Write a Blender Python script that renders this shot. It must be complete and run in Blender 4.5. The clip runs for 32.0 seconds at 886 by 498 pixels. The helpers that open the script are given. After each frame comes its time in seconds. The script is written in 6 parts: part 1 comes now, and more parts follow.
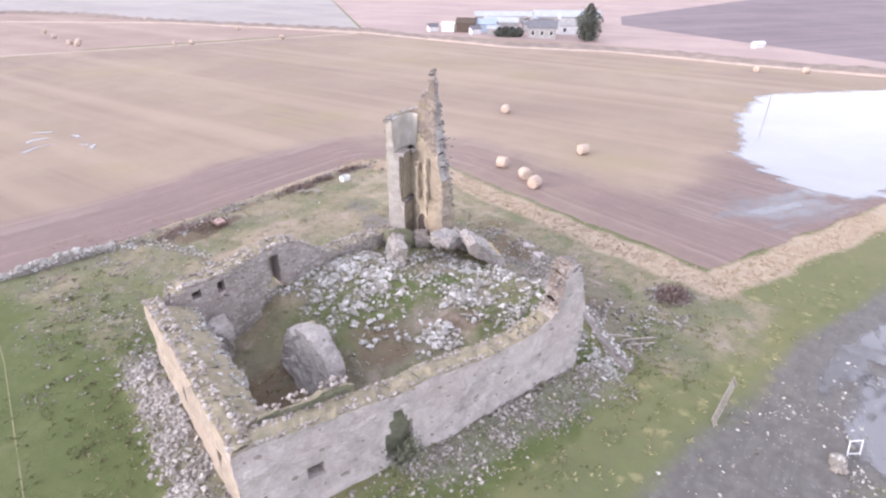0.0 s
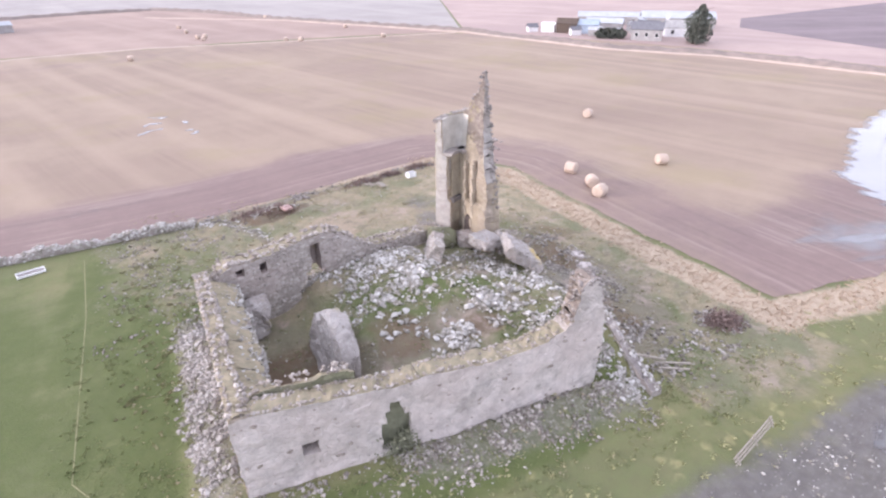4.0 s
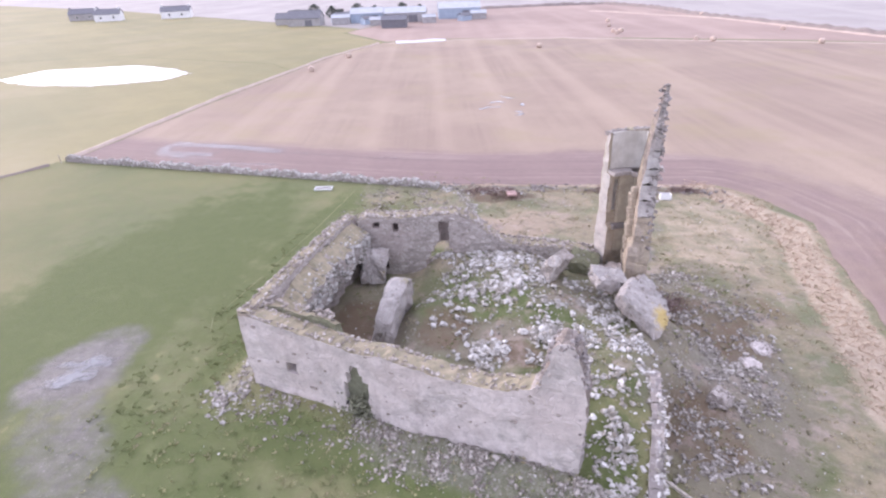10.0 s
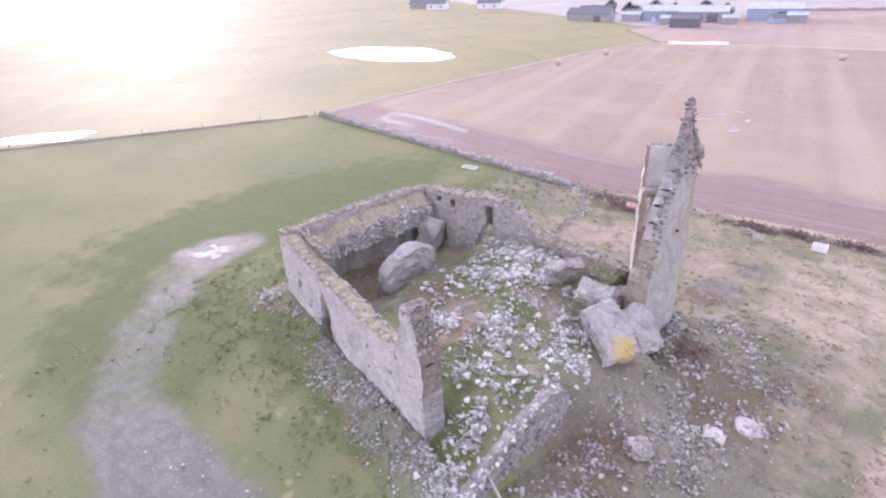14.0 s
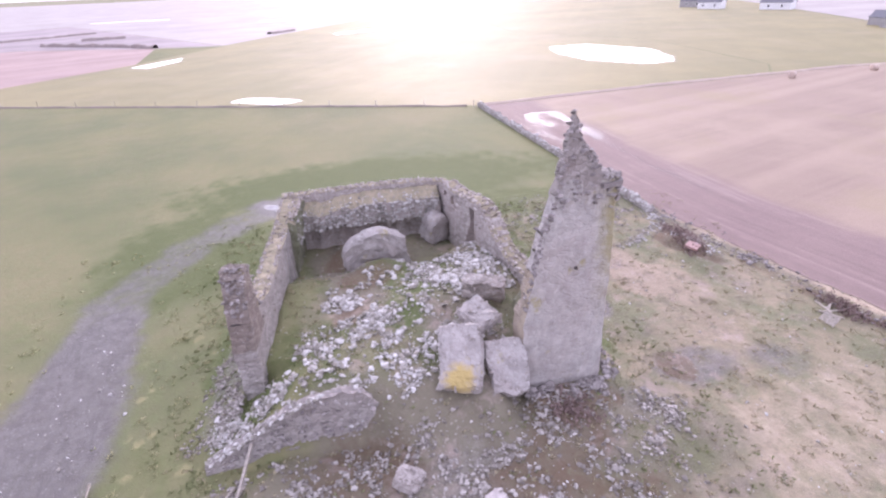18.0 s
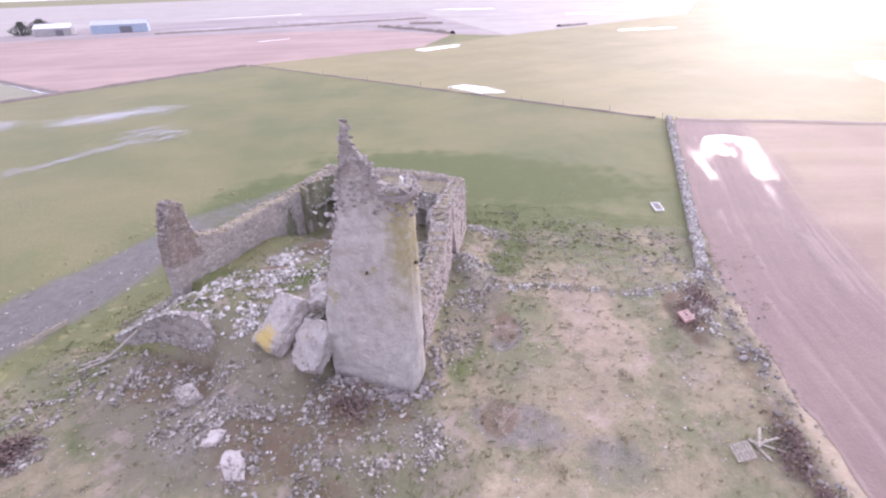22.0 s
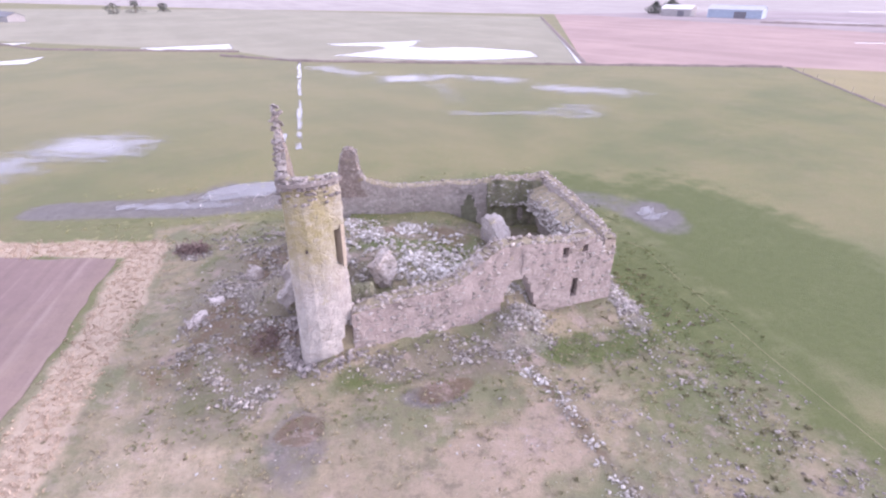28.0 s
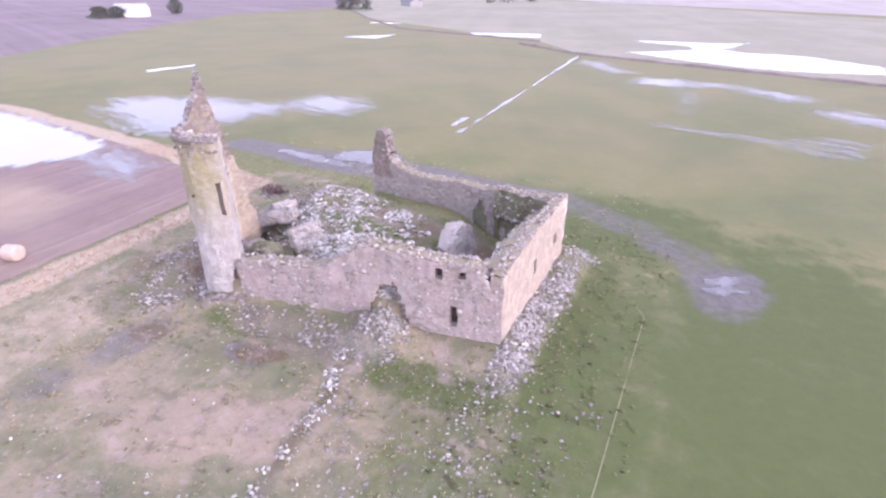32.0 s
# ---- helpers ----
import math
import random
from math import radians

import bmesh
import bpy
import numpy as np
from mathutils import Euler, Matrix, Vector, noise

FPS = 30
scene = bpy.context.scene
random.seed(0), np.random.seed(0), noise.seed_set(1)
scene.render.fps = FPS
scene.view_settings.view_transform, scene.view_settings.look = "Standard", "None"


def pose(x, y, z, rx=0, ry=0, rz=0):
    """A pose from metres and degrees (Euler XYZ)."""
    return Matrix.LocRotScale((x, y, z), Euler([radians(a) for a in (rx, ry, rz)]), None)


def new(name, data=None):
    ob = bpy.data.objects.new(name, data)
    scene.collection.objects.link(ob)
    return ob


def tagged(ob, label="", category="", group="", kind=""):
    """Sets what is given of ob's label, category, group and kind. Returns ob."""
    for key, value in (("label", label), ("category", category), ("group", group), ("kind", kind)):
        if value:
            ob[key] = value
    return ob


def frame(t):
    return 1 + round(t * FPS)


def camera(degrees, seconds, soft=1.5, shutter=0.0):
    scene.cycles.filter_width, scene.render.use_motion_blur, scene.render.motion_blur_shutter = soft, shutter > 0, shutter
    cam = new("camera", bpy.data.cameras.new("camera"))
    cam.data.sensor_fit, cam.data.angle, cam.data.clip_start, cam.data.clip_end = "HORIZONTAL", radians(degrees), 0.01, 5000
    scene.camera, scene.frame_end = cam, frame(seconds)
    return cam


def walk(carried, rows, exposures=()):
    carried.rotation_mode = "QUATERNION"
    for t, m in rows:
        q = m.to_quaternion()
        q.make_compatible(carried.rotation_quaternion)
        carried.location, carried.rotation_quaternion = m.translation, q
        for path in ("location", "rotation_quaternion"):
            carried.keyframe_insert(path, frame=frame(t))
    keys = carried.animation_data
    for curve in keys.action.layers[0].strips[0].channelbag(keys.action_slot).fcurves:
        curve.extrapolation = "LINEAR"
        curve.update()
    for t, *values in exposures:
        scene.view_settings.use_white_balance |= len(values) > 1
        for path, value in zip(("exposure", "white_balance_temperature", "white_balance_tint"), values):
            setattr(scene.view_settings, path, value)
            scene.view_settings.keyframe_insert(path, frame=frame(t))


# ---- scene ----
cam = camera(79.7, 32.0, soft=2.3)
METRES, EYE, TILT, LEAN, TURN = 127.0, 19.74, 0.0, 0.0, -39.1
ROWS = [
    (0.0, 0.0, 0.0, 0.0, 0.13, -28.59, -0.24),
    (0.5, 0.0014, -0.0, 0.0002, 3.51, -28.61, -0.04),
    (1.0, 0.0054, -0.0003, 0.0004, 7.95, -28.64, 0.2),
    (1.5, 0.0116, -0.0004, 0.0008, 10.58, -28.65, 0.37),
    (2.0, 0.0189, -0.0002, 0.0009, 10.67, -28.66, 0.34),
    (2.5, 0.0244, -0.0001, 0.0011, 10.65, -28.66, 0.3),
    (3.0, 0.0261, -0.0002, 0.0012, 10.72, -28.68, 0.26),
    (3.5, 0.026, -0.0002, 0.0015, 10.89, -28.69, 0.25),
    (5.5, 0.0415, 0.0092, 0.0019, 17.32, -28.64, 0.78),
    (6.0, 0.0495, 0.0137, 0.0017, 23.73, -28.61, 1.02),
    (6.5, 0.0586, 0.0189, 0.0014, 30.03, -28.57, 1.22),
    (7.0, 0.0683, 0.0247, 0.001, 34.15, -28.55, 1.39),
    (7.5, 0.0783, 0.0308, 0.0004, 37.84, -28.47, 1.52),
    (8.0, 0.0883, 0.0377, 0.0001, 42.21, -28.46, 1.65),
    (8.5, 0.0988, 0.0453, -0.0004, 47.4, -28.34, 1.8),
    (9.0, 0.1089, 0.0537, -0.0007, 49.85, -28.3, 1.82),
    (9.5, 0.1189, 0.0626, -0.0009, 53.02, -28.23, 1.91),
    (10.0, 0.1288, 0.0725, -0.0011, 56.03, -28.18, 1.95),
    (10.5, 0.1385, 0.0833, -0.001, 59.07, -28.15, 2.02),
    (11.0, 0.1476, 0.0947, -0.0011, 61.92, -28.12, 2.05),
    (11.5, 0.1563, 0.1064, -0.0016, 64.97, -28.03, 2.02),
    (12.0, 0.1642, 0.1189, -0.0019, 68.93, -27.93, 1.99),
    (12.5, 0.1714, 0.1317, -0.0021, 73.2, -27.9, 1.95),
    (13.0, 0.1776, 0.1452, -0.0025, 77.91, -27.78, 1.94),
    (13.5, 0.1826, 0.1599, -0.0029, 82.68, -27.7, 2.06),
    (14.0, 0.1866, 0.1747, -0.0039, 87.76, -27.47, 2.09),
    (14.5, 0.1888, 0.1905, -0.0048, 92.96, -27.35, 2.23),
    (16.5, 0.1804, 0.256, -0.0083, 108.84, -26.94, 2.23),
    (17.0, 0.1738, 0.273, -0.0093, 111.14, -26.86, 2.25),
    (17.5, 0.1661, 0.2896, -0.0099, 113.42, -26.93, 2.13),
    (18.0, 0.1578, 0.3066, -0.0107, 115.78, -26.75, 2.15),
    (18.5, 0.1487, 0.3234, -0.0111, 118.39, -26.62, 2.09),
    (19.0, 0.1388, 0.34, -0.0108, 122.26, -26.63, 1.94),
    (19.5, 0.1279, 0.3569, -0.0105, 127.2, -26.56, 1.83),
    (20.0, 0.116, 0.374, -0.0102, 132.06, -26.49, 1.82),
    (20.5, 0.1031, 0.3897, -0.0101, 136.22, -26.42, 1.74),
    (21.0, 0.0884, 0.4043, -0.0098, 140.17, -26.5, 1.62),
    (21.5, 0.0725, 0.4185, -0.0099, 144.28, -26.44, 1.54),
    (22.0, 0.0551, 0.4317, -0.0101, 148.48, -26.37, 1.56),
    (22.5, 0.0361, 0.4433, -0.01, 151.9, -26.42, 1.53),
    (23.0, 0.0163, 0.4536, -0.01, 154.82, -26.33, 1.4),
    (23.5, -0.0046, 0.4619, -0.0098, 158.57, -26.39, 1.28),
    (24.0, -0.0259, 0.4677, -0.0092, 163.54, -26.42, 1.16),
    (24.5, -0.0471, 0.4707, -0.0085, 169.33, -26.46, 1.01),
    (25.0, -0.0668, 0.4701, -0.0074, 175.81, -26.49, 0.78),
    (25.5, -0.0842, 0.4664, -0.0069, 182.2, -26.54, 0.62),
    (26.0, -0.1007, 0.4594, -0.0065, 188.69, -26.64, 0.51),
    (26.5, -0.1146, 0.4505, -0.0061, 194.8, -26.66, 0.32),
    (28.5, -0.1698, 0.4, -0.0064, 212.01, -26.88, 0.01),
    (29.0, -0.1847, 0.3844, -0.0068, 214.46, -26.91, -0.03),
    (29.5, -0.1998, 0.3679, -0.0073, 216.96, -26.96, -0.05),
    (30.0, -0.2154, 0.3504, -0.0078, 221.22, -27.02, -0.11),
    (30.5, -0.2313, 0.3318, -0.0082, 226.84, -27.13, -0.15),
    (31.0, -0.2469, 0.3121, -0.0087, 233.15, -27.21, -0.13),
    (31.5, -0.262, 0.291, -0.0086, 239.86, -27.31, -0.08),
    (32.0, -0.2762, 0.2686, -0.0085, 246.24, -27.39, -0.05),
]
walk(cam, [(t, pose(0, 0, EYE, TILT, LEAN, TURN) @ pose(METRES * x, METRES * y, METRES * z, 90 + pitch, roll, yaw)) for t, x, y, z, yaw, pitch, roll in ROWS],
     [(0.0, 1.57, 6000, 18), (7.0, 1.59, 5920, 21), (13.0, 1.59, 5820, 28), (19.0, 1.56, 5850, 32), (25.0, 1.53, 5900, 28), (28.5, 1.60, 5800, 33), (32.0, 1.63, 5700, 34)])

# ---------------------------------------------------------------- world, sun
SUN_AZ, SUN_EL = radians(167.4), radians(12.0)          # low winter sun in the west
sun_dir = Vector((math.cos(SUN_AZ) * math.cos(SUN_EL), math.sin(SUN_AZ) * math.cos(SUN_EL), math.sin(SUN_EL)))
world = bpy.data.worlds.new("winter_sky")
scene.world = world
world.use_nodes = True
wn = world.node_tree
sky = wn.nodes.new("ShaderNodeTexSky")
sky.sky_type = 'NISHITA'
sky.sun_disc = False
sky.sun_elevation = SUN_EL
sky.sun_rotation = math.pi / 2 - SUN_AZ
sky.air_density, sky.dust_density, sky.ozone_density = 1.0, 5.0, 1.0
wn.nodes["Background"].inputs["Strength"].default_value = 0.15
veil = wn.nodes.new("ShaderNodeHueSaturation")          # thin cloud takes most colour out of the sky
veil.inputs["Saturation"].default_value = 0.35
wn.links.new(sky.outputs[0], veil.inputs["Color"])
cloud = wn.nodes.new("ShaderNodeMix")                   # an even sheet of bright cloud over most of it
cloud.data_type = 'RGBA'
cloud.inputs[0].default_value = 0.65
cloud.inputs[7].default_value = (5.0, 5.0, 5.3, 1)
wn.links.new(veil.outputs[0], cloud.inputs[6])
wn.links.new(cloud.outputs[2], wn.nodes["Background"].inputs["Color"])
sun = new("sun", bpy.data.lights.new("sun", 'SUN'))
sun.data.energy, sun.data.angle, sun.data.color = 0.55, radians(15), (1.0, 0.83, 0.66)
sun.matrix_world = Matrix.Translation((0, 0, 60)) @ (-sun_dir).to_track_quat("-Z", "Y").to_matrix().to_4x4()


# ---------------------------------------------------------------- materials
class Nodes:
    """A small builder of node trees."""

    def __init__(self, name, roughness=0.9, specular=0.3):
        self.mat = bpy.data.materials.new(name)
        self.mat.use_nodes = True
        self.tree = self.mat.node_tree
        self.bsdf = self.tree.nodes["Principled BSDF"]
        self.bsdf.inputs["Roughness"].default_value = roughness
        self.bsdf.inputs["Specular IOR Level"].default_value = specular
        self.co = self.tree.nodes.new("ShaderNodeNewGeometry").outputs["Position"]

    def put(self, socket, value):
        if isinstance(value, bpy.types.NodeSocket):
            self.tree.links.new(value, socket)
        elif isinstance(value, tuple) and len(value) == 3 and socket.type == 'RGBA':
            socket.default_value = (*value, 1)
        else:
            socket.default_value = value

    def noise(self, scale, detail=4, rough=0.55, co=None, distortion=0.0):
        n = self.tree.nodes.new("ShaderNodeTexNoise")
        self.put(n.inputs["Vector"], co or self.co)
        n.inputs["Scale"].default_value, n.inputs["Detail"].default_value = scale, detail
        n.inputs["Roughness"].default_value, n.inputs["Distortion"].default_value = rough, distortion
        return n.outputs["Fac"]

    def cells(self, scale, co=None, feature='F1', out="Distance", rand=1.0):
        n = self.tree.nodes.new("ShaderNodeTexVoronoi")
        n.feature = feature
        self.put(n.inputs["Vector"], co or self.co)
        n.inputs["Scale"].default_value, n.inputs["Randomness"].default_value = scale, rand
        return n.outputs[out]

    def math(self, op, a, b=0.0, clamp=False):
        n = self.tree.nodes.new("ShaderNodeMath")
        n.operation, n.use_clamp = op, clamp
        self.put(n.inputs[0], a)
        self.put(n.inputs[1], b)
        return n.outputs[0]

    def span(self, v, lo, hi, a=0.0, b=1.0):
        n = self.tree.nodes.new("ShaderNodeMapRange")
        n.interpolation_type = 'SMOOTHSTEP'
        for k, x in zip(("Value", "From Min", "From Max", "To Min", "To Max"), (v, lo, hi, a, b)):
            self.put(n.inputs[k], x)
        return n.outputs[0]

    def mix(self, fac, a, b, how='MIX'):
        n = self.tree.nodes.new("ShaderNodeMix")
        n.data_type, n.blend_type = 'RGBA', how
        self.put(n.inputs[0], fac)
        self.put(n.inputs[6], a)
        self.put(n.inputs[7], b)
        return n.outputs[2]

    def attr(self, name):
        n = self.tree.nodes.new("ShaderNodeAttribute")
        n.attribute_name = name
        return n.outputs["Fac"]

    def rand(self):
        return self.tree.nodes.new("ShaderNodeObjectInfo").outputs["Random"]

    def island(self):
        return self.tree.nodes.new("ShaderNodeNewGeometry").outputs["Random Per Island"]

    def stretch(self, sx, sy, sz, turn=0.0):
        """Places turned first, then scaled: streaks of a small sy run along y turned by turn."""
        n = self.tree.nodes.new("ShaderNodeMapping")
        n.vector_type = 'TEXTURE'
        n.inputs["Scale"].default_value = (1 / sx, 1 / sy, 1 / sz)
        n.inputs["Rotation"].default_value = (0, 0, turn)
        self.put(n.inputs["Vector"], self.co)
        return n.outputs[0]

    def bump(self, height, strength, distance=0.05):
        n = self.tree.nodes.new("ShaderNodeBump")
        n.inputs["Strength"].default_value, n.inputs["Distance"].default_value = strength, distance
        self.put(n.inputs["Height"], height)
        self.put(self.bsdf.inputs["Normal"], n.outputs[0])

    def done(self, colour, rough=None):
        self.put(self.bsdf.inputs["Base Color"], colour)
        if rough is not None:
            self.put(self.bsdf.inputs["Roughness"], rough)
        return self.mat


def m_masonry(name, light, dark, harl, harl_amount, lichen=0.0, mortar=(0.46, 0.42, 0.40), crust=False):
    """Rubble walling with patches of old lime harl and lichen."""
    n = Nodes(name)
    squash = n.stretch(1.0, 1.0, 1.7)
    stone = n.cells(3.0, squash, out="Color")
    joint = n.cells(3.0, squash, 'DISTANCE_TO_EDGE')
    tone = n.mix(n.math('MULTIPLY', stone, 0.9), dark, light)
    tone = n.mix(n.span(joint, 0.0, 0.10, 0.6, 0.0), tone, mortar)
    patch = n.span(n.noise(0.55, 6, 0.65), 0.62 - 0.3 * harl_amount, 0.72 - 0.3 * harl_amount)
    tone = n.mix(n.math('MULTIPLY', patch, min(1.0, 0.35 + 0.6 * harl_amount)), tone, n.mix(n.span(n.noise(1.7, 8, 0.75), 0.32, 0.68), tuple(c * 0.72 for c in harl), tuple(c * 1.14 for c in harl)))
    tone = n.mix(n.span(n.noise(0.28, 4, 0.6), 0.38, 0.66, 0.0, 0.35), tone, tuple(c * k for c, k in zip(harl, (0.86, 0.785, 0.77))))
    speck = n.cells(5.5, squash)
    tone = n.mix(n.math('MULTIPLY', n.span(speck, 0.13, 0.24, 1.0, 0.0), n.span(n.noise(0.9, 4), 0.42, 0.6, 0.0, 0.55)), tone, (0.60, 0.57, 0.56))
    tone = n.mix(n.span(n.noise(0.45, 5, 0.7), 0.5, 0.7, 0.0, 0.3), tone, (0.34, 0.285, 0.262))
    tone = n.mix(n.span(n.noise(1.1, 5, 0.7), 0.52, 0.75, 0.0, 0.35), tone, tuple(c * 0.8 for c in dark))
    streak = n.noise(1.0, 4, 0.6, n.stretch(2.2, 2.2, 0.25))
    tone = n.mix(n.span(streak, 0.5, 0.75, 0.0, 0.22), tone, (0.24, 0.20, 0.19))
    if lichen:
        grow = n.span(n.noise(0.8, 6, 0.65), 0.62 - 0.25 * lichen, 0.75 - 0.2 * lichen)
        tone = n.mix(n.math('MULTIPLY', grow, 0.75), tone, (0.315, 0.275, 0.105))
    if crust:                                           # olive lichen high on the tower's rounded north side
        at = n.tree.nodes.new("ShaderNodeSeparateXYZ")
        n.put(at.inputs[0], n.co)
        blots = n.math('MULTIPLY', n.math('SUBTRACT', n.noise(0.7, 6, 0.7), 0.5), 5.0)
        high = n.span(n.math('ADD', at.outputs[2], blots), 3.6, 8.2)
        north = n.span(n.math('ADD', at.outputs[1], n.math('MULTIPLY', blots, 0.25)), 28.2, 29.4)
        cover = n.math('MULTIPLY', n.math('MULTIPLY', high, north), n.span(n.noise(2.6, 6, 0.7), 0.3, 0.6, 0.35, 0.85))
        tone = n.mix(cover, tone, n.mix(n.noise(1.3, 5, 0.7), (0.34, 0.30, 0.12), (0.23, 0.21, 0.10)))
    n.bump(n.math('ADD', n.span(joint, 0.0, 0.12), n.math('MULTIPLY', n.noise(9, 6), 0.8)), 0.55, 0.06)
    return n.done(tone)


def m_stone(name, light, dark, spot=(0.62, 0.60, 0.58)):
    n = Nodes(name)
    pick = n.math('POWER', n.math('FRACT', n.math('ADD', n.rand(), n.math('MULTIPLY', n.island(), 7.31))), 1.9)
    tone = n.mix(pick, dark, light)
    tone = n.mix(n.span(n.noise(4.5, 5), 0.52, 0.7, 0, 0.6), tone, spot)
    tone = n.mix(n.span(n.noise(2.1, 5), 0.55, 0.72, 0, 0.5), tone, tuple(c * 0.8 for c in dark))
    n.bump(n.noise(14, 6), 0.5, 0.03)
    return n.done(tone)


def m_plain(name, a, b, scale=6.0, rough=0.85, bump=0.3, metal=0.0, specular=0.3):
    n = Nodes(name, rough, specular)
    n.bsdf.inputs["Metallic"].default_value = metal
    n.bump(n.noise(scale * 4, 5), bump, 0.02)
    return n.done(n.mix(n.span(n.noise(scale, 6, 0.65), 0.3, 0.7), a, b))


def m_water(name, tint):
    n = Nodes(name, 0.12, 0.5)
    n.bsdf.inputs["IOR"].default_value = 1.5
    n.bump(n.noise(1.6, 4, 0.6), 0.06, 0.03)
    return n.done(n.mix(n.noise(0.12, 4), tint, tuple(c * 0.7 for c in tint)))


def m_field(name, a, b, turn, row=0.9, rows=0.5, wet=None, rough=0.8, spec=0.3, green=None, patch=0.03):
    """Worked land: drill rows along one direction, broad patches, wet stains."""
    n = Nodes(name, rough, spec)
    along = n.stretch(row, 0.02, 1, turn)
    lines = n.noise(1.0, 3, 0.6, along)
    wide = n.noise(0.25, 3, 0.5, along)
    tone = n.mix(n.span(n.noise(patch, 5, 0.6), 0.35, 0.65), a, b)
    tone = n.mix(n.math('MULTIPLY', n.math('MULTIPLY', n.span(lines, 0.42, 0.62), n.span(n.noise(0.06, 5, 0.6), 0.38, 0.62, 0.1, 1.0)), rows), tone, tuple(c * 0.8 for c in b))
    tone = n.mix(n.span(n.noise(0.16, 6, 0.7), 0.42, 0.66, 0.0, 0.45), tone, tuple(c * 0.78 for c in a))
    tone = n.mix(n.math('MULTIPLY', n.span(wide, 0.45, 0.65), rows), tone, tuple(min(1, c * 1.2) for c in a))
    tone = n.mix(n.span(n.noise(2.5, 5, 0.7), 0.3, 0.8, 0, 0.3), tone, tuple(c * 0.75 for c in a))
    if green:
        tone = n.mix(n.span(n.noise(0.045, 5, 0.65), 0.5, 0.68, 0, 0.6), tone, green)
    if wet:
        rut = n.tree.nodes.new("ShaderNodeCombineXYZ")
        n.put(rut.inputs[0], n.math('MULTIPLY', n.attr("off"), 1.1))
        n.put(rut.inputs[1], n.math('MULTIPLY', n.noise(0.09, 3), 2.5))
        ruts = n.noise(1.0, 4, 0.6, rut.outputs[0])
        ragged = n.span(n.math('ADD', n.attr("mud"), n.math('MULTIPLY', n.math('SUBTRACT', n.noise(0.22, 6, 0.7), 0.5), 1.3)), 0.05, 1.0)
        soil = n.mix(n.noise(1.2, 6, 0.7), wet, tuple(c * 1.6 for c in wet))
        soil = n.mix(n.math('MULTIPLY', n.span(ruts, 0.5, 0.66, 0.0, 0.6), n.span(n.noise(0.13, 5, 0.6), 0.34, 0.56, 0.15, 1.0)), soil, (0.32, 0.255, 0.235))
        soil = n.mix(n.span(ruts, 0.46, 0.34, 0.0, 0.35), soil, tuple(c * 0.8 for c in wet))
        tone = n.mix(n.math('MULTIPLY', ragged, 0.78), tone, soil)
    n.bump(n.noise(5, 6), 0.5, 0.08)
    return n.done(tone)


HARL = (0.61, 0.56, 0.54)
mat_harl = m_masonry("lime_harled_rubble", (0.54, 0.50, 0.48), (0.33, 0.305, 0.288), HARL, 0.82)
mat_rubble = m_masonry("bare_rubble_walling", (0.54, 0.50, 0.47), (0.27, 0.245, 0.22), (0.47, 0.425, 0.40), 0.35, 0.0, (0.20, 0.17, 0.15))
mat_north = m_masonry("mortared_rubble_walling", (0.445, 0.39, 0.365), (0.22, 0.19, 0.177), (0.43, 0.37, 0.348), 0.7, 0.05, (0.25, 0.21, 0.195))
# cream is partly the harl's own, partly low western sunlight put into the colour
mat_harl_west = m_masonry("sun_warmed_cream_harl", (0.46, 0.41, 0.36), (0.30, 0.26, 0.22), (0.45, 0.385, 0.32), 0.9)
mat_tower = m_masonry("tower_walling", (0.455, 0.435, 0.41), (0.265, 0.248, 0.228), (0.465, 0.442, 0.42), 0.9, 0.1, crust=True)
mat_core = m_masonry("broken_wall_core", (0.45, 0.42, 0.395), (0.22, 0.20, 0.185), (0.37, 0.346, 0.322), 0.35, 0.0, (0.19, 0.165, 0.15))
mat_inner = m_masonry("tan_inner_walling", (0.44, 0.385, 0.30), (0.23, 0.19, 0.15), (0.43, 0.37, 0.28), 0.6, 0.1, (0.24, 0.20, 0.15))
mat_spire = m_masonry("dark_broken_core", (0.34, 0.295, 0.26), (0.13, 0.105, 0.09), (0.28, 0.24, 0.21), 0.3, 0.2, (0.14, 0.115, 0.10))
mat_block = m_masonry("fallen_walling", (0.43, 0.408, 0.388), (0.24, 0.222, 0.21), (0.42, 0.395, 0.378), 0.8, 0.05, (0.26, 0.225, 0.21))
mat_moss = m_masonry("mossed_walling", (0.27, 0.27, 0.18), (0.13, 0.135, 0.09), (0.19, 0.20, 0.125), 0.6, 0.0, (0.12, 0.12, 0.09))
mat_stone = m_stone("pale_fieldstone", (0.59, 0.575, 0.56), (0.24, 0.22, 0.19), (0.66, 0.65, 0.63))
mat_dark_stone = m_stone("weathered_stone", (0.40, 0.365, 0.35), (0.19, 0.168, 0.16), (0.44, 0.42, 0.41))
mat_midstone = m_stone("grey_walling_stone", (0.46, 0.425, 0.40), (0.25, 0.22, 0.20), (0.54, 0.51, 0.49))
mat_cope = m_stone("wall_head_stone", (0.46, 0.42, 0.39), (0.25, 0.215, 0.19), (0.60, 0.57, 0.54))
mat_turf = m_plain("turfed_wall_head", (0.33, 0.28, 0.20), (0.225, 0.205, 0.14), 2.5, bump=0.8)
mat_plaster = m_plain("old_lime_plaster", (0.62, 0.595, 0.555), (0.46, 0.435, 0.395), 1.3)
mat_dress = m_plain("dressed_sandstone", (0.45, 0.39, 0.31), (0.36, 0.305, 0.245), 3.0)
mat_tanplaster = m_plain("stained_tan_plaster", (0.45, 0.395, 0.30), (0.32, 0.275, 0.215), 1.4)
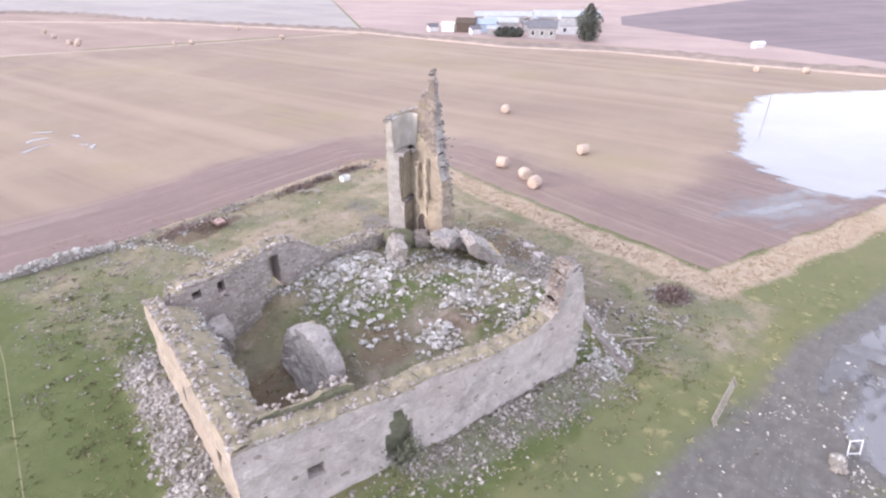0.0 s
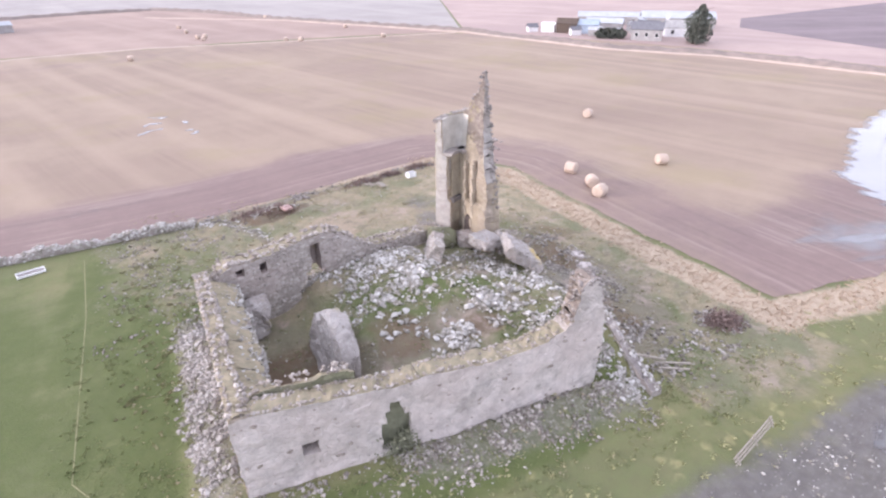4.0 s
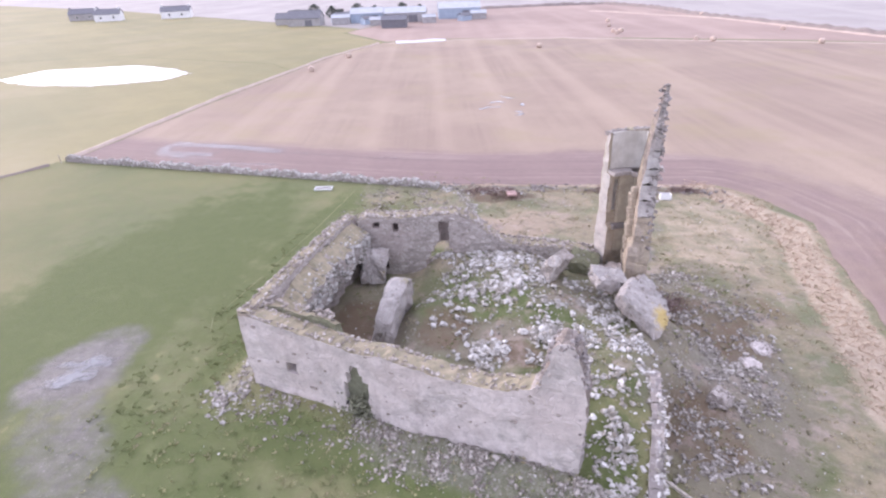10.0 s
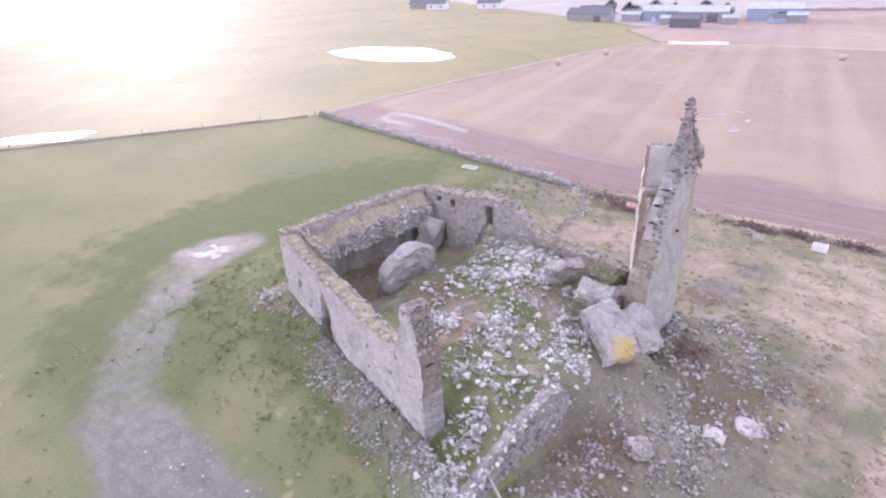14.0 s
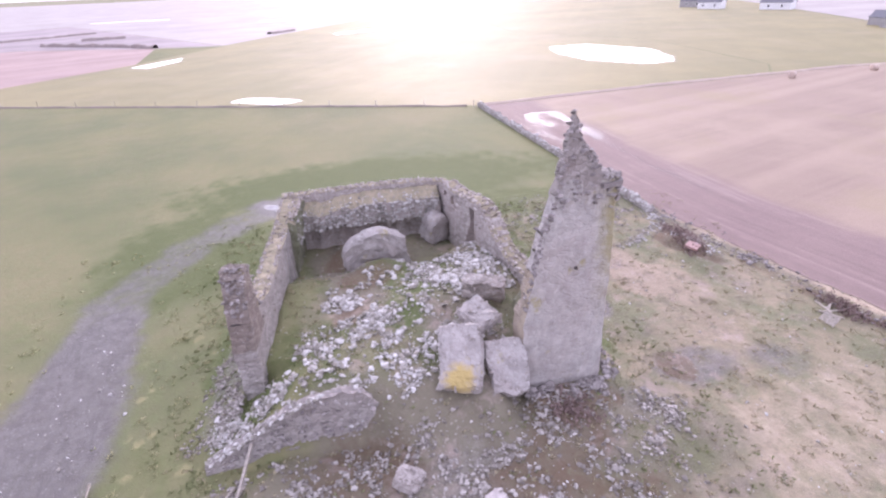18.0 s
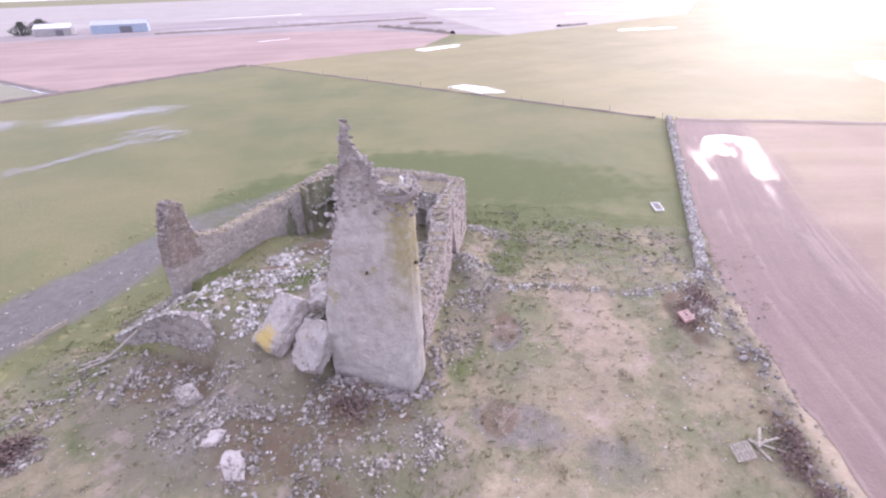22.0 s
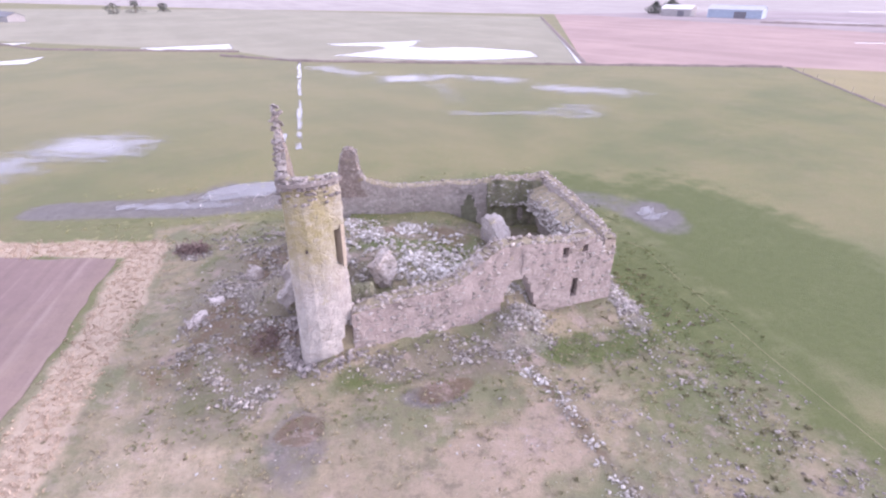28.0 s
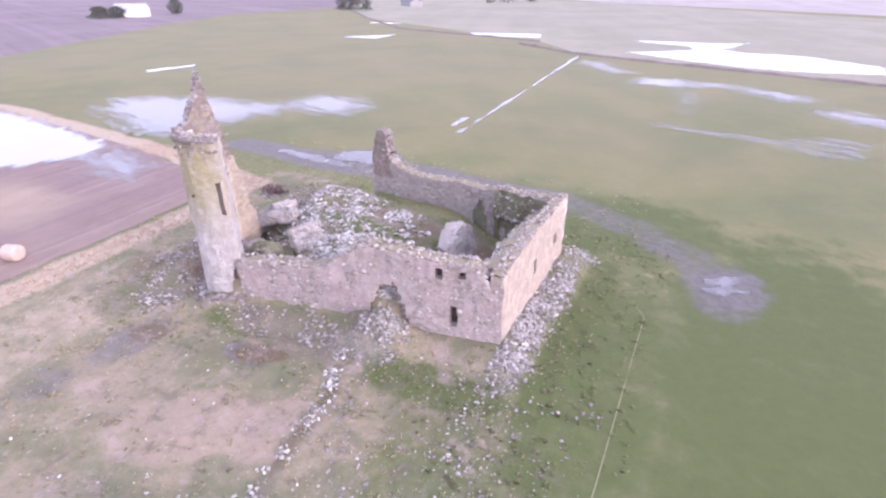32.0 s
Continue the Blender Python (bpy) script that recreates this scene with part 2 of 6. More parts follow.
# near-black paint for the shade inside holes and recesses
mat_recess_dark = m_plain("recess_dark", (0.10, 0.08, 0.075), (0.05, 0.04, 0.04), 4.0)
mat_wood = m_plain("grey_weathered_wood", (0.42, 0.38, 0.33), (0.26, 0.23, 0.20), 8.0)
mat_straw = m_plain("baled_straw", (0.55, 0.445, 0.375), (0.42, 0.335, 0.28), 9.0, bump=0.8)
mat_white = m_plain("white_painted_metal", (0.80, 0.80, 0.80), (0.66, 0.66, 0.68), 2.0, 0.5)
mat_slate = m_plain("slate_roof", (0.20, 0.20, 0.22), (0.13, 0.13, 0.15), 2.0, 0.6)
mat_sheet = m_plain("galvanised_sheet", (0.50, 0.52, 0.55), (0.40, 0.42, 0.45), 0.6, 0.45, metal=0.3)
# blue greyed and paled: distance haze mixed into the paint
mat_blue = m_plain("blue_sheet", (0.36, 0.43, 0.52), (0.30, 0.36, 0.45), 1.0, 0.5)
mat_red = m_plain("faded_red_plastic", (0.50, 0.34, 0.31), (0.42, 0.28, 0.255), 3.0, 0.5)
mat_greywall = m_plain("grey_cement_render", (0.40, 0.39, 0.39), (0.30, 0.29, 0.29), 1.0)
mat_glass = m_plain("dark_window_glass", (0.04, 0.045, 0.05), (0.03, 0.03, 0.04), 1.0, 0.1, 0.0, specular=0.5)
mat_twig = m_plain("dead_bramble", (0.26, 0.19, 0.17), (0.16, 0.115, 0.105), 5.0)
# needles lightened, as air haze over the distance is part of this colour
mat_needle = m_plain("hazed_evergreen", (0.13, 0.14, 0.12), (0.09, 0.10, 0.085), 3.0)
mat_ivy = m_plain("dull_ivy", (0.215, 0.22, 0.155), (0.15, 0.155, 0.11), 3.0)
mat_bark = m_plain("bark", (0.14, 0.11, 0.09), (0.08, 0.06, 0.05), 5.0)
# base lightened, IOR raised above water's: bright sky reflection put into the material
mat_water = m_water("sky_pale_flood_water", (0.34, 0.34, 0.36))

STUBBLE_TURN = radians(18)
mat_stubble = m_field("barley_stubble", (0.33, 0.256, 0.195), (0.272, 0.203, 0.162), STUBBLE_TURN, 0.8, 0.5, wet=(0.155, 0.109, 0.107), green=(0.29, 0.235, 0.145))
mat_pasture = m_field("winter_pasture", (0.27, 0.238, 0.118), (0.212, 0.198, 0.10), radians(60), 0.7, 0.15, rough=0.7, spec=0.2, green=(0.28, 0.24, 0.14))
mat_plough = m_field("ploughed_soil", (0.22, 0.175, 0.185), (0.18, 0.14, 0.15), radians(70), 0.8, 0.5)
mat_bleached = m_field("bleached_rough_grazing", (0.43, 0.33, 0.30), (0.36, 0.27, 0.25), radians(30), 0.5, 0.3)
mat_heath = m_field("pinkish_rough_grazing", (0.37, 0.27, 0.245), (0.29, 0.21, 0.195), radians(30), 0.4, 0.4)
mat_moor = m_field("dull_moor", (0.37, 0.335, 0.315), (0.30, 0.27, 0.255), radians(10), 0.3, 0.3, rough=0.65, spec=0.25)


def m_ground():
    n = Nodes("rough_grass_ground", 0.85, 0.25)
    fine, mid, broad = n.noise(7, 6, 0.7), n.noise(1.3, 6, 0.65), n.noise(0.22, 5, 0.6)
    warp = n.tree.nodes.new("ShaderNodeVectorMath")
    warp.operation = 'ADD'
    shake = n.tree.nodes.new("ShaderNodeTexNoise")
    shake.inputs["Scale"].default_value = 1.4
    n.put(shake.inputs["Vector"], n.co)
    n.put(warp.inputs[0], n.co)
    n.put(warp.inputs[1], shake.outputs["Color"])
    distorted = warp.outputs[0]
    far_green = n.mix(n.span(n.noise(0.05, 5, 0.6), 0.35, 0.65), (0.138, 0.15, 0.074), (0.208, 0.196, 0.096))
    green = n.mix(n.span(mid, 0.35, 0.7), far_green, n.mix(0.5, far_green, (0.15, 0.185, 0.075)))
    rough = n.mix(n.span(mid, 0.35, 0.65), (0.25, 0.218, 0.142), (0.315, 0.263, 0.185))
    rough = n.mix(n.span(broad, 0.42, 0.62), rough, (0.175, 0.18, 0.105))
    rough = n.mix(n.span(fine, 0.5, 0.75, 0, 0.45), rough, (0.16, 0.14, 0.10))

    def mask(name, soft=0.35):
        ragged = n.math('ADD', n.math('MULTIPLY', n.math('SUBTRACT', n.noise(0.9, 6, 0.75), 0.5), 1.0), n.math('MULTIPLY', n.math('SUBTRACT', n.noise(0.28, 5, 0.6), 0.5), 0.9))
        return n.math('MULTIPLY', n.span(n.math('ADD', n.attr(name), ragged), 0.5 - soft, 0.5 + soft), n.span(n.attr(name), 0.0, 0.2))

    green = n.mix(n.span(n.noise(0.11, 6, 0.7), 0.45, 0.7, 0.0, 0.55), green, (0.225, 0.205, 0.115))
    green = n.mix(n.span(n.noise(0.02, 3, 0.5), 0.5, 0.7, 0.0, 0.32), green, (0.23, 0.205, 0.12))
    green = n.mix(n.math('MULTIPLY', n.span(n.cells(0.85, distorted), 0.14, 0.36, 1.0, 0.0), n.math('MULTIPLY', n.attr("dots"), n.span(n.noise(0.5, 4), 0.4, 0.56))), green, (0.29, 0.275, 0.14))
    rough = n.mix(n.span(n.noise(0.55, 6, 0.7), 0.48, 0.66, 0.0, 0.7), rough, (0.155, 0.165, 0.09))
    # far pasture blends to a paler tone that stands for haze
    green = n.mix(n.attr("far_haze"), green, n.mix(mid, (0.275, 0.25, 0.165), (0.24, 0.23, 0.14)))
    tone = n.mix(mask("rough"), green, rough)
    tone = n.mix(mask("straw"), tone, n.mix(n.span(mid, 0.3, 0.7), (0.47, 0.385, 0.295), (0.40, 0.32, 0.24)))
    tone = n.mix(mask("pink"), tone, n.mix(mid, (0.385, 0.30, 0.24), (0.28, 0.235, 0.165)))
    tone = n.mix(mask("lush"), tone, n.mix(mid, (0.077, 0.106, 0.037), (0.118, 0.138, 0.049)))
    tone = n.mix(mask("earth"), tone, n.mix(fine, (0.162, 0.146, 0.106), (0.22, 0.196, 0.146)))
    silt = n.mix(n.span(mid, 0.3, 0.7), (0.112, 0.10, 0.109), (0.178, 0.162, 0.171))
    silt = n.mix(n.span(n.noise(1.0, 5, 0.65, n.stretch(0.25, 2.2, 1, radians(12))), 0.5, 0.66, 0.0, 0.6), silt, (0.105, 0.095, 0.105))
    silt = n.mix(n.span(n.cells(3.5), 0.10, 0.2, 0.55, 0.0), silt, (0.36, 0.34, 0.36))
    tone = n.mix(n.math('MULTIPLY', mask("mud", 0.4), 0.85), tone, silt)
    grit = n.mix(n.cells(6.0, out="Color"), (0.13, 0.12, 0.105), (0.36, 0.335, 0.315))
    grit = n.mix(n.span(n.cells(6.0, None, 'DISTANCE_TO_EDGE'), 0.0, 0.09, 0.8, 0.0), grit, (0.13, 0.12, 0.095))
    tone = n.mix(n.math('MULTIPLY', mask("scree", 0.35), 0.55), tone, grit)
    tone = n.mix(n.math('MULTIPLY', mask("peat", 0.25), 0.85), tone, n.mix(fine, (0.118, 0.078, 0.052), (0.175, 0.125, 0.084)))
    tone = n.mix(n.span(n.noise(3.2, 5, 0.7), 0.35, 0.75, 0, 0.22), tone, (0.13, 0.12, 0.075))
    wild = n.math('MULTIPLY', n.math('MAXIMUM', n.attr("rough"), n.attr("earth")), n.math('SUBTRACT', 1.0, n.math('MULTIPLY', n.attr("straw"), 0.65), True))
    tone = n.mix(n.math('MULTIPLY', n.span(n.noise(0.75, 7, 0.75), 0.50, 0.66, 0.0, 0.75), wild), tone, (0.155, 0.135, 0.10))
    tone = n.mix(n.math('MULTIPLY', n.span(n.noise(1.9, 6, 0.75), 0.52, 0.7, 0.0, 0.6), wild), tone, (0.20, 0.20, 0.125))
    tone = n.mix(n.math('MULTIPLY', n.span(n.noise(0.5, 6, 0.7, distorted), 0.52, 0.68, 0.0, 0.6), wild), tone, (0.37, 0.295, 0.265))
    tone = n.mix(n.math('MULTIPLY', n.span(n.cells(2.6, distorted), 0.08, 0.2, 0.6, 0.0), n.math('MULTIPLY', wild, n.span(n.noise(0.4, 4), 0.45, 0.6))), tone, (0.46, 0.42, 0.38))
    n.bump(n.math('ADD', fine, mid), 0.6, 0.12)
    wetness = mask("mud", 0.3)
    return n.done(tone, n.span(wetness, 0, 1, 0.85, 0.6))


mat_ground = m_ground()


# ---------------------------------------------------------------- mesh helpers
def part(name, bm, material, parent=None, label=""):
    """Links a bmesh as one mesh object, under a thing or a part."""
    me = bpy.data.meshes.new(name)
    bm.to_mesh(me)
    bm.free()
    me.materials.append(material)
    ob = new(name, me)
    if parent:
        ob.parent = parent
    return tagged(ob, label)


def from_arrays(name, verts, faces, material, parent=None, smooth=False):
    me = bpy.data.meshes.new(name)
    me.from_pydata(verts, [], faces)
    me.materials.append(material)
    if smooth:
        me.shade_smooth()
    ob = new(name, me)
    if parent:
        ob.parent = parent
    return ob


def thing(name, label, category, group="", kind=""):
    return tagged(new(name), label, category, group, kind)


def box(bm, cx, cy, cz, sx, sy, sz, turn=0.0, bevel=0.0, tilt=(0, 0)):
    m = Matrix.Translation((cx, cy, cz)) @ Euler((tilt[0], tilt[1], turn)).to_matrix().to_4x4() @ Matrix.Diagonal((sx, sy, sz, 1))
    made = bmesh.ops.create_cube(bm, size=1, matrix=m)
    if bevel:
        edges = list({e for v in made["verts"] for e in v.link_edges})
        bmesh.ops.bevel(bm, geom=edges, offset=bevel, segments=1, affect='EDGES')


def boxpart(name, dims, material, parent, label="", **k):
    bm = bmesh.new()
    box(bm, *dims, **k)
    return part(name, bm, material, parent, label)


def step(v, lo, hi):
    t = np.clip((np.asarray(v, float) - lo) / (hi - lo), 0, 1)
    return t * t * (3 - 2 * t)


def wob(x, y, s, seed=0.0):
    """Smooth waves in about -1..1, at a size of s metres."""
    x, y = np.asarray(x, float) / s, np.asarray(y, float) / s
    return (np.sin(1.7 * x + 1.1 * y + seed) + np.sin(2.9 * y - 1.3 * x + 2.1 * seed + 1) + np.sin(4.1 * x + 0.7 * y + 3 * seed) * 0.6 + np.sin(5.3 * y + 2.2 * x - seed) * 0.5) / 2.6


def seg_dist(x, y, ax, ay, bx, by):
    dx, dy = bx - ax, by - ay
    t = np.clip(((x - ax) * dx + (y - ay) * dy) / (dx * dx + dy * dy), 0, 1)
    return np.hypot(x - ax - t * dx, y - ay - t * dy)


def line_dist(x, y, pts):
    return np.min([seg_dist(x, y, *a, *b) for a, b in zip(pts, pts[1:])], axis=0)


def blob(x, y, cx, cy, rx, ry, turn=0.0):
    """About 1 inside an ellipse, falling to 0 outside."""
    c, s = math.cos(turn), math.sin(turn)
    u, v = (x - cx) * c + (y - cy) * s, -(x - cx) * s + (y - cy) * c
    return 1 - step(np.hypot(u / rx, v / ry) + 0.12 * wob(x, y, 1.3, cx), 0.6, 1.35)


# ---------------------------------------------------------------- the plan
def north_y(x):
    return 25.95 + 0.17 * x                  # outer face of the north wall


def south_y(x):
    return 14.35 - 0.11 * x                 # outer face of the south wall


WEST_X = 2.2


def height(x, y):
    """The lie of the land: flat fields, a mound of debris in and round the ruin."""
    x, y = np.asarray(x, float), np.asarray(y, float)
    soft = step(y, 17.6, 20.0)
    tower_side = step(y, 23.6, 25.4)
    inx = step(x, 1.9, 2.7) * (1 - step(x, 21.7 - 0.7 * soft - 1.8 * tower_side, 22.35 + 2.6 * soft - 3.4 * tower_side))
    low = np.where(x < 18.4, south_y(x) + 0.3, 10.4)
    iny = step(y - low, 0.0, np.where(x < 18.4, 0.6, 5.0)) * (1 - step(y - north_y(x), -0.8, 0.4))
    fill = 0.9 + 1.35 * step(x, 7.0, 11.5) + 0.85 * np.exp(-((x - 16.0) ** 2 + (y - 21.3) ** 2) / 11) + 0.85 * np.exp(-((x - 13.6) ** 2 / 9 + (y - 25.6) ** 2 / 6)) + 0.9 * np.exp(-((x - 9.0) ** 2 + (y - 25.8) ** 2) / 2.5) + 0.6 * np.exp(-((x - 20.3) ** 2 + (y - 16.8) ** 2) / 7.0) + 0.8 * np.exp(-((x - 9.4) ** 2 + (y - 20.2) ** 2 / 2) / 1.6)
    h = fill * inx * iny
    dx = np.maximum(np.maximum(WEST_X - x, x - 19), 0)
    dy = np.maximum(np.maximum(south_y(x) - y, y - north_y(x)), 0)
    out = np.hypot(dx, dy)
    talus = (0.3 + 0.8 * step(x, 6, 17)) * np.where(y < south_y(x), 1.0, 0.0)
    h = np.maximum(h, np.maximum(0.6, talus) * (1 - step(out, 0.0, 2.6 + 0.6 * talus)))
    h = h + 1.25 * np.exp(-((x - 8.7) ** 2 / 2.6 + (y - 28.2) ** 2 / 1.9))
    h = h + 0.55 * (1 - step(np.hypot((x - 25.5) / 4.5, (y - 24) / 8.5), 0.3, 1.0)) + 0.3 * (1 - step(np.hypot((x - 25) / 4, (y - 14) / 5), 0.3, 1.0))
    h = h + 0.5 * np.exp(-((x - 9.6 - 0.3 * (y - 43)) ** 2 / 8 + (y - 43.0) ** 2 / 1.1)) * (1 + 0.5 * wob(x, y, 0.8, 3))
    h = h + 0.55 * np.exp(-((x - 22.0) / 0.9) ** 2) * step(y, 24.5, 25.6) * (1 - step(y, 28.4, 29.8)) + 0.35 * np.exp(-((x - 20.3) / 1.5) ** 2 - ((y - 30.0) / 0.7) ** 2)
    near = 1 - step(np.hypot(x - 15, y - 27), 15, 21)
    return h + near * (0.10 * wob(x, y, 2.6, 1) + 0.05 * wob(x, y, 0.9, 4))


def axis(lo, hi, fine, far):
    a = list(np.arange(lo, hi + 1e-6, fine))
    d, left, right = fine, [], []
    x = 0.0
    while x < far:
        d *= 1.13
        x += d
        left.append(lo - x)
        right.append(hi + x)
    return np.array(left[::-1] + a + right)


def grid_ground():
    xs, ys = axis(-16, 44, 0.3, 4200), axis(-6, 52, 0.3, 4200)
    X, Y = np.meshgrid(xs, ys)
    Z = height(X, Y)
    nx, ny = len(xs), len(ys)
    idx = np.arange(nx * ny).reshape(ny, nx)
    quads = np.stack([idx[:-1, :-1], idx[:-1, 1:], idx[1:, 1:], idx[1:, :-1]], -1).reshape(-1, 4)
    me = bpy.data.meshes.new("ground")
    me.from_pydata(np.stack([X, Y, Z], -1).reshape(-1, 3).tolist(), [], quads.tolist())
    me.materials.append(mat_ground)
    me.shade_smooth()
    x, y = X.ravel(), Y.ravel()
    edge = wob(x, y, 2.2, 7) * 0.8
    # the enclosure of rough grass round the ruin
    west = 1.5 - 5.0 * step(y, 29, 34)
    south = np.where(x < 23.5, 15.5, 8.0)
    inside = step(x + edge - west, -1.2, 1.2) * (1 - step(x + edge, 34.3, 36)) * step(y + edge - south, -1.5, 1.5) * (1 - step(y, 49, 51))
    nw = step(y + 0.35 * x + edge, 38, 42) * (1 - step(y, 44, 46)) * step(x, -6, -2)
    zones = {"rough": np.maximum(inside, nw)}
    straw = np.exp(-((line_dist(x, y, [(27, 50), (33.2, 42), (33.4, 27), (34.0, 12.2), (56, 8.6), (96, 4.6)]) + 0.4 * edge) / 1.5) ** 4)
    straw = np.maximum(straw, 0.5 * blob(x, y, 27.5, 39, 4.5, 8))
    straw = np.maximum(straw, 1.0 * np.exp(-((line_dist(x, y, [(4, 45.0), (8, 46.0), (28, 49.8)]) + 0.4 * edge) / 1.0) ** 2))
    zones["straw"] = straw
    zones["pink"] = np.max([blob(x, y, 9.3, 36.2, 2.0, 2.4), 1.2 * blob(x, y, 12.0, 37, 3.0, 1.8), 0.6 * blob(x, y, 14, 38.5, 3.5, 2.2), 0.5 * blob(x, y, 19, 37, 4, 3), 0.45 * blob(x, y, 15, 43, 3.5, 1.5)], axis=0)
    # blob at (5.6, 30.4): green growth plus the north wall's shade painted in
    zones["lush"] = np.max([0.9 * blob(x, y, 3.5, 30.3, 3.6, 1.5), 0.72 * blob(x, y, -3.6, 29, 3.4, 15), 0.85 * blob(x, y, 5.6, 30.4, 3.2, 1.5), 0.9 * blob(x, y, -1.2, 24, 1.6, 12), 0.8 * blob(x, y, 12, 11.4, 9, 1.2), 0.55 * blob(x, y, 25, 24, 4.6, 9), 0.7 * blob(x, y, 28, 16.5, 1.6, 2.2), 0.7 * blob(x, y, 24.5, 30.4, 1.4, 1.0), 0.8 * blob(x, y, 17.5, 31, 2.0, 0.9), 0.75 * blob(x, y, 6, 11.5, 6, 1.6), 0.8 * blob(x, y, 14, 11.3, 6, 1.6), 0.75 * blob(x, y, 13, 20.5, 6, 4.5), 0.6 * blob(x, y, 20, 21, 2, 3),
                            0.8 * blob(x, y, 20, 13, 1.4, 2.0), 0.8 * blob(x, y, 25.5, 12, 2, 1.5), 0.3 * blob(x, y, 27, 8, 9, 2.0), 0.75 * blob(x, y, 26, 31, 2.0, 1.2), 0.95 * blob(x, y, 15.6, 20.2, 2.6, 2.2), 0.7 * blob(x, y, 10.5, 18.5, 2.2, 3), 0.7 * blob(x, y, 17.5, 15.5, 2.5, 2.5), 0.85 * blob(x, y, -13, 22, 8.5, 20), 0.75 * blob(x, y, -1, 6, 9, 7), 0.55 * blob(x, y, 1.5, 35.5, 3.6, 6), 0.5 * blob(x, y, 7, 20, 3, 5), 0.6 * blob(x, y, 20.5, 18, 2.2, 3), 0.3 * blob(x, y, 38, 7, 9, 2.2)], axis=0)
    # blob at (13.5, 30.4) adds wall-foot shade to the brown of the earth
    zones["earth"] = np.max([blob(x, y, 5.8, 18.0, 2.6, 2.6), 0.9 * blob(x, y, 8.6, 17.4, 1.6, 2.6), 0.95 * blob(x, y, 14.2, 32.6, 1.5, 0.8, 0.1), 0.9 * blob(x, y, 21.2, 34.0, 1.2, 1.0), blob(x, y, 9.6, 42.9, 3.4, 1.3, 0.25), 0.9 * blob(x, y, 22.6, 28, 1.4, 2.6),
                             0.8 * blob(x, y, 23.6, 27, 2.2, 2.6), 0.75 * blob(x, y, 24, 15, 1.8, 2.5), 0.7 * blob(x, y, 10.5, 31.2, 2.8, 0.8), 0.85 * blob(x, y, 13.5, 30.4, 5.0, 1.3), 1.0 * blob(x, y, 25.3, 20.5, 4.4, 7.0), 1.0 * blob(x, y, 23.2, 26, 2.4, 5.0), 0.75 * blob(x, y, 18, 23.2, 3.2, 2.0), 0.8 * blob(x, y, 12.6, 18.2, 3.6, 1.8), 0.6 * blob(x, y, 26, 31, 4, 3),  0.8 * np.exp(-(line_dist(x, y, [(9.5, 30.2), (8.3, 34), (7.6, 39), (5.2, 43.6)]) / 0.5) ** 2), 0.7 * np.exp(-(line_dist(x, y, [(4, 44.4), (12, 45.8), (28, 48.4)]) / 0.9) ** 2), 0.6 * blob(x, y, 5.5, 21.5, 2.6, 4), 0.65 * blob(x, y, 25, 28.5, 3.5, 3)], axis=0)
    track = np.exp(-((line_dist(x, y, [(46, 2.4), (38, 3.0), (26, 2.6), (14, 3.2), (6, 2.6), (-2, 6.0), (-7.5, 11), (-8.8, 15.5)]) + 0.35 * edge) / (2.2 + 1.3 * step(x, 8, 20) * (1 - step(x, 28, 42)))) ** 6)
    track = track * (1 - 0.42 * step(-x, -10, -4))
    zones["mud"] = np.max([track, 0.9 * blob(x, y, -8.8, 13.0, 2.6, 3.6), 0.8 * blob(x, y, 29, 0.5, 5, 3.2), 1.0 * blob(x, y, 14.6, 32.7, 1.9, 0.8, 0.0), 0.62 * blob(x, y, 21.4, 34.8, 1.5, 2.8), 0.58 * blob(x, y, 22.2, 39.2, 1.6, 1.5)], axis=0)
    zones["dots"] = np.maximum(0.9 * blob(x, y, 28, 8.5, 18, 4.5), 0.6 * blob(x, y, -6, 14, 7, 13))
    wall_off = np.where(y < south_y(x), south_y(x) - y, 9.0)
    scree = (1 - step(wall_off, 1.2, 2.6)) * step(x, 7.5, 11) * (1 - step(x, 20, 21.5))
    scree = np.max([scree, 0.9 * np.exp(-((x - 1.3) / 0.95) ** 4) * step(y, 12.5, 14) * (1 - step(y, 28, 31)), 0.7 * blob(x, y, 26.2, 21.2, 2.4, 2.4), 0.6 * blob(x, y, 23.6, 30.8, 2.2, 1.0), 0.8 * blob(x, y, 8.9, 29.3, 1.8, 1.4)], axis=0)
    zones["scree"] = scree
    # rises southwards with distance: haze painted on the pasture, not another sward
    zones["far_haze"] = 0.4 * step(-y + 0.3 * x, 0, 70) + 0 * x
    zones["peat"] = np.max([0.8 * blob(x, y, 19.9, 27.4, 0.9, 0.8), 1.4 * blob(x, y, 13.9, 32.4, 1.5, 0.8, 0.25), 1.3 * blob(x, y, 21.2, 33.9, 1.1, 0.9), 0.9 * blob(x, y, 9.6, 42.7, 3.2, 1.2, 0.25), 0.7 * blob(x, y, 22.6, 27.4, 1.0, 2.6), 0.62 * blob(x, y, 24.2, 17.2, 2.2, 3.2), 0.6 * blob(x, y, 24.4, 26, 2.0, 2.4), 0.6 * blob(x, y, 26.8, 24.6, 2.2, 3.0), 0.5 * blob(x, y, 28.6, 28, 2.0, 2.0), 0.6 * np.exp(-(line_dist(x, y, [(9.6, 30.6), (8.4, 34), (7.8, 38)]) / 0.45) ** 2), 0.6 * np.exp(-(line_dist(x, y, [(13, 45.4), (28.6, 48.2)]) / 0.8) ** 2), 0.85 * blob(x, y, 6.0, 19.5, 2.6, 3.4), 0.7 * blob(x, y, 11.3, 19, 1.8, 2.2), 0.6 * blob(x, y, 15.5, 17.6, 1.6, 1.0)], axis=0)
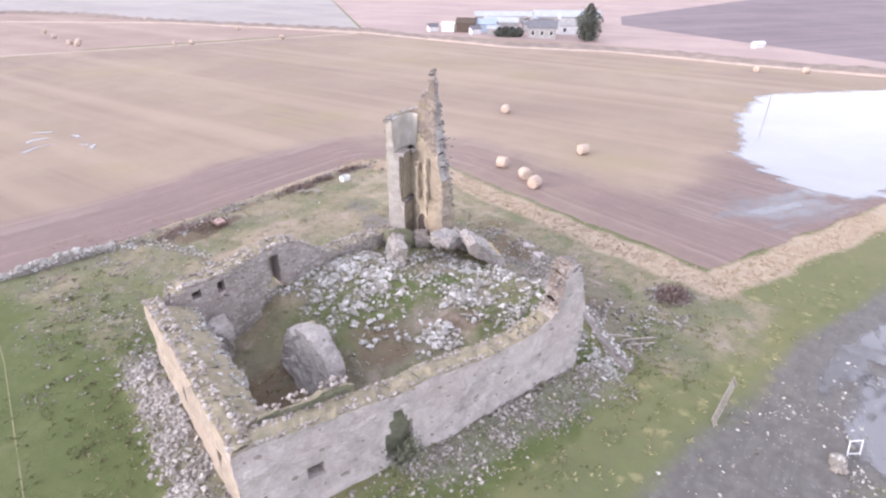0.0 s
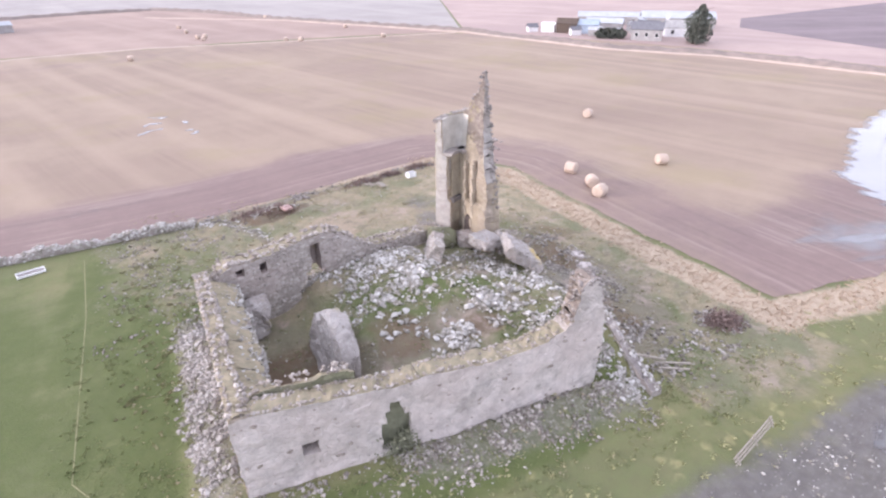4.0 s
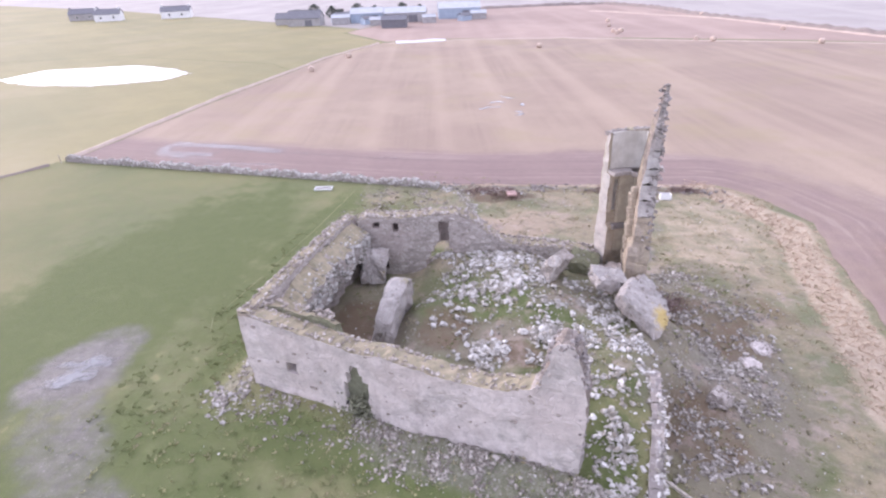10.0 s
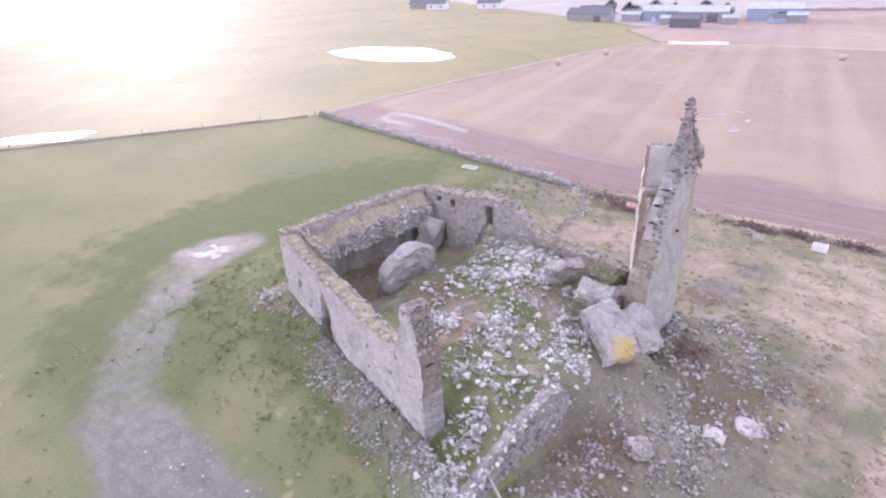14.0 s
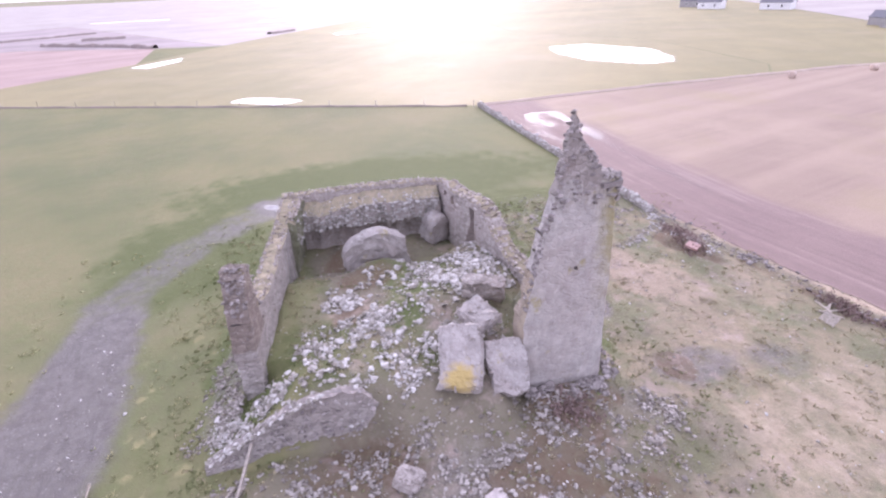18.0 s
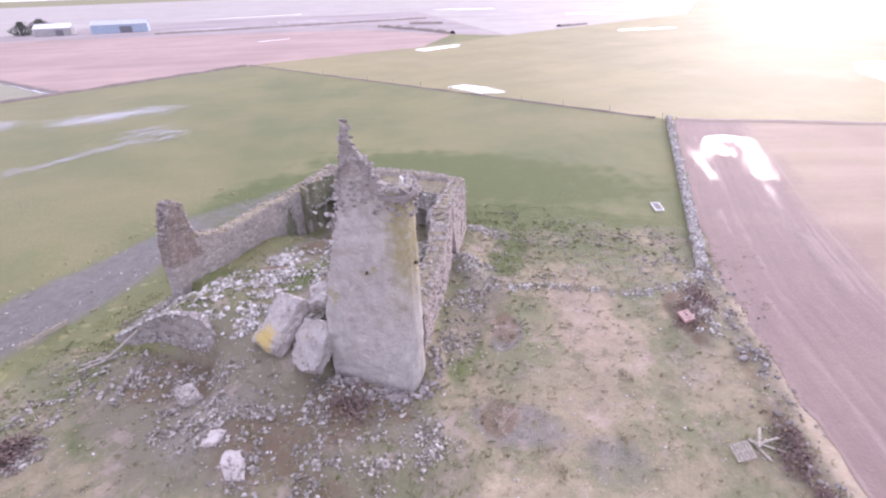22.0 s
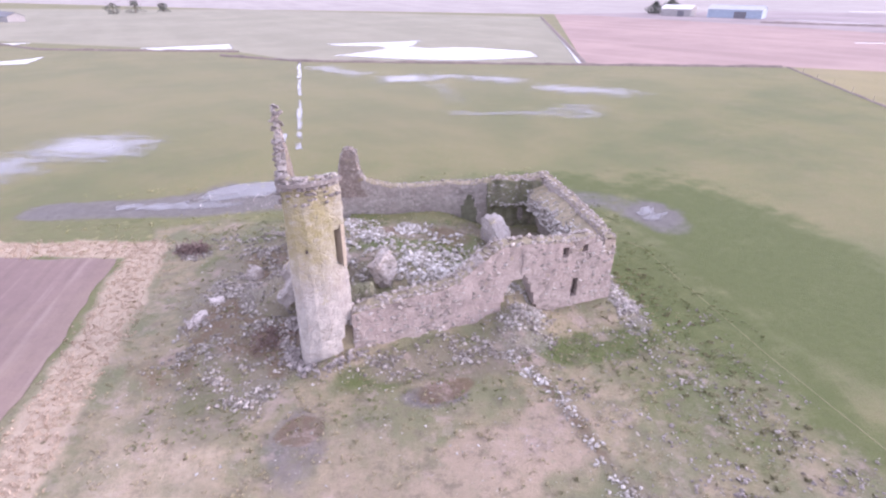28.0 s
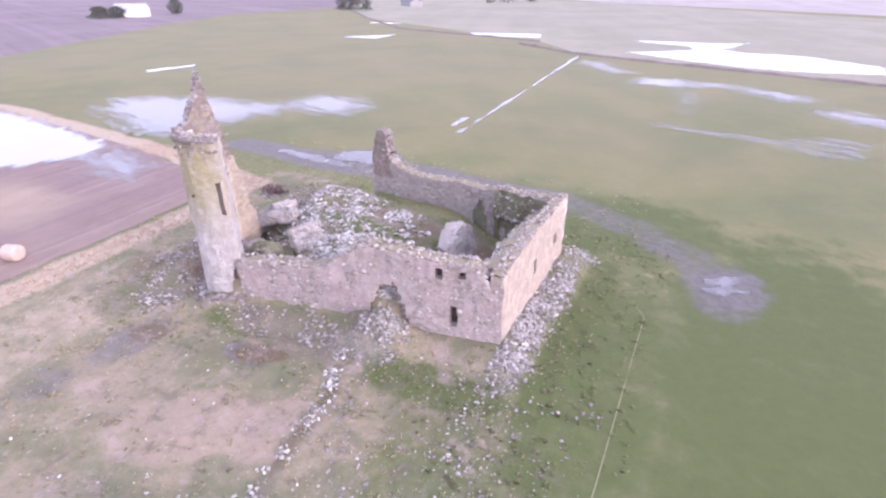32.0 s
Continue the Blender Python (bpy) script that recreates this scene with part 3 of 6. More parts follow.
    for name, value in zones.items():
        me.attributes.new(name, 'FLOAT', 'POINT').data.foreach_set("value", np.ascontiguousarray(value, dtype=np.float32))
    return tagged(new("ground", me), "rough tussocky grass and green pasture round the ruin", "ground", kind="structure")


ground = grid_ground()


def sheet(name, pts, z, material, label, category, ragged=0.0, seed=0, cut=2.0, mud=None):
    """A flat patch of land or water with an uneven edge, laid just over the ground."""
    ring, rnd = [], random.Random(seed)
    for (ax, ay), (bx, by) in zip(pts, pts[1:] + pts[:1]):
        n = max(1, int(math.hypot(bx - ax, by - ay) / cut)) if ragged else 1
        for i in range(n):
            f = i / n
            x, y = ax + (bx - ax) * f, ay + (by - ay) * f
            w = ragged * (float(wob(x, y, 3 * cut, seed)) + 0.6 * float(wob(x, y, cut, seed + 3)))
            nx, ny = by - ay, ax - bx
            q = math.hypot(nx, ny) or 1
            ring.append((x + nx / q * w, y + ny / q * w, z))
    bm = bmesh.new()
    bmesh.ops.triangle_fill(bm, edges=[bm.edges.new((a, b)) for vs in [[bm.verts.new(p) for p in ring]] for a, b in zip(vs, vs[1:] + vs[:1])], use_beauty=True, normal=(0, 0, 1))
    for f in bm.faces:
        if f.normal.z < 0:
            f.normal_flip()
    return tagged(part(name, bm, material), label, category, kind="structure")


# stubble to the north and east of the enclosure
FIELD = [(-44, 43.6), (-7, 44.3), (5, 45.2), (21, 48.6), (28.8, 50.2), (32, 48), (35.2, 43), (35.4, 27), (36, 13.6), (57, 9.9), (96, 5.6), (140, 2), (143, 30), (131, 80), (122, 100), (98, 146), (60, 156), (20, 160), (-27, 158), (-47, 150), (-50, 123), (-47.5, 78)]


def stubble_field():
    """The stubble, as a grid cut to its outline, with muddy headlands."""
    xs, ys = np.arange(-56, 150, 2.0), np.arange(0, 168, 2.0)
    bm = bmesh.new()
    ring = []
    for (ax, ay), (bx, by) in zip(FIELD, FIELD[1:] + FIELD[:1]):
        n = max(1, int(math.hypot(bx - ax, by - ay) / 1.0))
        for i in range(n):
            x, y = ax + (bx - ax) * i / n, ay + (by - ay) * i / n
            ring.append((x + 0.25 * float(wob(x, y, 2.0, 5)), y + 0.25 * float(wob(x, y, 1.5, 9)), 0.03))
    vs = [bm.verts.new(p) for p in ring]
    bm.faces.new(vs)
    if bm.faces[:] and bm.faces[:][0].normal.z < 0:
        bm.faces[:][0].normal_flip()
    for k, lines in ((0, xs), (1, ys)):
        for v in lines:
            co, no = [0, 0, 0], [0, 0, 0]
            co[k], no[k] = v, 1
            bmesh.ops.bisect_plane(bm, geom=bm.verts[:] + bm.edges[:] + bm.faces[:], plane_co=co, plane_no=no)
    ob = part("stubble_field", bm, mat_stubble)
    p = np.empty(len(ob.data.vertices) * 3)
    ob.data.vertices.foreach_get("co", p)
    x, y = p[0::3], p[1::3]
    e = wob(x, y, 6, 2)
    head_n = np.exp(-((line_dist(x, y, [(-44, 46.5), (-7, 48), (5, 49), (29, 54), (39, 46), (40, 27), (40, 16)]) + 0.8 * e) / 6.0) ** 4)
    pool = np.exp(-((line_dist(x, y, [(46, 14.5), (54, 14), (62, 16), (90, 17)]) + 1.5 * e) / 9) ** 4)
    streak = 0.4 * np.exp(-((line_dist(x, y, [(-30, 140), (30, 152), (95, 138)]) + e) / 9) ** 2)
    ob.data.attributes.new("mud", 'FLOAT', 'POINT').data.foreach_set("value", np.ascontiguousarray(np.max([head_n * (0.75 + 0.75 * (1 - step(x, 24, 34))), 1.3 * pool, streak], axis=0), dtype=np.float32))
    off = line_dist(x, y, [(-44, 43.6), (-7, 44.3), (5, 45.2), (21, 48.6), (28.8, 50.2), (32, 48), (35.2, 43), (35.4, 27), (36, 13.6)])
    ob.data.attributes.new("off", 'FLOAT', 'POINT').data.foreach_set("value", np.ascontiguousarray(off, dtype=np.float32))
    return tagged(ob, "pinkish barley stubble with drill rows and muddy headlands", "stubble field", kind="structure")


stubble_field()
# water and the land beyond


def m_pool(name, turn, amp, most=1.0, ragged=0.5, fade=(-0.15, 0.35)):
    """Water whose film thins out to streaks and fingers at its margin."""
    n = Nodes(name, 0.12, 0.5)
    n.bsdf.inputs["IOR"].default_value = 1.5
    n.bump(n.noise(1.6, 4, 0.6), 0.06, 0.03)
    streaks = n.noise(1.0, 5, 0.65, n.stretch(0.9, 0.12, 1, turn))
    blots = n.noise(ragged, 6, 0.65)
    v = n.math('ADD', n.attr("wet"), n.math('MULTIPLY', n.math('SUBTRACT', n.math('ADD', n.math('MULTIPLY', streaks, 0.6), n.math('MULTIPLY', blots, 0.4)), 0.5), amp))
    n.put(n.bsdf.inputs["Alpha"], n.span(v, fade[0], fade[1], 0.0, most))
    # pale grey base carries part of the sky's reflection as colour
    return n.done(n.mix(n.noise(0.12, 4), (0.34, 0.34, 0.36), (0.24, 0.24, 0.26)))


mat_flood = m_pool("sky_pale_flood_water", STUBBLE_TURN, 3.4)
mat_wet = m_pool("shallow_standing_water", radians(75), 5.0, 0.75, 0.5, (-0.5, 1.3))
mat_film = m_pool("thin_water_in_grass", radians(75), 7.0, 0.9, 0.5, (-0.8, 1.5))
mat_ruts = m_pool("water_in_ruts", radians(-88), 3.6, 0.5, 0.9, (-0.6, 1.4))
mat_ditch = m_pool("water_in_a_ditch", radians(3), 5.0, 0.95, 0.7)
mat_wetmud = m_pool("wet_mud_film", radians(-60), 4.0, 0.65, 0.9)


def pool(name, pts, z, label, category, material=None, soft=2.0, bias=0.0):
    """Standing water: a flat sheet that knows how far each place lies inside its shore."""
    px, py = np.array([p[0] for p in pts], float), np.array([p[1] for p in pts], float)
    cell = min(1.5, max(0.3, soft * 0.5))
    xs, ys = np.arange(px.min() - 1.5 * soft, px.max() + 1.5 * soft + cell, cell), np.arange(py.min() - 1.5 * soft, py.max() + 1.5 * soft + cell, cell)
    X, Y = np.meshgrid(xs, ys)
    x, y = X.ravel(), Y.ravel()
    ring = list(zip(px, py)) + [(px[0], py[0])]
    d = line_dist(x, y, ring)
    inside = np.zeros(len(x), bool)
    for (ax, ay), (bx, by) in zip(ring, ring[1:]):
        if ay != by:
            inside ^= ((ay > y) != (by > y)) & (x < (bx - ax) * (y - ay) / (by - ay) + ax)
    wet = np.clip(np.where(inside, d, -d) / soft, -1.5, 2.2) + bias
    nx, ny = len(xs), len(ys)
    idx = np.arange(nx * ny).reshape(ny, nx)
    quads = np.stack([idx[:-1, :-1], idx[:-1, 1:], idx[1:, 1:], idx[1:, :-1]], -1).reshape(-1, 4)
    quads = quads[wet[quads].max(axis=1) > -1.4]
    keep = np.unique(quads)
    back = np.zeros(nx * ny, int)
    back[keep] = np.arange(len(keep))
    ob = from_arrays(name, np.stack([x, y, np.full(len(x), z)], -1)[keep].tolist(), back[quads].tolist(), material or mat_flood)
    ob.data.attributes.new("wet", 'FLOAT', 'POINT').data.foreach_set("value", np.ascontiguousarray(wet[keep], dtype=np.float32))
    return tagged(ob, label, category, kind="structure")


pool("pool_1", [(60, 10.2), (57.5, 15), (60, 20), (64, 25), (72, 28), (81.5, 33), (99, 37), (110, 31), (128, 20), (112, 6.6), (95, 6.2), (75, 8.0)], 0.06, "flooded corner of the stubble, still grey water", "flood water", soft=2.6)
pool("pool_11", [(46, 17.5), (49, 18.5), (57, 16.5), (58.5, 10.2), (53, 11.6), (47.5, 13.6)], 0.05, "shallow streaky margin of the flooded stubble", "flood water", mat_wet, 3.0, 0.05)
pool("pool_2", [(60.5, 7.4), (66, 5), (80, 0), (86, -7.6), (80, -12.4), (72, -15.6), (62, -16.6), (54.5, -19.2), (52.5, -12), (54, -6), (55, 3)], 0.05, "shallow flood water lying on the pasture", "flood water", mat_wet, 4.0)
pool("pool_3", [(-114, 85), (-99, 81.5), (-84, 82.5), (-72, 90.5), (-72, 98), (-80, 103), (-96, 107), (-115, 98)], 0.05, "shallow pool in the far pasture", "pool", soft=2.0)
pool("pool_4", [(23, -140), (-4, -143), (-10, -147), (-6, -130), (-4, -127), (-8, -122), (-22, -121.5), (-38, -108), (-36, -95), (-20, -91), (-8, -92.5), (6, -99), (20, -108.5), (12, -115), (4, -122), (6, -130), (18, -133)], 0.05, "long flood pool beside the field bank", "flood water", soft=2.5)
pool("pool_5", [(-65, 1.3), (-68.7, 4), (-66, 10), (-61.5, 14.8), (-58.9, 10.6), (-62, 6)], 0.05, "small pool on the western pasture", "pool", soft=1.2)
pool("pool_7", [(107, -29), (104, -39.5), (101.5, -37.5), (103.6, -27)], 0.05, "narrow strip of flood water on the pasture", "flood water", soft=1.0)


def oval(cx, cy, rx, ry, turn=0.0):
    c, s = math.cos(turn), math.sin(turn)
    return [(cx + rx * math.cos(a) * c - ry * math.sin(a) * s, cy + rx * math.cos(a) * s + ry * math.sin(a) * c) for a in (2 * math.pi * k / 20 for k in range(20))]


pool("pool_17", oval(-19, -30, 8, 4, 0.3), 0.05, "faint puddles on the waterlogged pasture", "puddle", mat_film, 4.0, -0.9)


def ribbon(pts, w):
    """The outline of a strip of half width w along a line."""
    left, right = [], []
    for k, (x, y) in enumerate(pts):
        (ax, ay), (bx, by) = pts[max(0, k - 1)], pts[min(len(pts) - 1, k + 1)]
        q = math.hypot(bx - ax, by - ay)
        nx, ny = (ay - by) / q * w, (bx - ax) / q * w
        left.append((x + nx, y + ny))
        right.append((x - nx, y - ny))
    return left + right[::-1]


SEEPS = [([(2, -30.8), (-1, -30.2), (-4, -29.4), (-8, -29.2), (-11, -27.6), (-15, -26.6), (-19.5, -24)], 1.7, 2.4, -0.45), ([(-17, -23), (-20.5, -27), (-21, -34)], 2.6, 3.0, -0.7), ([(-20, -51), (-25, -47), (-31.5, -44.5), (-34, -39)], 3.6, 3.4, -0.2),
         ([(9, -65), (5, -65), (0.5, -66.5)], 3.6, 2.6, 0.3), ([(1, -67), (-6, -66.5), (-10, -64)], 3.6, 3.4, -0.45), ([(-9, -63.5), (-14, -62), (-18, -57)], 3.2, 3.0, -0.1), ([(24, -88), (20, -80), (13, -72)], 3.4, 3.4, -0.35), ([(4, -58), (-1, -55), (-1, -46), (-2, -37)], 3.0, 3.4, -0.95)]
for k, (pts, w, soft, bias) in enumerate(SEEPS):
    pool("seep_%d" % (k + 1), ribbon(pts, w), 0.045 + 0.002 * k, "thin bright water lying in the pasture grass", "puddle", mat_film, soft, bias)
RUTS = [([(-30.5, 44.9), (-24, 45.7), (-17.5, 46.6)], 0.45, 0.9, -0.2), ([(-27.5, 48.4), (-34.2, 47.9), (-35.6, 49.6), (-35.2, 51.6), (-28, 51.7), (-19.5, 51.4)], 0.7, 1.0, 0.35), ([(-33, 47.2), (-28, 46.6), (-24, 46.8)], 1.0, 1.4, -0.5), ([(-19, 51.3), (-7, 51.2), (2, 52.2)], 0.4, 0.9, -0.5)]
for k, (pts, w, soft, bias) in enumerate(RUTS):
    pool("rut_%d" % (k + 1), ribbon(pts, w), 0.052 + 0.002 * k, "wet wheel ruts full of pale water along the headland", "puddle", mat_ruts, soft, bias)
for k, pts in enumerate([[(-0.4, 76), (0.8, 77.5), (2.2, 77.8)], [(0.2, 80.2), (1.0, 81.4), (2.4, 81.0)], [(1.0, 85.2), (2.6, 84.0), (3.4, 84.3)], [(5.3, 80.4), (5.6, 79.2)], [(5.5, 73.2), (6.2, 73.6), (6.4, 74.6)], [(5.2, 75.6), (6.0, 75.3)]]):
    pool("glint_%d" % (k + 1), ribbon(pts, 0.14), 0.05, "small bright puddle in a stubble rut", "puddle", mat_ditch, 0.35, 0.4)
pool("ditch_6", ribbon([(-41.4, -79), (-52, -112), (-66, -158)], 0.9), 0.05, "narrow wet ditch beside the far bank", "ditch", mat_ditch, 0.9, -0.1)
pool("pool_19", oval(28.6, 0.2, 4.2, 1.9, 0.25), 0.05, "shallow grey water standing on the muddy track", "puddle", mat_wetmud, 1.4, 0.2)
pool("pool_21", oval(34, 3.2, 6, 1.2, -0.1), 0.05, "wet ruts on the muddy track", "puddle", mat_wetmud, 1.2, -0.2)
pool("pool_20", oval(-8.8, 13.0, 1.8, 2.6, 0.3), 0.05, "shallow water on the trodden mud", "puddle", mat_wetmud, 2.2, -0.3)
pool("pool_24", oval(50, -20, 8, 5.5, -0.4), 0.055, "shallow margin of the flood water", "flood water", mat_wet, 4.0, 0.15)
for k, (ya, yb, w) in enumerate([(-96, -70, 0.55), (-68, -50, 0.4), (-46, -24, 0.45), (-23, -14, 0.45)]):
    xa, xb = 24.0 - 0.06 * (ya + 15), 24.0 - 0.06 * (yb + 15)
    pool("ditch_%d" % (k + 1), [(xa - w, ya), (xa + w, ya), (xb + w, yb), (xb - w, yb)], 0.05, "narrow wet ditch through the pasture", "ditch", mat_ditch, 0.6, -0.15)
pool("ditch_5", [(25.8, -17), (26.8, -17), (27.2, -22), (26.4, -22)], 0.05, "narrow wet ditch through the pasture", "ditch", mat_ditch, 0.6)
pool("pool_12", [(80, -138), (54.6, -145), (50.6, -131), (73, -129)], 0.05, "far strip of flood water", "flood water", soft=2.0)
sheet("pool_13", [(111, -105), (99, -120), (97, -105)], 0.05, mat_water, "far strip of flood water", "flood water", 0.8, 13)
pool("pool_15", [(-131, -33), (-150, -22), (-140, -20.5), (-126.5, -27)], 0.05, "far puddle on the western pasture", "puddle", soft=1.5)
sheet("pool_16", [(136, -160), (122, -163), (124, -156), (134, -154)], 0.05, mat_water, "far strip of flood water", "flood water", 0.8, 16)
mat_wetland = m_field("waterlogged_pasture", (0.30, 0.285, 0.215), (0.25, 0.245, 0.18), radians(20), 0.3, 0.2)
sheet("far_field_1", [(-44.6, 43.2), (-89, -64.5), (-139, -33), (-184, -14), (-330, 60), (-300, 110), (-171, 94), (-115, 120), (-60, 112), (-50.6, 104), (-48, 78)], 0.02, mat_pasture, "yellowed western pasture", "pasture")
sheet("far_field_2", [(-89, -65), (-42, -77.6), (-115, -291), (-134, -272), (-157, -228), (-184, -169), (-214, -95), (-189, -39), (-139, -33)], 0.02, mat_heath, "dull pinkish rough grazing", "field")
mat_fallow = m_field("grey_fallow_land", (0.33, 0.285, 0.285), (0.25, 0.21, 0.215), radians(40), 0.2, 0.5)
sheet("far_field_11", [(-115.5, -291.2), (-134, -272.5), (-157.5, -228), (-184.5, -169), (-214.5, -95), (-189.5, -39), (-184.6, -15), (-400, -140), (-276, -300)], 0.02, mat_fallow, "grey wet fallow land", "field")
sheet("far_field_3", [(-115.5, -291.5), (83, -394), (500, -700), (0, -1800), (-1800, -900), (-1800, 200), (-331, 60), (-185, -14.5), (-401, -140.5), (-276.5, -300.5)], 0.018, mat_moor, "dull open land in the distance", "field")
sheet("far_field_4", [(-300, 110.5), (-171, 94.5), (-115, 120.5), (-60, 112.5), (-51, 105), (-50, 122), (-47.5, 151), (-72, 174), (-72, 186), (-300, 300), (-1800, 900), (-1800, 201), (-331, 60.5)], 0.015, mat_pasture, "green pasture towards the farm", "pasture")
mat_far_stubble = m_field("far_pink_stubble", (0.36, 0.27, 0.228), (0.295, 0.215, 0.185), STUBBLE_TURN, 0.5, 0.4)
sheet("far_field_5", [(-47, 152), (-27, 160), (20, 162), (60, 158), (92, 151.5), (76, 178), (62, 202), (44, 237), (30, 269), (10, 293), (-20, 285), (-60, 267), (-71, 187), (-71, 175)], 0.02, mat_far_stubble, "pinkish stubble beyond the farm track", "field")
sheet("far_field_6", [(-60, 268), (-20, 286), (10, 294), (30.5, 270), (44.5, 238), (62.5, 203), (92, 153), (160, 300), (1500, 1800), (-1800, 1800), (-1800, 901), (-300, 301), (-72, 187.5)], 0.015, mat_moor, "dull open land in the distance", "field")
sheet("far_field_7", [(155, 34), (174, 116), (201, 135), (420, 160), (420, 20), (203, 42)], 0.022, mat_plough, "dark ploughed field", "field")
sheet("far_field_8", [(92.5, 152), (106.5, 104), (121, 83), (127.5, 55), (142, 2), (190, -8), (1500, 20), (1500, 1790), (160.5, 299.5)], 0.02, mat_bleached, "bleached rough grazing beyond the farm track", "field")
sheet("far_field_9", [(203, -108), (142, 1), (190, -9), (1500, 19), (1500, -900), (330, -460), (214, -248), (230, -172)], 0.02, mat_plough, "dark ploughed field", "field")
sheet("far_field_10", [(150, -178), (48, -122.5), (29, -98), (-41.5, -78), (-98, -267), (83, -393), (329, -459), (213, -249)], 0.012, mat_wetland, "waterlogged dull pasture beyond the bank", "pasture")


def bank(name, pts, w, h, material, label, seed):
    """A low overgrown bank along a field's edge."""
    bm = bmesh.new()
    rows = []
    for (ax, ay), (bx, by) in zip(pts, pts[1:]):
        q = math.hypot(bx - ax, by - ay)
        n = max(2, int(q / 1.5))
        nx, ny = (by - ay) / q, (ax - bx) / q
        for i in range(n):
            x, y = ax + (bx - ax) * i / n, ay + (by - ay) * i / n
            k = 1 + 0.35 * float(wob(x, y, 3, seed))
            rows.append([bm.verts.new((x + nx * d * w, y + ny * d * w, z * h * k)) for d, z in ((-1, 0), (-0.5, 0.7), (0, 1), (0.5, 0.75), (1, 0))])
    for a, b in zip(rows, rows[1:]):
        for k in range(4):
            bm.faces.new((a[k], a[k + 1], b[k + 1], b[k]))
    bmesh.ops.recalc_face_normals(bm, faces=bm.faces[:])
    return tagged(part(name, bm, material), label, "field bank", kind="structure")


mat_bank = m_plain("overgrown_bank", (0.27, 0.22, 0.20), (0.19, 0.16, 0.145), 0.5)
mat_trod = m_plain("trodden_grass", (0.27, 0.25, 0.145), (0.21, 0.21, 0.115), 1.5)
mat_paleedge = m_plain("pale_dead_grass_edge", (0.48, 0.39, 0.33), (0.40, 0.32, 0.27), 0.4)
bank("field_bank_1", [(-60, 266), (-20, 284), (10, 292), (30, 268), (44, 236), (62, 201), (76, 177), (93, 150), (106, 103.5), (121, 82.5), (128, 55), (137, 29), (146, 0)], 2.0, 1.1, mat_bank, "low dark bank along the stubble's far side", 1)
bank("field_bank_2", [(6, 253), (51, 215), (74.6, 176), (91, 149), (104, 102), (118.6, 81), (125.6, 54), (134.6, 28), (143.6, 0)], 0.9, 0.35, mat_paleedge, "pale dead grass along the foot of the bank", 2)
bank("field_bank_3", [(51.4, -113.3), (29, -97.6), (-41.9, -77.4), (-88.8, -64.8)], 0.5, 0.5, mat_bank, "low bank between two wet pastures", 3)
bank("field_bank_4", [(48, -122), (109, -139), (150, -178), (214, -248)], 0.5, 0.5, mat_bank, "low bank between two wet pastures", 4)
bank("field_bank_5", [(-88.8, -65), (-44.4, 42.4)], 0.3, 0.22, mat_bank, "low bank beside the pasture fence", 5)
bank("field_bank_6", [(-45, 44), (-48.6, 78), (-51, 123), (-48, 150)], 0.6, 0.3, mat_paleedge, "bleached grass strip at the stubble's edge", 6)
bank("field_bank_7", [(-42.5, -78), (-98, -267)], 0.8, 0.5, mat_bank, "low bank between far fields", 7)
bank("field_bank_8", [(-45, 149), (-24, 158), (4, 161.6), (33, 157), (62, 154), (90, 150.6)], 1.0, 0.12, mat_paleedge, "pale farm track along the stubble's far edge", 10)
bank("field_bank_9", [(-232, -93), (-212, -64), (-190, -38)], 1.4, 1.2, mat_bank, "dark far hedge bank", 11)
bank("field_bank_10", [(-253, -85), (-258, -66)], 2.2, 1.0, mat_bank, "dark far hedge bank", 12)
bank("field_bank_11", [(-229, 0), (-246, 11)], 1.8, 0.8, mat_bank, "dark far hedge bank", 13)
bank("field_bank_12", [(-188, -200), (-250, -146), (-307, -95)], 2.0, 0.8, mat_bank, "dark far hedge bank", 14)
for k, (pts, w) in enumerate([([(-322, -284), (-388, -241)], 4), ([(-440, -140), (-442, -86)], 5), ([(-153, -110), (-168, -105)], 1.2), ([(-208, 28), (-222, 49)], 2.2), ([(-343, -12), (-348, 9)], 4), ([(-242, -145), (-246, -137)], 1.5), ([(-216, -229), (-246, -155)], 1.0), ([(-280, -190), (-300, -160)], 2.0)]):
    sheet("far_water_%d" % (k + 1), ribbon(pts, w), 0.05, mat_water, "far strip of flood water", "flood water", 0.6, 30 + k)
bank("path_1", [(-5.0, 41.5), (-4.5, 33), (-4.4, 19), (-3.0, 16.8)], 0.03, 0.015, mat_trod, "thin pale trod along the pasture's edge", 9)
bank("straw_row", [(-42.6, 148.7), (-28.3, 155.9)], 0.8, 0.7, mat_white, "long row of pale wrapped bales", 8)


# ---------------------------------------------------------------- stones
def stone_shape(seed, flat=0.65):
    rnd = random.Random(seed)
    bm = bmesh.new()
    for _ in range(13):
        v = Vector((rnd.gauss(0, 1), rnd.gauss(0, 1), rnd.gauss(0, 1))).normalized()
        bm.verts.new((v.x * rnd.uniform(0.42, 0.56), v.y * rnd.uniform(0.34, 0.5), v.z * flat * rnd.uniform(0.38, 0.52)))
    bmesh.ops.convex_hull(bm, input=bm.verts[:])
    bmesh.ops.delete(bm, geom=[v for v in bm.verts if not v.link_faces], context='VERTS')
    return bm


STONES, STONE_MESH = [], {}
for k in range(14):
    b = stone_shape(k)
    b.verts.index_update()
    STONES.append((np.array([v.co[:] for v in b.verts]), [[v.index for v in f.verts] for f in b.faces]))
    b.free()


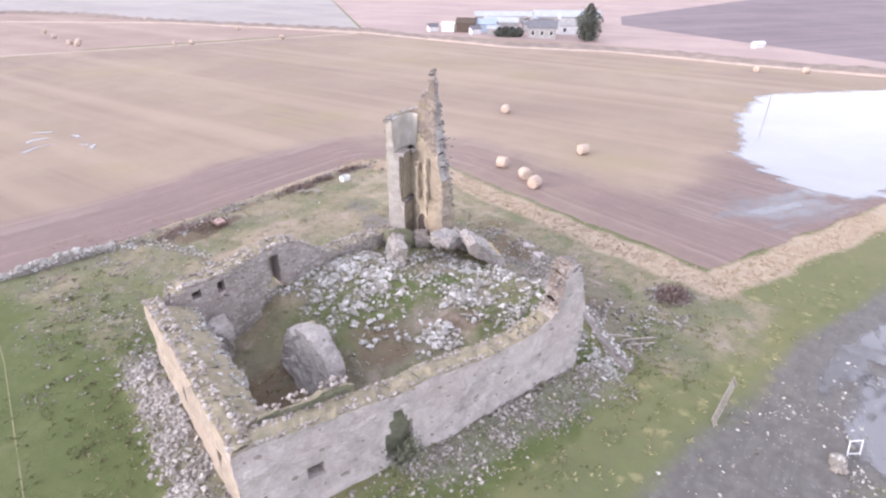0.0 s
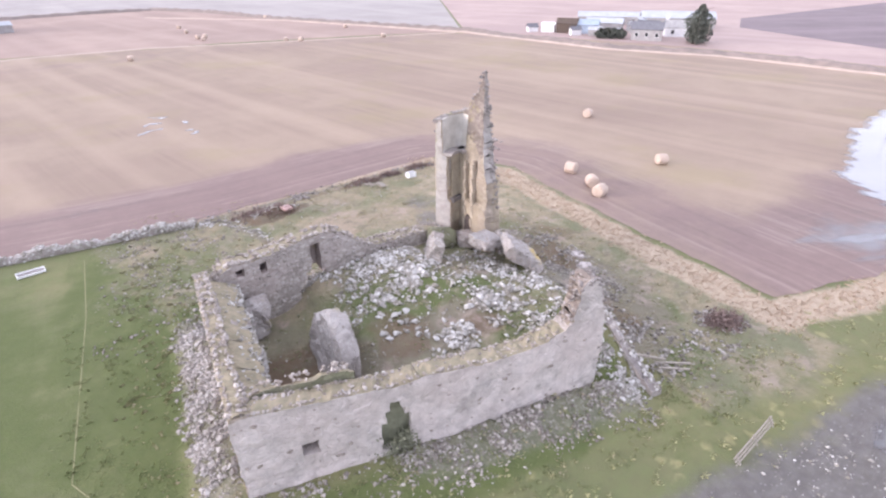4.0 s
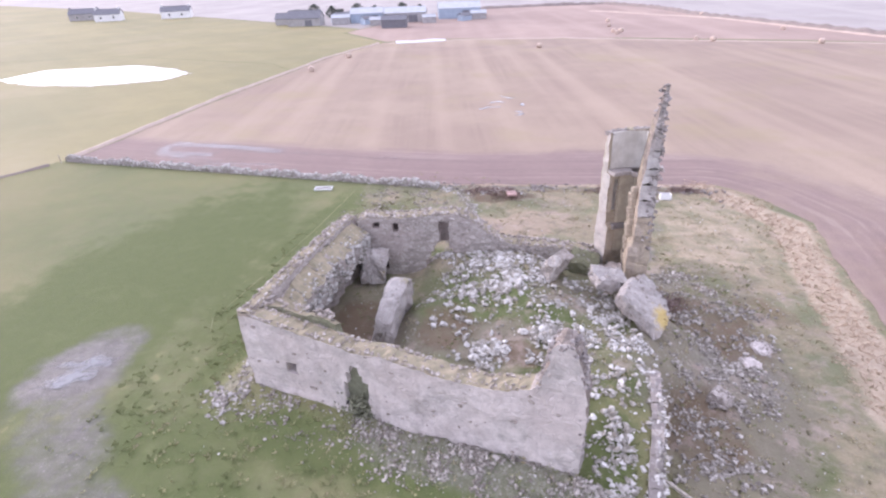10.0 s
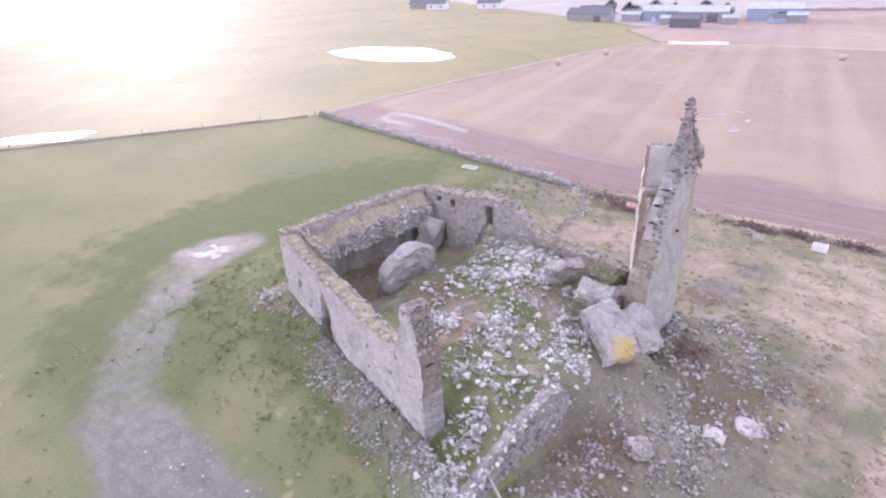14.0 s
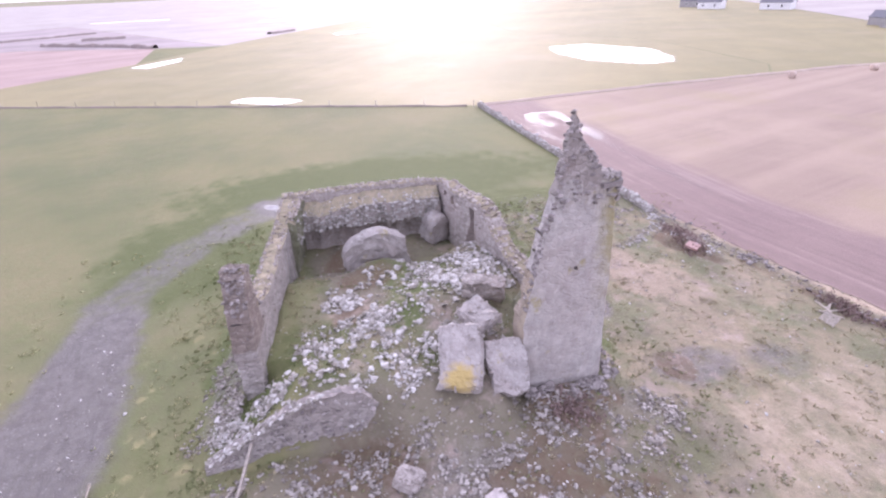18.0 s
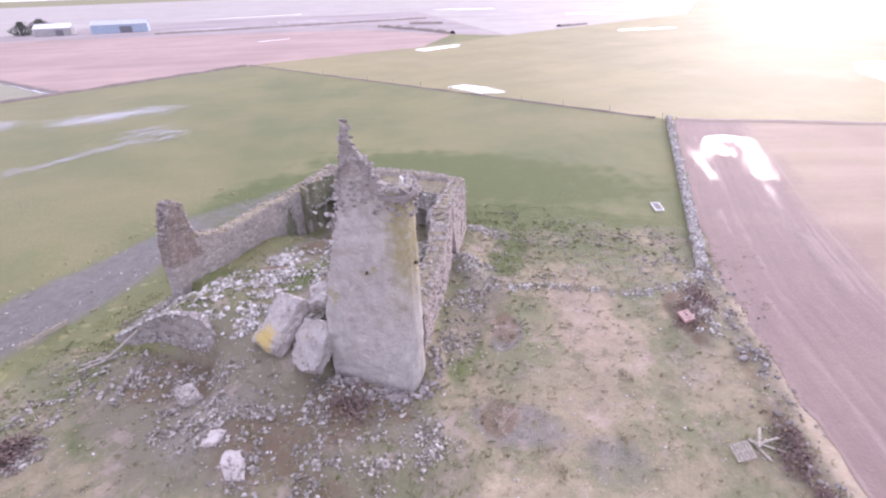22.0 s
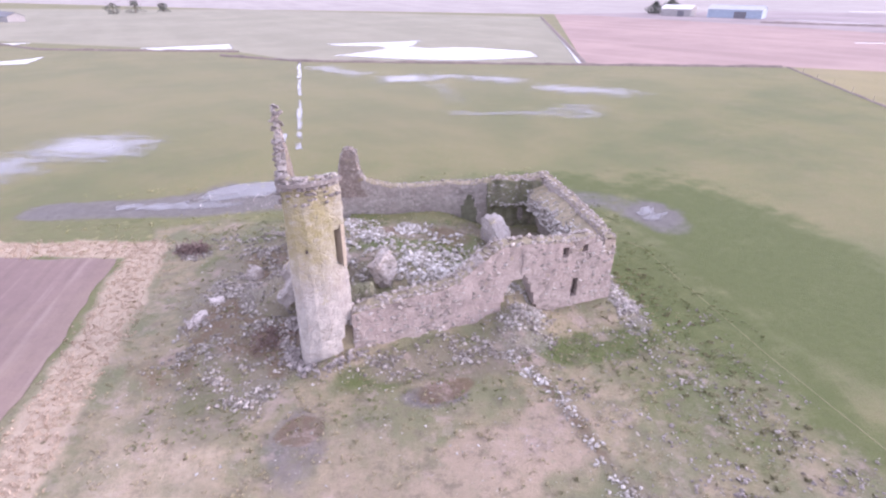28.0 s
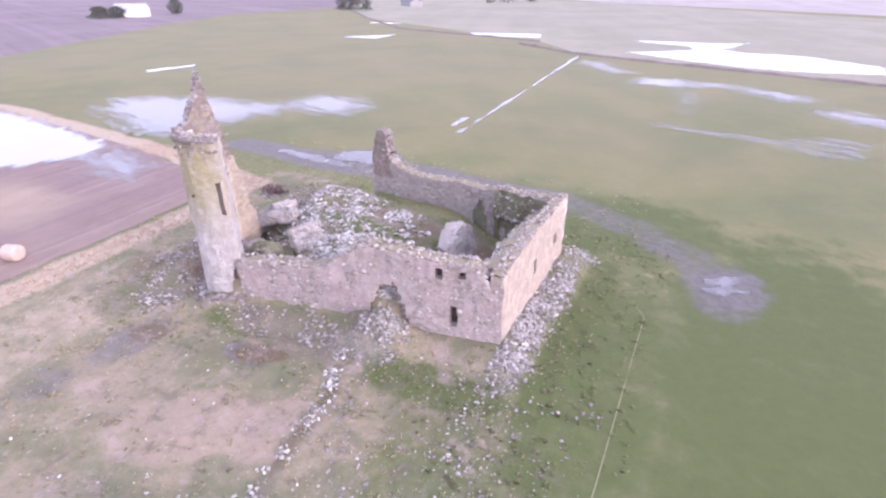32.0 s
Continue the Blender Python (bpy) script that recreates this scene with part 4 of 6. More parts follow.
def stone_mesh(k, material):
    key = (k, material.name)
    if key not in STONE_MESH:
        me = bpy.data.meshes.new("stone")
        me.from_pydata(STONES[k][0].tolist(), [], STONES[k][1])
        me.materials.append(material)
        STONE_MESH[key] = me
    return STONE_MESH[key]


def lay_stones(places, parent, material, single=300, rest="loose_rubble", seed=0):
    """places: x, y, z, size, turn. The first ones are objects of their own, the rest one mesh."""
    rnd = random.Random(seed)
    verts, faces = [], []
    for i, (x, y, z, size, turn) in enumerate(places):
        k = rnd.randrange(len(STONES))
        m = Matrix.LocRotScale((x, y, z), Euler((rnd.uniform(-0.5, 0.5), rnd.uniform(-0.5, 0.5), turn)), (size * rnd.uniform(0.85, 1.2), size * rnd.uniform(0.85, 1.1), size * rnd.uniform(0.8, 1.15)))
        if i < single:
            ob = new("stone", stone_mesh(k, material))
            ob.parent = parent
            ob.matrix_local = m
        else:
            v, f = STONES[k]
            n = len(verts)
            r = np.array(m.to_3x3())
            verts.extend((v @ r.T + np.array((x, y, z))).tolist())
            faces.extend([[q + n for q in t] for t in f])
    if verts:
        tagged(from_arrays(rest, verts, faces, material, parent), kind="stuff")


def spread(n, rng, chance, box_):
    """About n places in a box, where chance(x, y) gives a likelihood of 0..1."""
    xs, ys, got = [], [], 0
    for _ in range(60):
        x, y = rng.uniform(box_[0], box_[2], 2 * n), rng.uniform(box_[1], box_[3], 2 * n)
        ok = rng.random(2 * n) < chance(x, y)
        xs.append(x[ok])
        ys.append(y[ok])
        got += int(ok.sum())
        if got >= n:
            break
    return np.concatenate(xs)[:n], np.concatenate(ys)[:n]


def scatter(n, seed, inside, box_, lo=0.16, hi=0.5, lift=0.25):
    """Loose stones over the ground, many small ones and few large."""
    rng = np.random.default_rng(seed)
    x, y = spread(n, rng, inside, box_)
    s = lo + (hi - lo) * rng.random(len(x)) ** 3.2
    z = height(x, y) + s * lift * rng.uniform(0.1, 1.1, len(x))
    out = np.stack([x, y, z, s, rng.uniform(0, 6.28, len(x))], -1)
    return out[np.argsort(-s)].tolist()


# ---------------------------------------------------------------- ruined walling
def wall_mesh(face, thick, length, top, base, openings=(), cell=0.22, rough=0.05, seed=0, batter=0.0, inset=None, drop=0.0):
    """A solid wall of cells along a line. face(s) gives the outer face's place and the way inwards; top(s), base(s) heights;
    openings (s0, s1, z0, z1, arched) go right through; drop lowers the head towards the inner side."""
    ns = max(2, int(length / cell))
    ds = length / ns
    z0 = min(base(i * ds) for i in range(ns + 1)) - 0.4
    zmax = max(top((i + 0.5) * ds) for i in range(ns))
    nz = int((zmax - z0) / cell) + 1

    def solid(i, k):
        if i < 0 or i >= ns or k < 0 or k >= nz:
            return False
        s, z = (i + 0.5) * ds, z0 + (k + 0.5) * cell
        if z - 0.5 * cell > top(s) - 0.03:
            return False
        for a, b, lo, hi, arch in openings:
            if a < s < b and lo < z < hi:
                if not arch or z < hi - (hi - lo) * arch * abs((s - (a + b) / 2) / ((b - a) / 2)) ** 2:
                    return False
        return True

    verts, index, faces, heads, inner = [], {}, [], [], []

    def vert(i, k, d):
        key = (i, k, d)
        if key not in index:
            s, z = i * ds, z0 + k * cell
            z = min(z, top(min(length, max(0.0, s))) - (drop if d == 1 else 0.0) + 0.10 * noise.noise(Vector((s * 2.1, 7.0 * (d > 0), seed))))
            (fx, fy), (ix, iy) = face(s)
            depth = 0.0 if d == 0 else thick
            depth += batter * max(0.0, z - z0) * (1 if d == 0 else 0)
            if inset and d == 1:
                depth = inset(s, z)
            if d in (2, 3):
                depth = (inset(s, z) if inset else thick) * (d - 1) / 3
                z += 0.05 + 0.09 * noise.noise(Vector((s * 3.3, d * 5.0, seed + 0.5))) - drop * (d - 1) / 3
            p = Vector((fx + ix * depth, fy + iy * depth, z))
            j = noise.noise_vector(p * 2.3 + Vector((seed, 0, 0))) * rough + noise.noise_vector(p * 0.7 + Vector((seed, 5, 0))) * rough * 1.4
            tx, ty = -iy, ix
            jz = noise.noise(p * 3.1 + Vector((9, seed, 2))) * cell * 0.35
            js = noise.noise(p * 2.7 + Vector((3, 8, seed))) * cell * 0.35
            index[key] = len(verts)
            verts.append((p.x + j.x + tx * js, p.y + j.y + ty * js, p.z + jz))
        return index[key]

    for i in range(ns):
        for k in range(nz):
            if not solid(i, k):
                continue
            a, b, c, d = (i, k), (i + 1, k), (i + 1, k + 1), (i, k + 1)
            faces.append([vert(*q, 0) for q in (a, b, c, d)])
            inner.append(len(faces))
            faces.append([vert(*q, 1) for q in (d, c, b, a)])
            for (p, q), (ni, nk) in (((a, b), (i, k - 1)), ((b, c), (i + 1, k)), ((c, d), (i, k + 1)), ((d, a), (i - 1, k))):
                if not solid(ni, nk):
                    if nk == k + 1 and not any(solid(i, m) for m in range(k + 1, nz)):
                        for u, w in ((0, 2), (2, 3), (3, 1)):
                            heads.append(len(faces))
                            faces.append([vert(*q, u), vert(*p, u), vert(*p, w), vert(*q, w)])
                    else:
                        if ni != i and 0 <= ni < ns and z0 + (k + 0.2) * cell > top((ni + 0.5) * ds):
                            heads.append(len(faces))
                        faces.append([vert(*q, 0), vert(*p, 0), vert(*p, 1), vert(*q, 1)])
    return verts, faces, heads, inner


def face_line(ax, ay, bx, by, side=1):
    """The outer face from a to b; inwards is to the left of the way (side 1) or to the right (-1)."""
    q = math.hypot(bx - ax, by - ay)
    ux, uy = (bx - ax) / q, (by - ay) / q
    return q, lambda s: ((ax + ux * s, ay + uy * s), (-uy * side, ux * side))


def curve(points):
    """A height profile from (s, z) points."""
    ss, zs = [p[0] for p in points], [p[1] for p in points]
    return lambda s: float(np.interp(s, ss, zs))


def ground_base(face):
    return lambda s: float(height(*face(s)[0]))


def head_stones(face, thick, length, top, parent, material, n, seed, size=(0.14, 0.32), single=300):
    rnd, out = random.Random(seed), []
    for _ in range(n):
        s, d = rnd.uniform(0.05, length - 0.05), rnd.choice((rnd.uniform(0.02, 0.2), rnd.uniform(thick - 0.22, thick - 0.02), rnd.uniform(0.1, thick - 0.1)))
        (fx, fy), (ix, iy) = face(s)
        q = rnd.uniform(*size)
        out.append((fx + ix * d, fy + iy * d, top(s) + 0.05 + q * rnd.uniform(-0.15, 0.2), q, rnd.uniform(0, 6.28)))
    lay_stones(out, parent, material, single, seed=seed)


def face_stones(face, length, top, base, parent, material, n, seed, depth, size=(0.22, 0.45), where=None, skip=()):
    """Stones that stand a little proud of a wall's face."""
    rnd, out = random.Random(seed), []
    tries = 0
    while len(out) < n and tries < 40 * n:
        tries += 1
        s = rnd.uniform(0.1, length - 0.1)
        z = rnd.uniform(base(s) + 0.1, top(s) - 0.1)
        z = round(z / 0.26) * 0.26 + rnd.uniform(-0.03, 0.03)
        if any(a - 0.1 < s < b + 0.1 and lo - 0.1 < z < hi + 0.1 for a, b, lo, hi, _ in skip):
            continue
        if where and rnd.random() > where(s, z):
            continue
        (fx, fy), (ix, iy) = face(s)
        q = rnd.uniform(*size)
        out.append((fx + ix * depth, fy + iy * depth, z, q, math.atan2(ix, -iy) + rnd.uniform(-0.1, 0.1)))
    return out


def add_wall(name, label, face, thick, length, top, material, openings=(), seed=0, batter=0.0, cell=0.22, inset=None, rough=0.05, turf=True, bare=True, drop=0.0):
    v, f, heads, inner = wall_mesh(face, thick, length, top, ground_base(face), openings, cell, rough, seed, batter, inset, drop)
    ob = from_arrays(name, v, f, material)
    ob.data.materials.append(mat_turf if turf else mat_dark_stone)
    ob.data.materials.append(mat_rubble)
    for k in heads:
        ob.data.polygons[k].material_index = 1
        if ob.data.polygons[k].normal.z < 0.72:
            ob.data.polygons[k].material_index = 2
    for k in inner:
        ob.data.polygons[k].material_index = 2 if bare else 0
    return tagged(ob, label, "ruined wall", kind="structure")


# south wall, with a doorway, a small window and the tall stub at its east end
L, f_s = face_line(2.25, south_y(2.25), 18.88, south_y(18.88), 1)
top_s = curve([(0, 5.05), (0.8, 4.95), (2, 4.85), (4, 4.7), (5.4, 4.6), (6.2, 4.45), (8, 4.6), (9.5, 4.45), (11, 4.35), (12.5, 4.4), (13.4, 4.6), (14.1, 4.8), (14.7, 5.1), (15.0, 5.7), (15.12, 6.7), (15.25, 7.35), (15.7, 7.55), (16.1, 7.5), (16.35, 7.0), (16.55, 6.2), (16.75, 5.0)])
open_s = [(5.7, 7.1, 0.9, 3.6, 0.55), (2.45, 3.05, 2.1, 2.75, 0)]
wall_s = add_wall("wall_south", "pale lime-harled rubble wall with a doorway and a broken head", f_s, 1.0, L, top_s, mat_harl, open_s, 1, bare=False)
wall_s.data.materials.append(mat_core)
wall_s.data.materials.append(mat_spire)
for poly in wall_s.data.polygons:                      # bare stone inside and on the broken stub
    if poly.center.x > 17.0 + 0.2 * math.sin(poly.center.z * 3) and poly.normal.y > -0.55 and poly.center.z > 3.6:
        poly.material_index = 4
    elif poly.normal.y > 0.6 or (poly.center.x > 16.85 and poly.normal.y > -0.55):
        poly.material_index = 3
head_stones(f_s, 1.0, 14.4, top_s, wall_s, mat_cope, 420, 11, (0.08, 0.24))
fs = face_stones(f_s, L, top_s, lambda s: 1.5, wall_s, mat_rubble, 90, 29, 1.0, (0.14, 0.3), skip=open_s)
fs += face_stones(f_s, L, top_s, lambda s: 0.4, wall_s, mat_rubble, 70, 30, 0.03, (0.16, 0.34), skip=open_s)
lay_stones(fs, wall_s, mat_cope, 120, "facing_rubble", 36)
stub = []
stub_rnd = random.Random(37)
for _ in range(210):
    s_ = stub_rnd.uniform(14.6, L - 0.1)
    (fx, fy), (ix, iy) = f_s(s_)
    d_ = stub_rnd.uniform(-0.02, 1.02)
    stub.append((fx + ix * d_, fy + iy * d_, top_s(s_) - stub_rnd.uniform(0.0, 0.3), stub_rnd.uniform(0.14, 0.32), stub_rnd.uniform(0, 6.28)))
for _ in range(90):                                    # broken end of the stub
    d_, z_ = stub_rnd.uniform(0.05, 1.0), stub_rnd.uniform(1.6, 5.6)
    (fx, fy), (ix, iy) = f_s(L)
    stub.append((fx + ix * d_ - stub_rnd.uniform(0.05, 0.16) - 0.09 * max(0.0, z_ - 4.8), fy + iy * d_, z_, stub_rnd.uniform(0.18, 0.36), stub_rnd.uniform(0, 6.28)))
lay_stones(stub, wall_s, mat_dark_stone, 120, "loose_rubble", 38)
(dx_, dy_), (nx_, ny_) = f_s(6.3)
boxpart("door_blocking", (dx_ + nx_ * 0.5, dy_ + ny_ * 0.5, 1.7, 1.8, 0.4, 3.8), mat_ivy, wall_s, "dark overgrown rubble blocking the doorway", turn=-0.11)

# west wall with the haunch of a vault inside
Lw, f_w = face_line(2.2, north_y(2.2) - 0.05, 2.25, south_y(2.25) + 0.02, 1)
top_w = curve([(0, 4.8), (1.0, 5.0), (3, 5.15), (6, 5.2), (9, 5.15), (11, 5.1), (13, 5.05)])
open_w = [(5.2, 5.7, 2.2, 3.1, 0), (9.6, 10.1, 2.4, 3.1, 0)]
wall_w = add_wall("wall_west", "harled west wall with two slit windows, low sun's warmth painted into its cream", f_w, 0.75, Lw, top_w, mat_harl_west, open_w, 3)
fs = face_stones(f_w, Lw, top_w, lambda s: 3.2, wall_w, mat_rubble, 300, 25, 0.75, (0.18, 0.4), skip=open_w)
lay_stones(fs, wall_w, mat_midstone, 100, "facing_rubble", 26)
head_stones(f_w, 0.75, Lw, top_w, wall_w, mat_cope, 300, 12)
Lv, f_v = face_line(2.95, north_y(2.95) - 1.2, 3.0, south_y(3.0) + 1.02, 1)
top_v = curve([(0, 4.75), (1.5, 4.8), (3, 4.85), (5, 4.9), (6.5, 4.8), (7.5, 4.7), (8.4, 4.4), (9.0, 4.5), (11.4, 4.7)])


def springer(s, z):
    """The lip of the lost vault leans over the yard; under it the wall falls back."""
    return (1.15 if z > 2.75 else 0.6 if z > 2.5 else 0.25) + 0.12 * math.sin(2.3 * s) + 0.1 * math.sin(5.1 * s + 1)


haunch = add_wall("wall_west_haunch", "grassed springing of a collapsed stone vault against the wall", f_v, 1.1, Lv, top_v, mat_rubble, (), 4, inset=springer, drop=0.6)
out = []
rnd = random.Random(13)
for _ in range(420):                                   # loose courses along the lip
    s_ = rnd.uniform(0.1, Lv - 0.1)
    (fx, fy), (ix, iy) = f_v(s_)
    z_ = rnd.uniform(2.7, top_v(s_) - 0.58)
    z_ = round(z_ / 0.2) * 0.2 + rnd.uniform(-0.02, 0.02)
    d_ = springer(s_, z_) + rnd.uniform(-0.02, 0.08)
    out.append((fx + ix * d_, fy + iy * d_, z_, rnd.uniform(0.2, 0.4), math.pi / 2 + rnd.uniform(-0.15, 0.15)))
for _ in range(150):
    s_, k_ = rnd.uniform(0.1, Lv - 0.1), rnd.random() ** 0.4
    (fx, fy), (ix, iy) = f_v(s_)
    d_ = springer(s_, 4) * k_
    out.append((fx + ix * d_, fy + iy * d_, top_v(s_) - 0.6 * k_ + 0.05, rnd.uniform(0.1, 0.26), rnd.uniform(0, 6.28)))
lay_stones(out, haunch, mat_stone, 230, "facing_rubble", 28)
# springing of the same vault inside the south wall, ending at the doorway
Lh, f_h = face_line(2.9, south_y(2.9) + 0.98, 7.3, south_y(7.3) + 0.98, 1)
top_h = curve([(0, 5.0), (1.2, 5.15), (2.6, 5.1), (3.6, 5.2), (4.3, 5.1), (4.6, 4.7)])


def springer_south(s, z):
    return (0.42 if z > 2.7 else 0.3 if z > 2.45 else 0.12) + 0.08 * math.sin(2.9 * s) + 0.08 * math.sin(6.1 * s)


haunch_s = add_wall("wall_south_haunch", "mossed dark springing of the vault inside the south wall", f_h, 0.75, Lh, top_h, mat_moss, (), 7, inset=springer_south, drop=0.25, bare=False)
out = []
for _ in range(150):
    s_ = rnd.uniform(0.1, Lh - 0.1)
    (fx, fy), (ix, iy) = f_h(s_)
    z_ = rnd.choice((rnd.uniform(2.7, 3.1), rnd.uniform(2.7, 4.7)))
    d_ = springer_south(s_, z_)
    out.append((fx + ix * d_, fy + iy * d_, z_, rnd.uniform(0.14, 0.3), rnd.uniform(-0.2, 0.2)))
lay_stones(out, haunch_s, mat_stone, 60, "facing_rubble", 39)
head_stones(f_h, 0.6, Lh, top_h, haunch_s, mat_cope, 60, 40, (0.12, 0.28), 30)

# north wall, high at the west end, with windows and a breach, low towards the tower
Ln, f_n = face_line(18.5, north_y(18.5), 2.2, north_y(2.2), 1)


def sn(x):
    return (18.5 - x) * math.hypot(1, 0.15)


top_n = curve([(0, 3.0), (sn(17), 3.2), (sn(15), 3.4), (sn(13.4), 3.5), (sn(12.4), 3.7), (sn(11.6), 4.3), (sn(10.8), 5.0), (sn(9.8), 5.5), (sn(8), 5.45), (sn(6.4), 5.2), (sn(5), 5.1), (sn(3.8), 5.2), (sn(3.2), 4.9), (sn(2.95), 4.1), (sn(2.6), 3.7), (sn(2.2), 4.3)])
open_n = [(sn(4.6), sn(4.15), 4.25, 4.85, 0), (sn(5.95), sn(5.5), 4.05, 4.7, 0), (sn(9.1), sn(8.5), 3.4, 5.0, 0), (sn(5.0), sn(4.65), 1.3, 2.6, 0), (sn(10.0), sn(7.3), 0.4, 3.65, 0.95)]
wall_n = add_wall("wall_north", "mortared rubble north wall with small windows and a ragged breach", f_n, 1.1, Ln, top_n, mat_north, open_n, 5)
head_stones(f_n, 1.1, Ln, top_n, wall_n, mat_cope, 420, 14, (0.18, 0.38), 150)
fs = face_stones(f_n, Ln, top_n, ground_base(f_n), wall_n, mat_rubble, 260, 15, 0.02, (0.22, 0.42), skip=open_n)
fs += face_stones(f_n, Ln, top_n, lambda s: 1.6, wall_n, mat_rubble, 200, 16, 1.08, (0.22, 0.42), skip=open_n)
lay_stones(fs, wall_n, mat_midstone, 150, "facing_rubble", 17)

# small windows get near-black boxes as painted shade; the tall one is walled up
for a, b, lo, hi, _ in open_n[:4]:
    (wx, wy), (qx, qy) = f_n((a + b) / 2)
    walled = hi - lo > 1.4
    boxpart("window_backing", (wx + qx * (0.2 if walled else 0.55), wy + qy * (0.2 if walled else 0.55), (lo + hi) / 2, b - a + 0.3, 0.25, hi - lo + 0.4), mat_north if walled else mat_recess_dark, wall_n, "window recess backing, rubble in the walled one, painted dark in the others", turn=math.atan2(0.17, 1))
# retaining wall at the east side of the debris mound
Lr, f_r = face_line(22.35, 10.8, 22.25, 18.8, 1)
RIM = [(0, 0.4), (1.0, 0.85), (2.0, 1.45), (3.2, 2.2), (4.6, 2.75), (6.2, 2.85), (6.9, 2.7), (7.4, 2.1), (8.0, 1.2)]
wall_r = add_wall("wall_retaining", "low grey retaining wall holding back grassy debris", f_r, 0.7, Lr, curve(RIM), mat_core, (), 6, turf=False, batter=0.12)
head_stones(f_r, 0.5, 5.2, curve(RIM), wall_r, mat_stone, 150, 18, (0.12, 0.3))
lay_stones(face_stones(f_r, Lr, curve([(q, z - 0.1) for q, z in RIM]), lambda s: 0.2, wall_r, mat_rubble, 160, 19, 0.12, (0.14, 0.3)), wall_r, mat_dark_stone, 100, "facing_rubble", 20)

# ---------------------------------------------------------------- the stair tower
tower = thing("ruined_tower", "tall broken stair tower, harled outside and lichened, open to the ruin", "tower")
TOWER = [(21.55, 25.2), (21.5, 26.5), (21.42, 28.0), (21.36, 29.0), (21.2, 29.45), (20.8, 29.62), (20.2, 29.64), (19.6, 29.5), (19.0, 29.2), (18.4, 28.75)]
t_s = [0.0]
for (ax, ay), (bx, by) in zip(TOWER, TOWER[1:]):
    t_s.append(t_s[-1] + math.hypot(bx - ax, by - ay))
T_LEN = t_s[-1]


def f_t(s):
    x, y = float(np.interp(s, t_s, [p[0] for p in TOWER])), float(np.interp(s, t_s, [p[1] for p in TOWER]))
    a, b = max(0, s - 0.25), min(T_LEN, s + 0.25)
    dx = float(np.interp(b, t_s, [p[0] for p in TOWER]) - np.interp(a, t_s, [p[0] for p in TOWER]))
    dy = float(np.interp(b, t_s, [p[1] for p in TOWER]) - np.interp(a, t_s, [p[1] for p in TOWER]))
    q = math.hypot(dx, dy)
    return (x, y), (-dy / q, dx / q)


top_t = curve([(0, 4.6), (0.35, 6.6), (0.8, 8.5), (1.2, 10.2), (1.5, 11.9), (1.72, 13.0), (1.86, 13.75), (2.0, 13.7), (2.15, 12.9), (2.5, 12.3), (2.9, 11.9), (3.4, 11.1), (4.4, 10.9), (T_LEN, 10.7)])
thick_t = lambda s, z: (0.95 if z < 8.4 else 0.95 - 0.12 * (z - 8.4) if s < 3.1 else 0.55 if z < 11.4 else 0.4) + (0.25 if z < 5.2 else 0.0)
open_t = [(T_LEN - 0.62, T_LEN - 0.3, 6.0, 8.1, 0), (T_LEN - 0.75, T_LEN + 0.1, 0.5, 2.55, 0.5)]
v, f, heads, inner = wall_mesh(f_t, 0.9, T_LEN, top_t, lambda s: 0.2, open_t, 0.2, 0.045, 21, 0.012, thick_t)
shell = from_arrays("shell", v, f, mat_tower, tower)
for extra in (mat_core, mat_inner, mat_spire):
    shell.data.materials.append(extra)
inside = set(inner)
for poly in shell.data.polygons:
    c = poly.center
    if poly.index in inside or (c.y < 25.6 and poly.normal.x < 0.6):
        poly.material_index = 3 if c.z > 8.2 + 0.6 * math.sin(c.y * 4) + 0.3 * math.sin(c.z * 3) and c.x > 20.6 else 2
    elif c.z > 10.7 + 0.3 * math.sin(c.x * 5 + c.y * 4):
        poly.material_index = 1
head = []
rnd = random.Random(31)
for _ in range(230):
    s = rnd.uniform(0.1, T_LEN - 0.1)
    (fx, fy), (ix, iy) = f_t(s)
    d = rnd.uniform(0.05, 0.5)
    q = rnd.uniform(0.16, 0.36)
    z = top_t(s) - rnd.uniform(-0.06, 0.25)
    head.append((fx + ix * d, fy + iy * d, z, q, rnd.uniform(0, 6.28)))
lay_stones(head, shell, mat_dark_stone, 230, seed=32)
fs = face_stones(f_t, T_LEN, top_t, lambda s: 9.6, tower, mat_tower, 120, 33, 0.02, (0.2, 0.34), skip=open_t)
fs += [q for q in face_stones(f_t, 1.6, top_t, lambda s: 1.0, tower, mat_tower, 60, 34, 0.45, (0.2, 0.4))]
lay_stones(fs, shell, mat_dark_stone, 180, seed=35)


def arc_band(name, s0, s1, z0, z1, d0, d1, material, label=""):
    """A band that follows the tower's inner side, from depth d0 to d1."""
    bm = bmesh.new()
    n = max(2, int((s1 - s0) / 0.2))
    rows = []
    for i in range(n + 1):
        (fx, fy), (ix, iy) = f_t(s0 + (s1 - s0) * i / n)
        rows.append([bm.verts.new((fx + ix * d, fy + iy * d, z)) for d, z in ((d0, z0), (d1, z0), (d1, z1), (d0, z1))])
    for a, b in zip(rows, rows[1:]):
        for k in range(4):
            bm.faces.new((a[k], a[(k + 1) % 4], b[(k + 1) % 4], b[k]))
    bm.faces.new(rows[0])
    bm.faces.new(rows[-1][::-1])
    bmesh.ops.recalc_face_normals(bm, faces=bm.faces[:])
    return part(name, bm, material, tower, label)


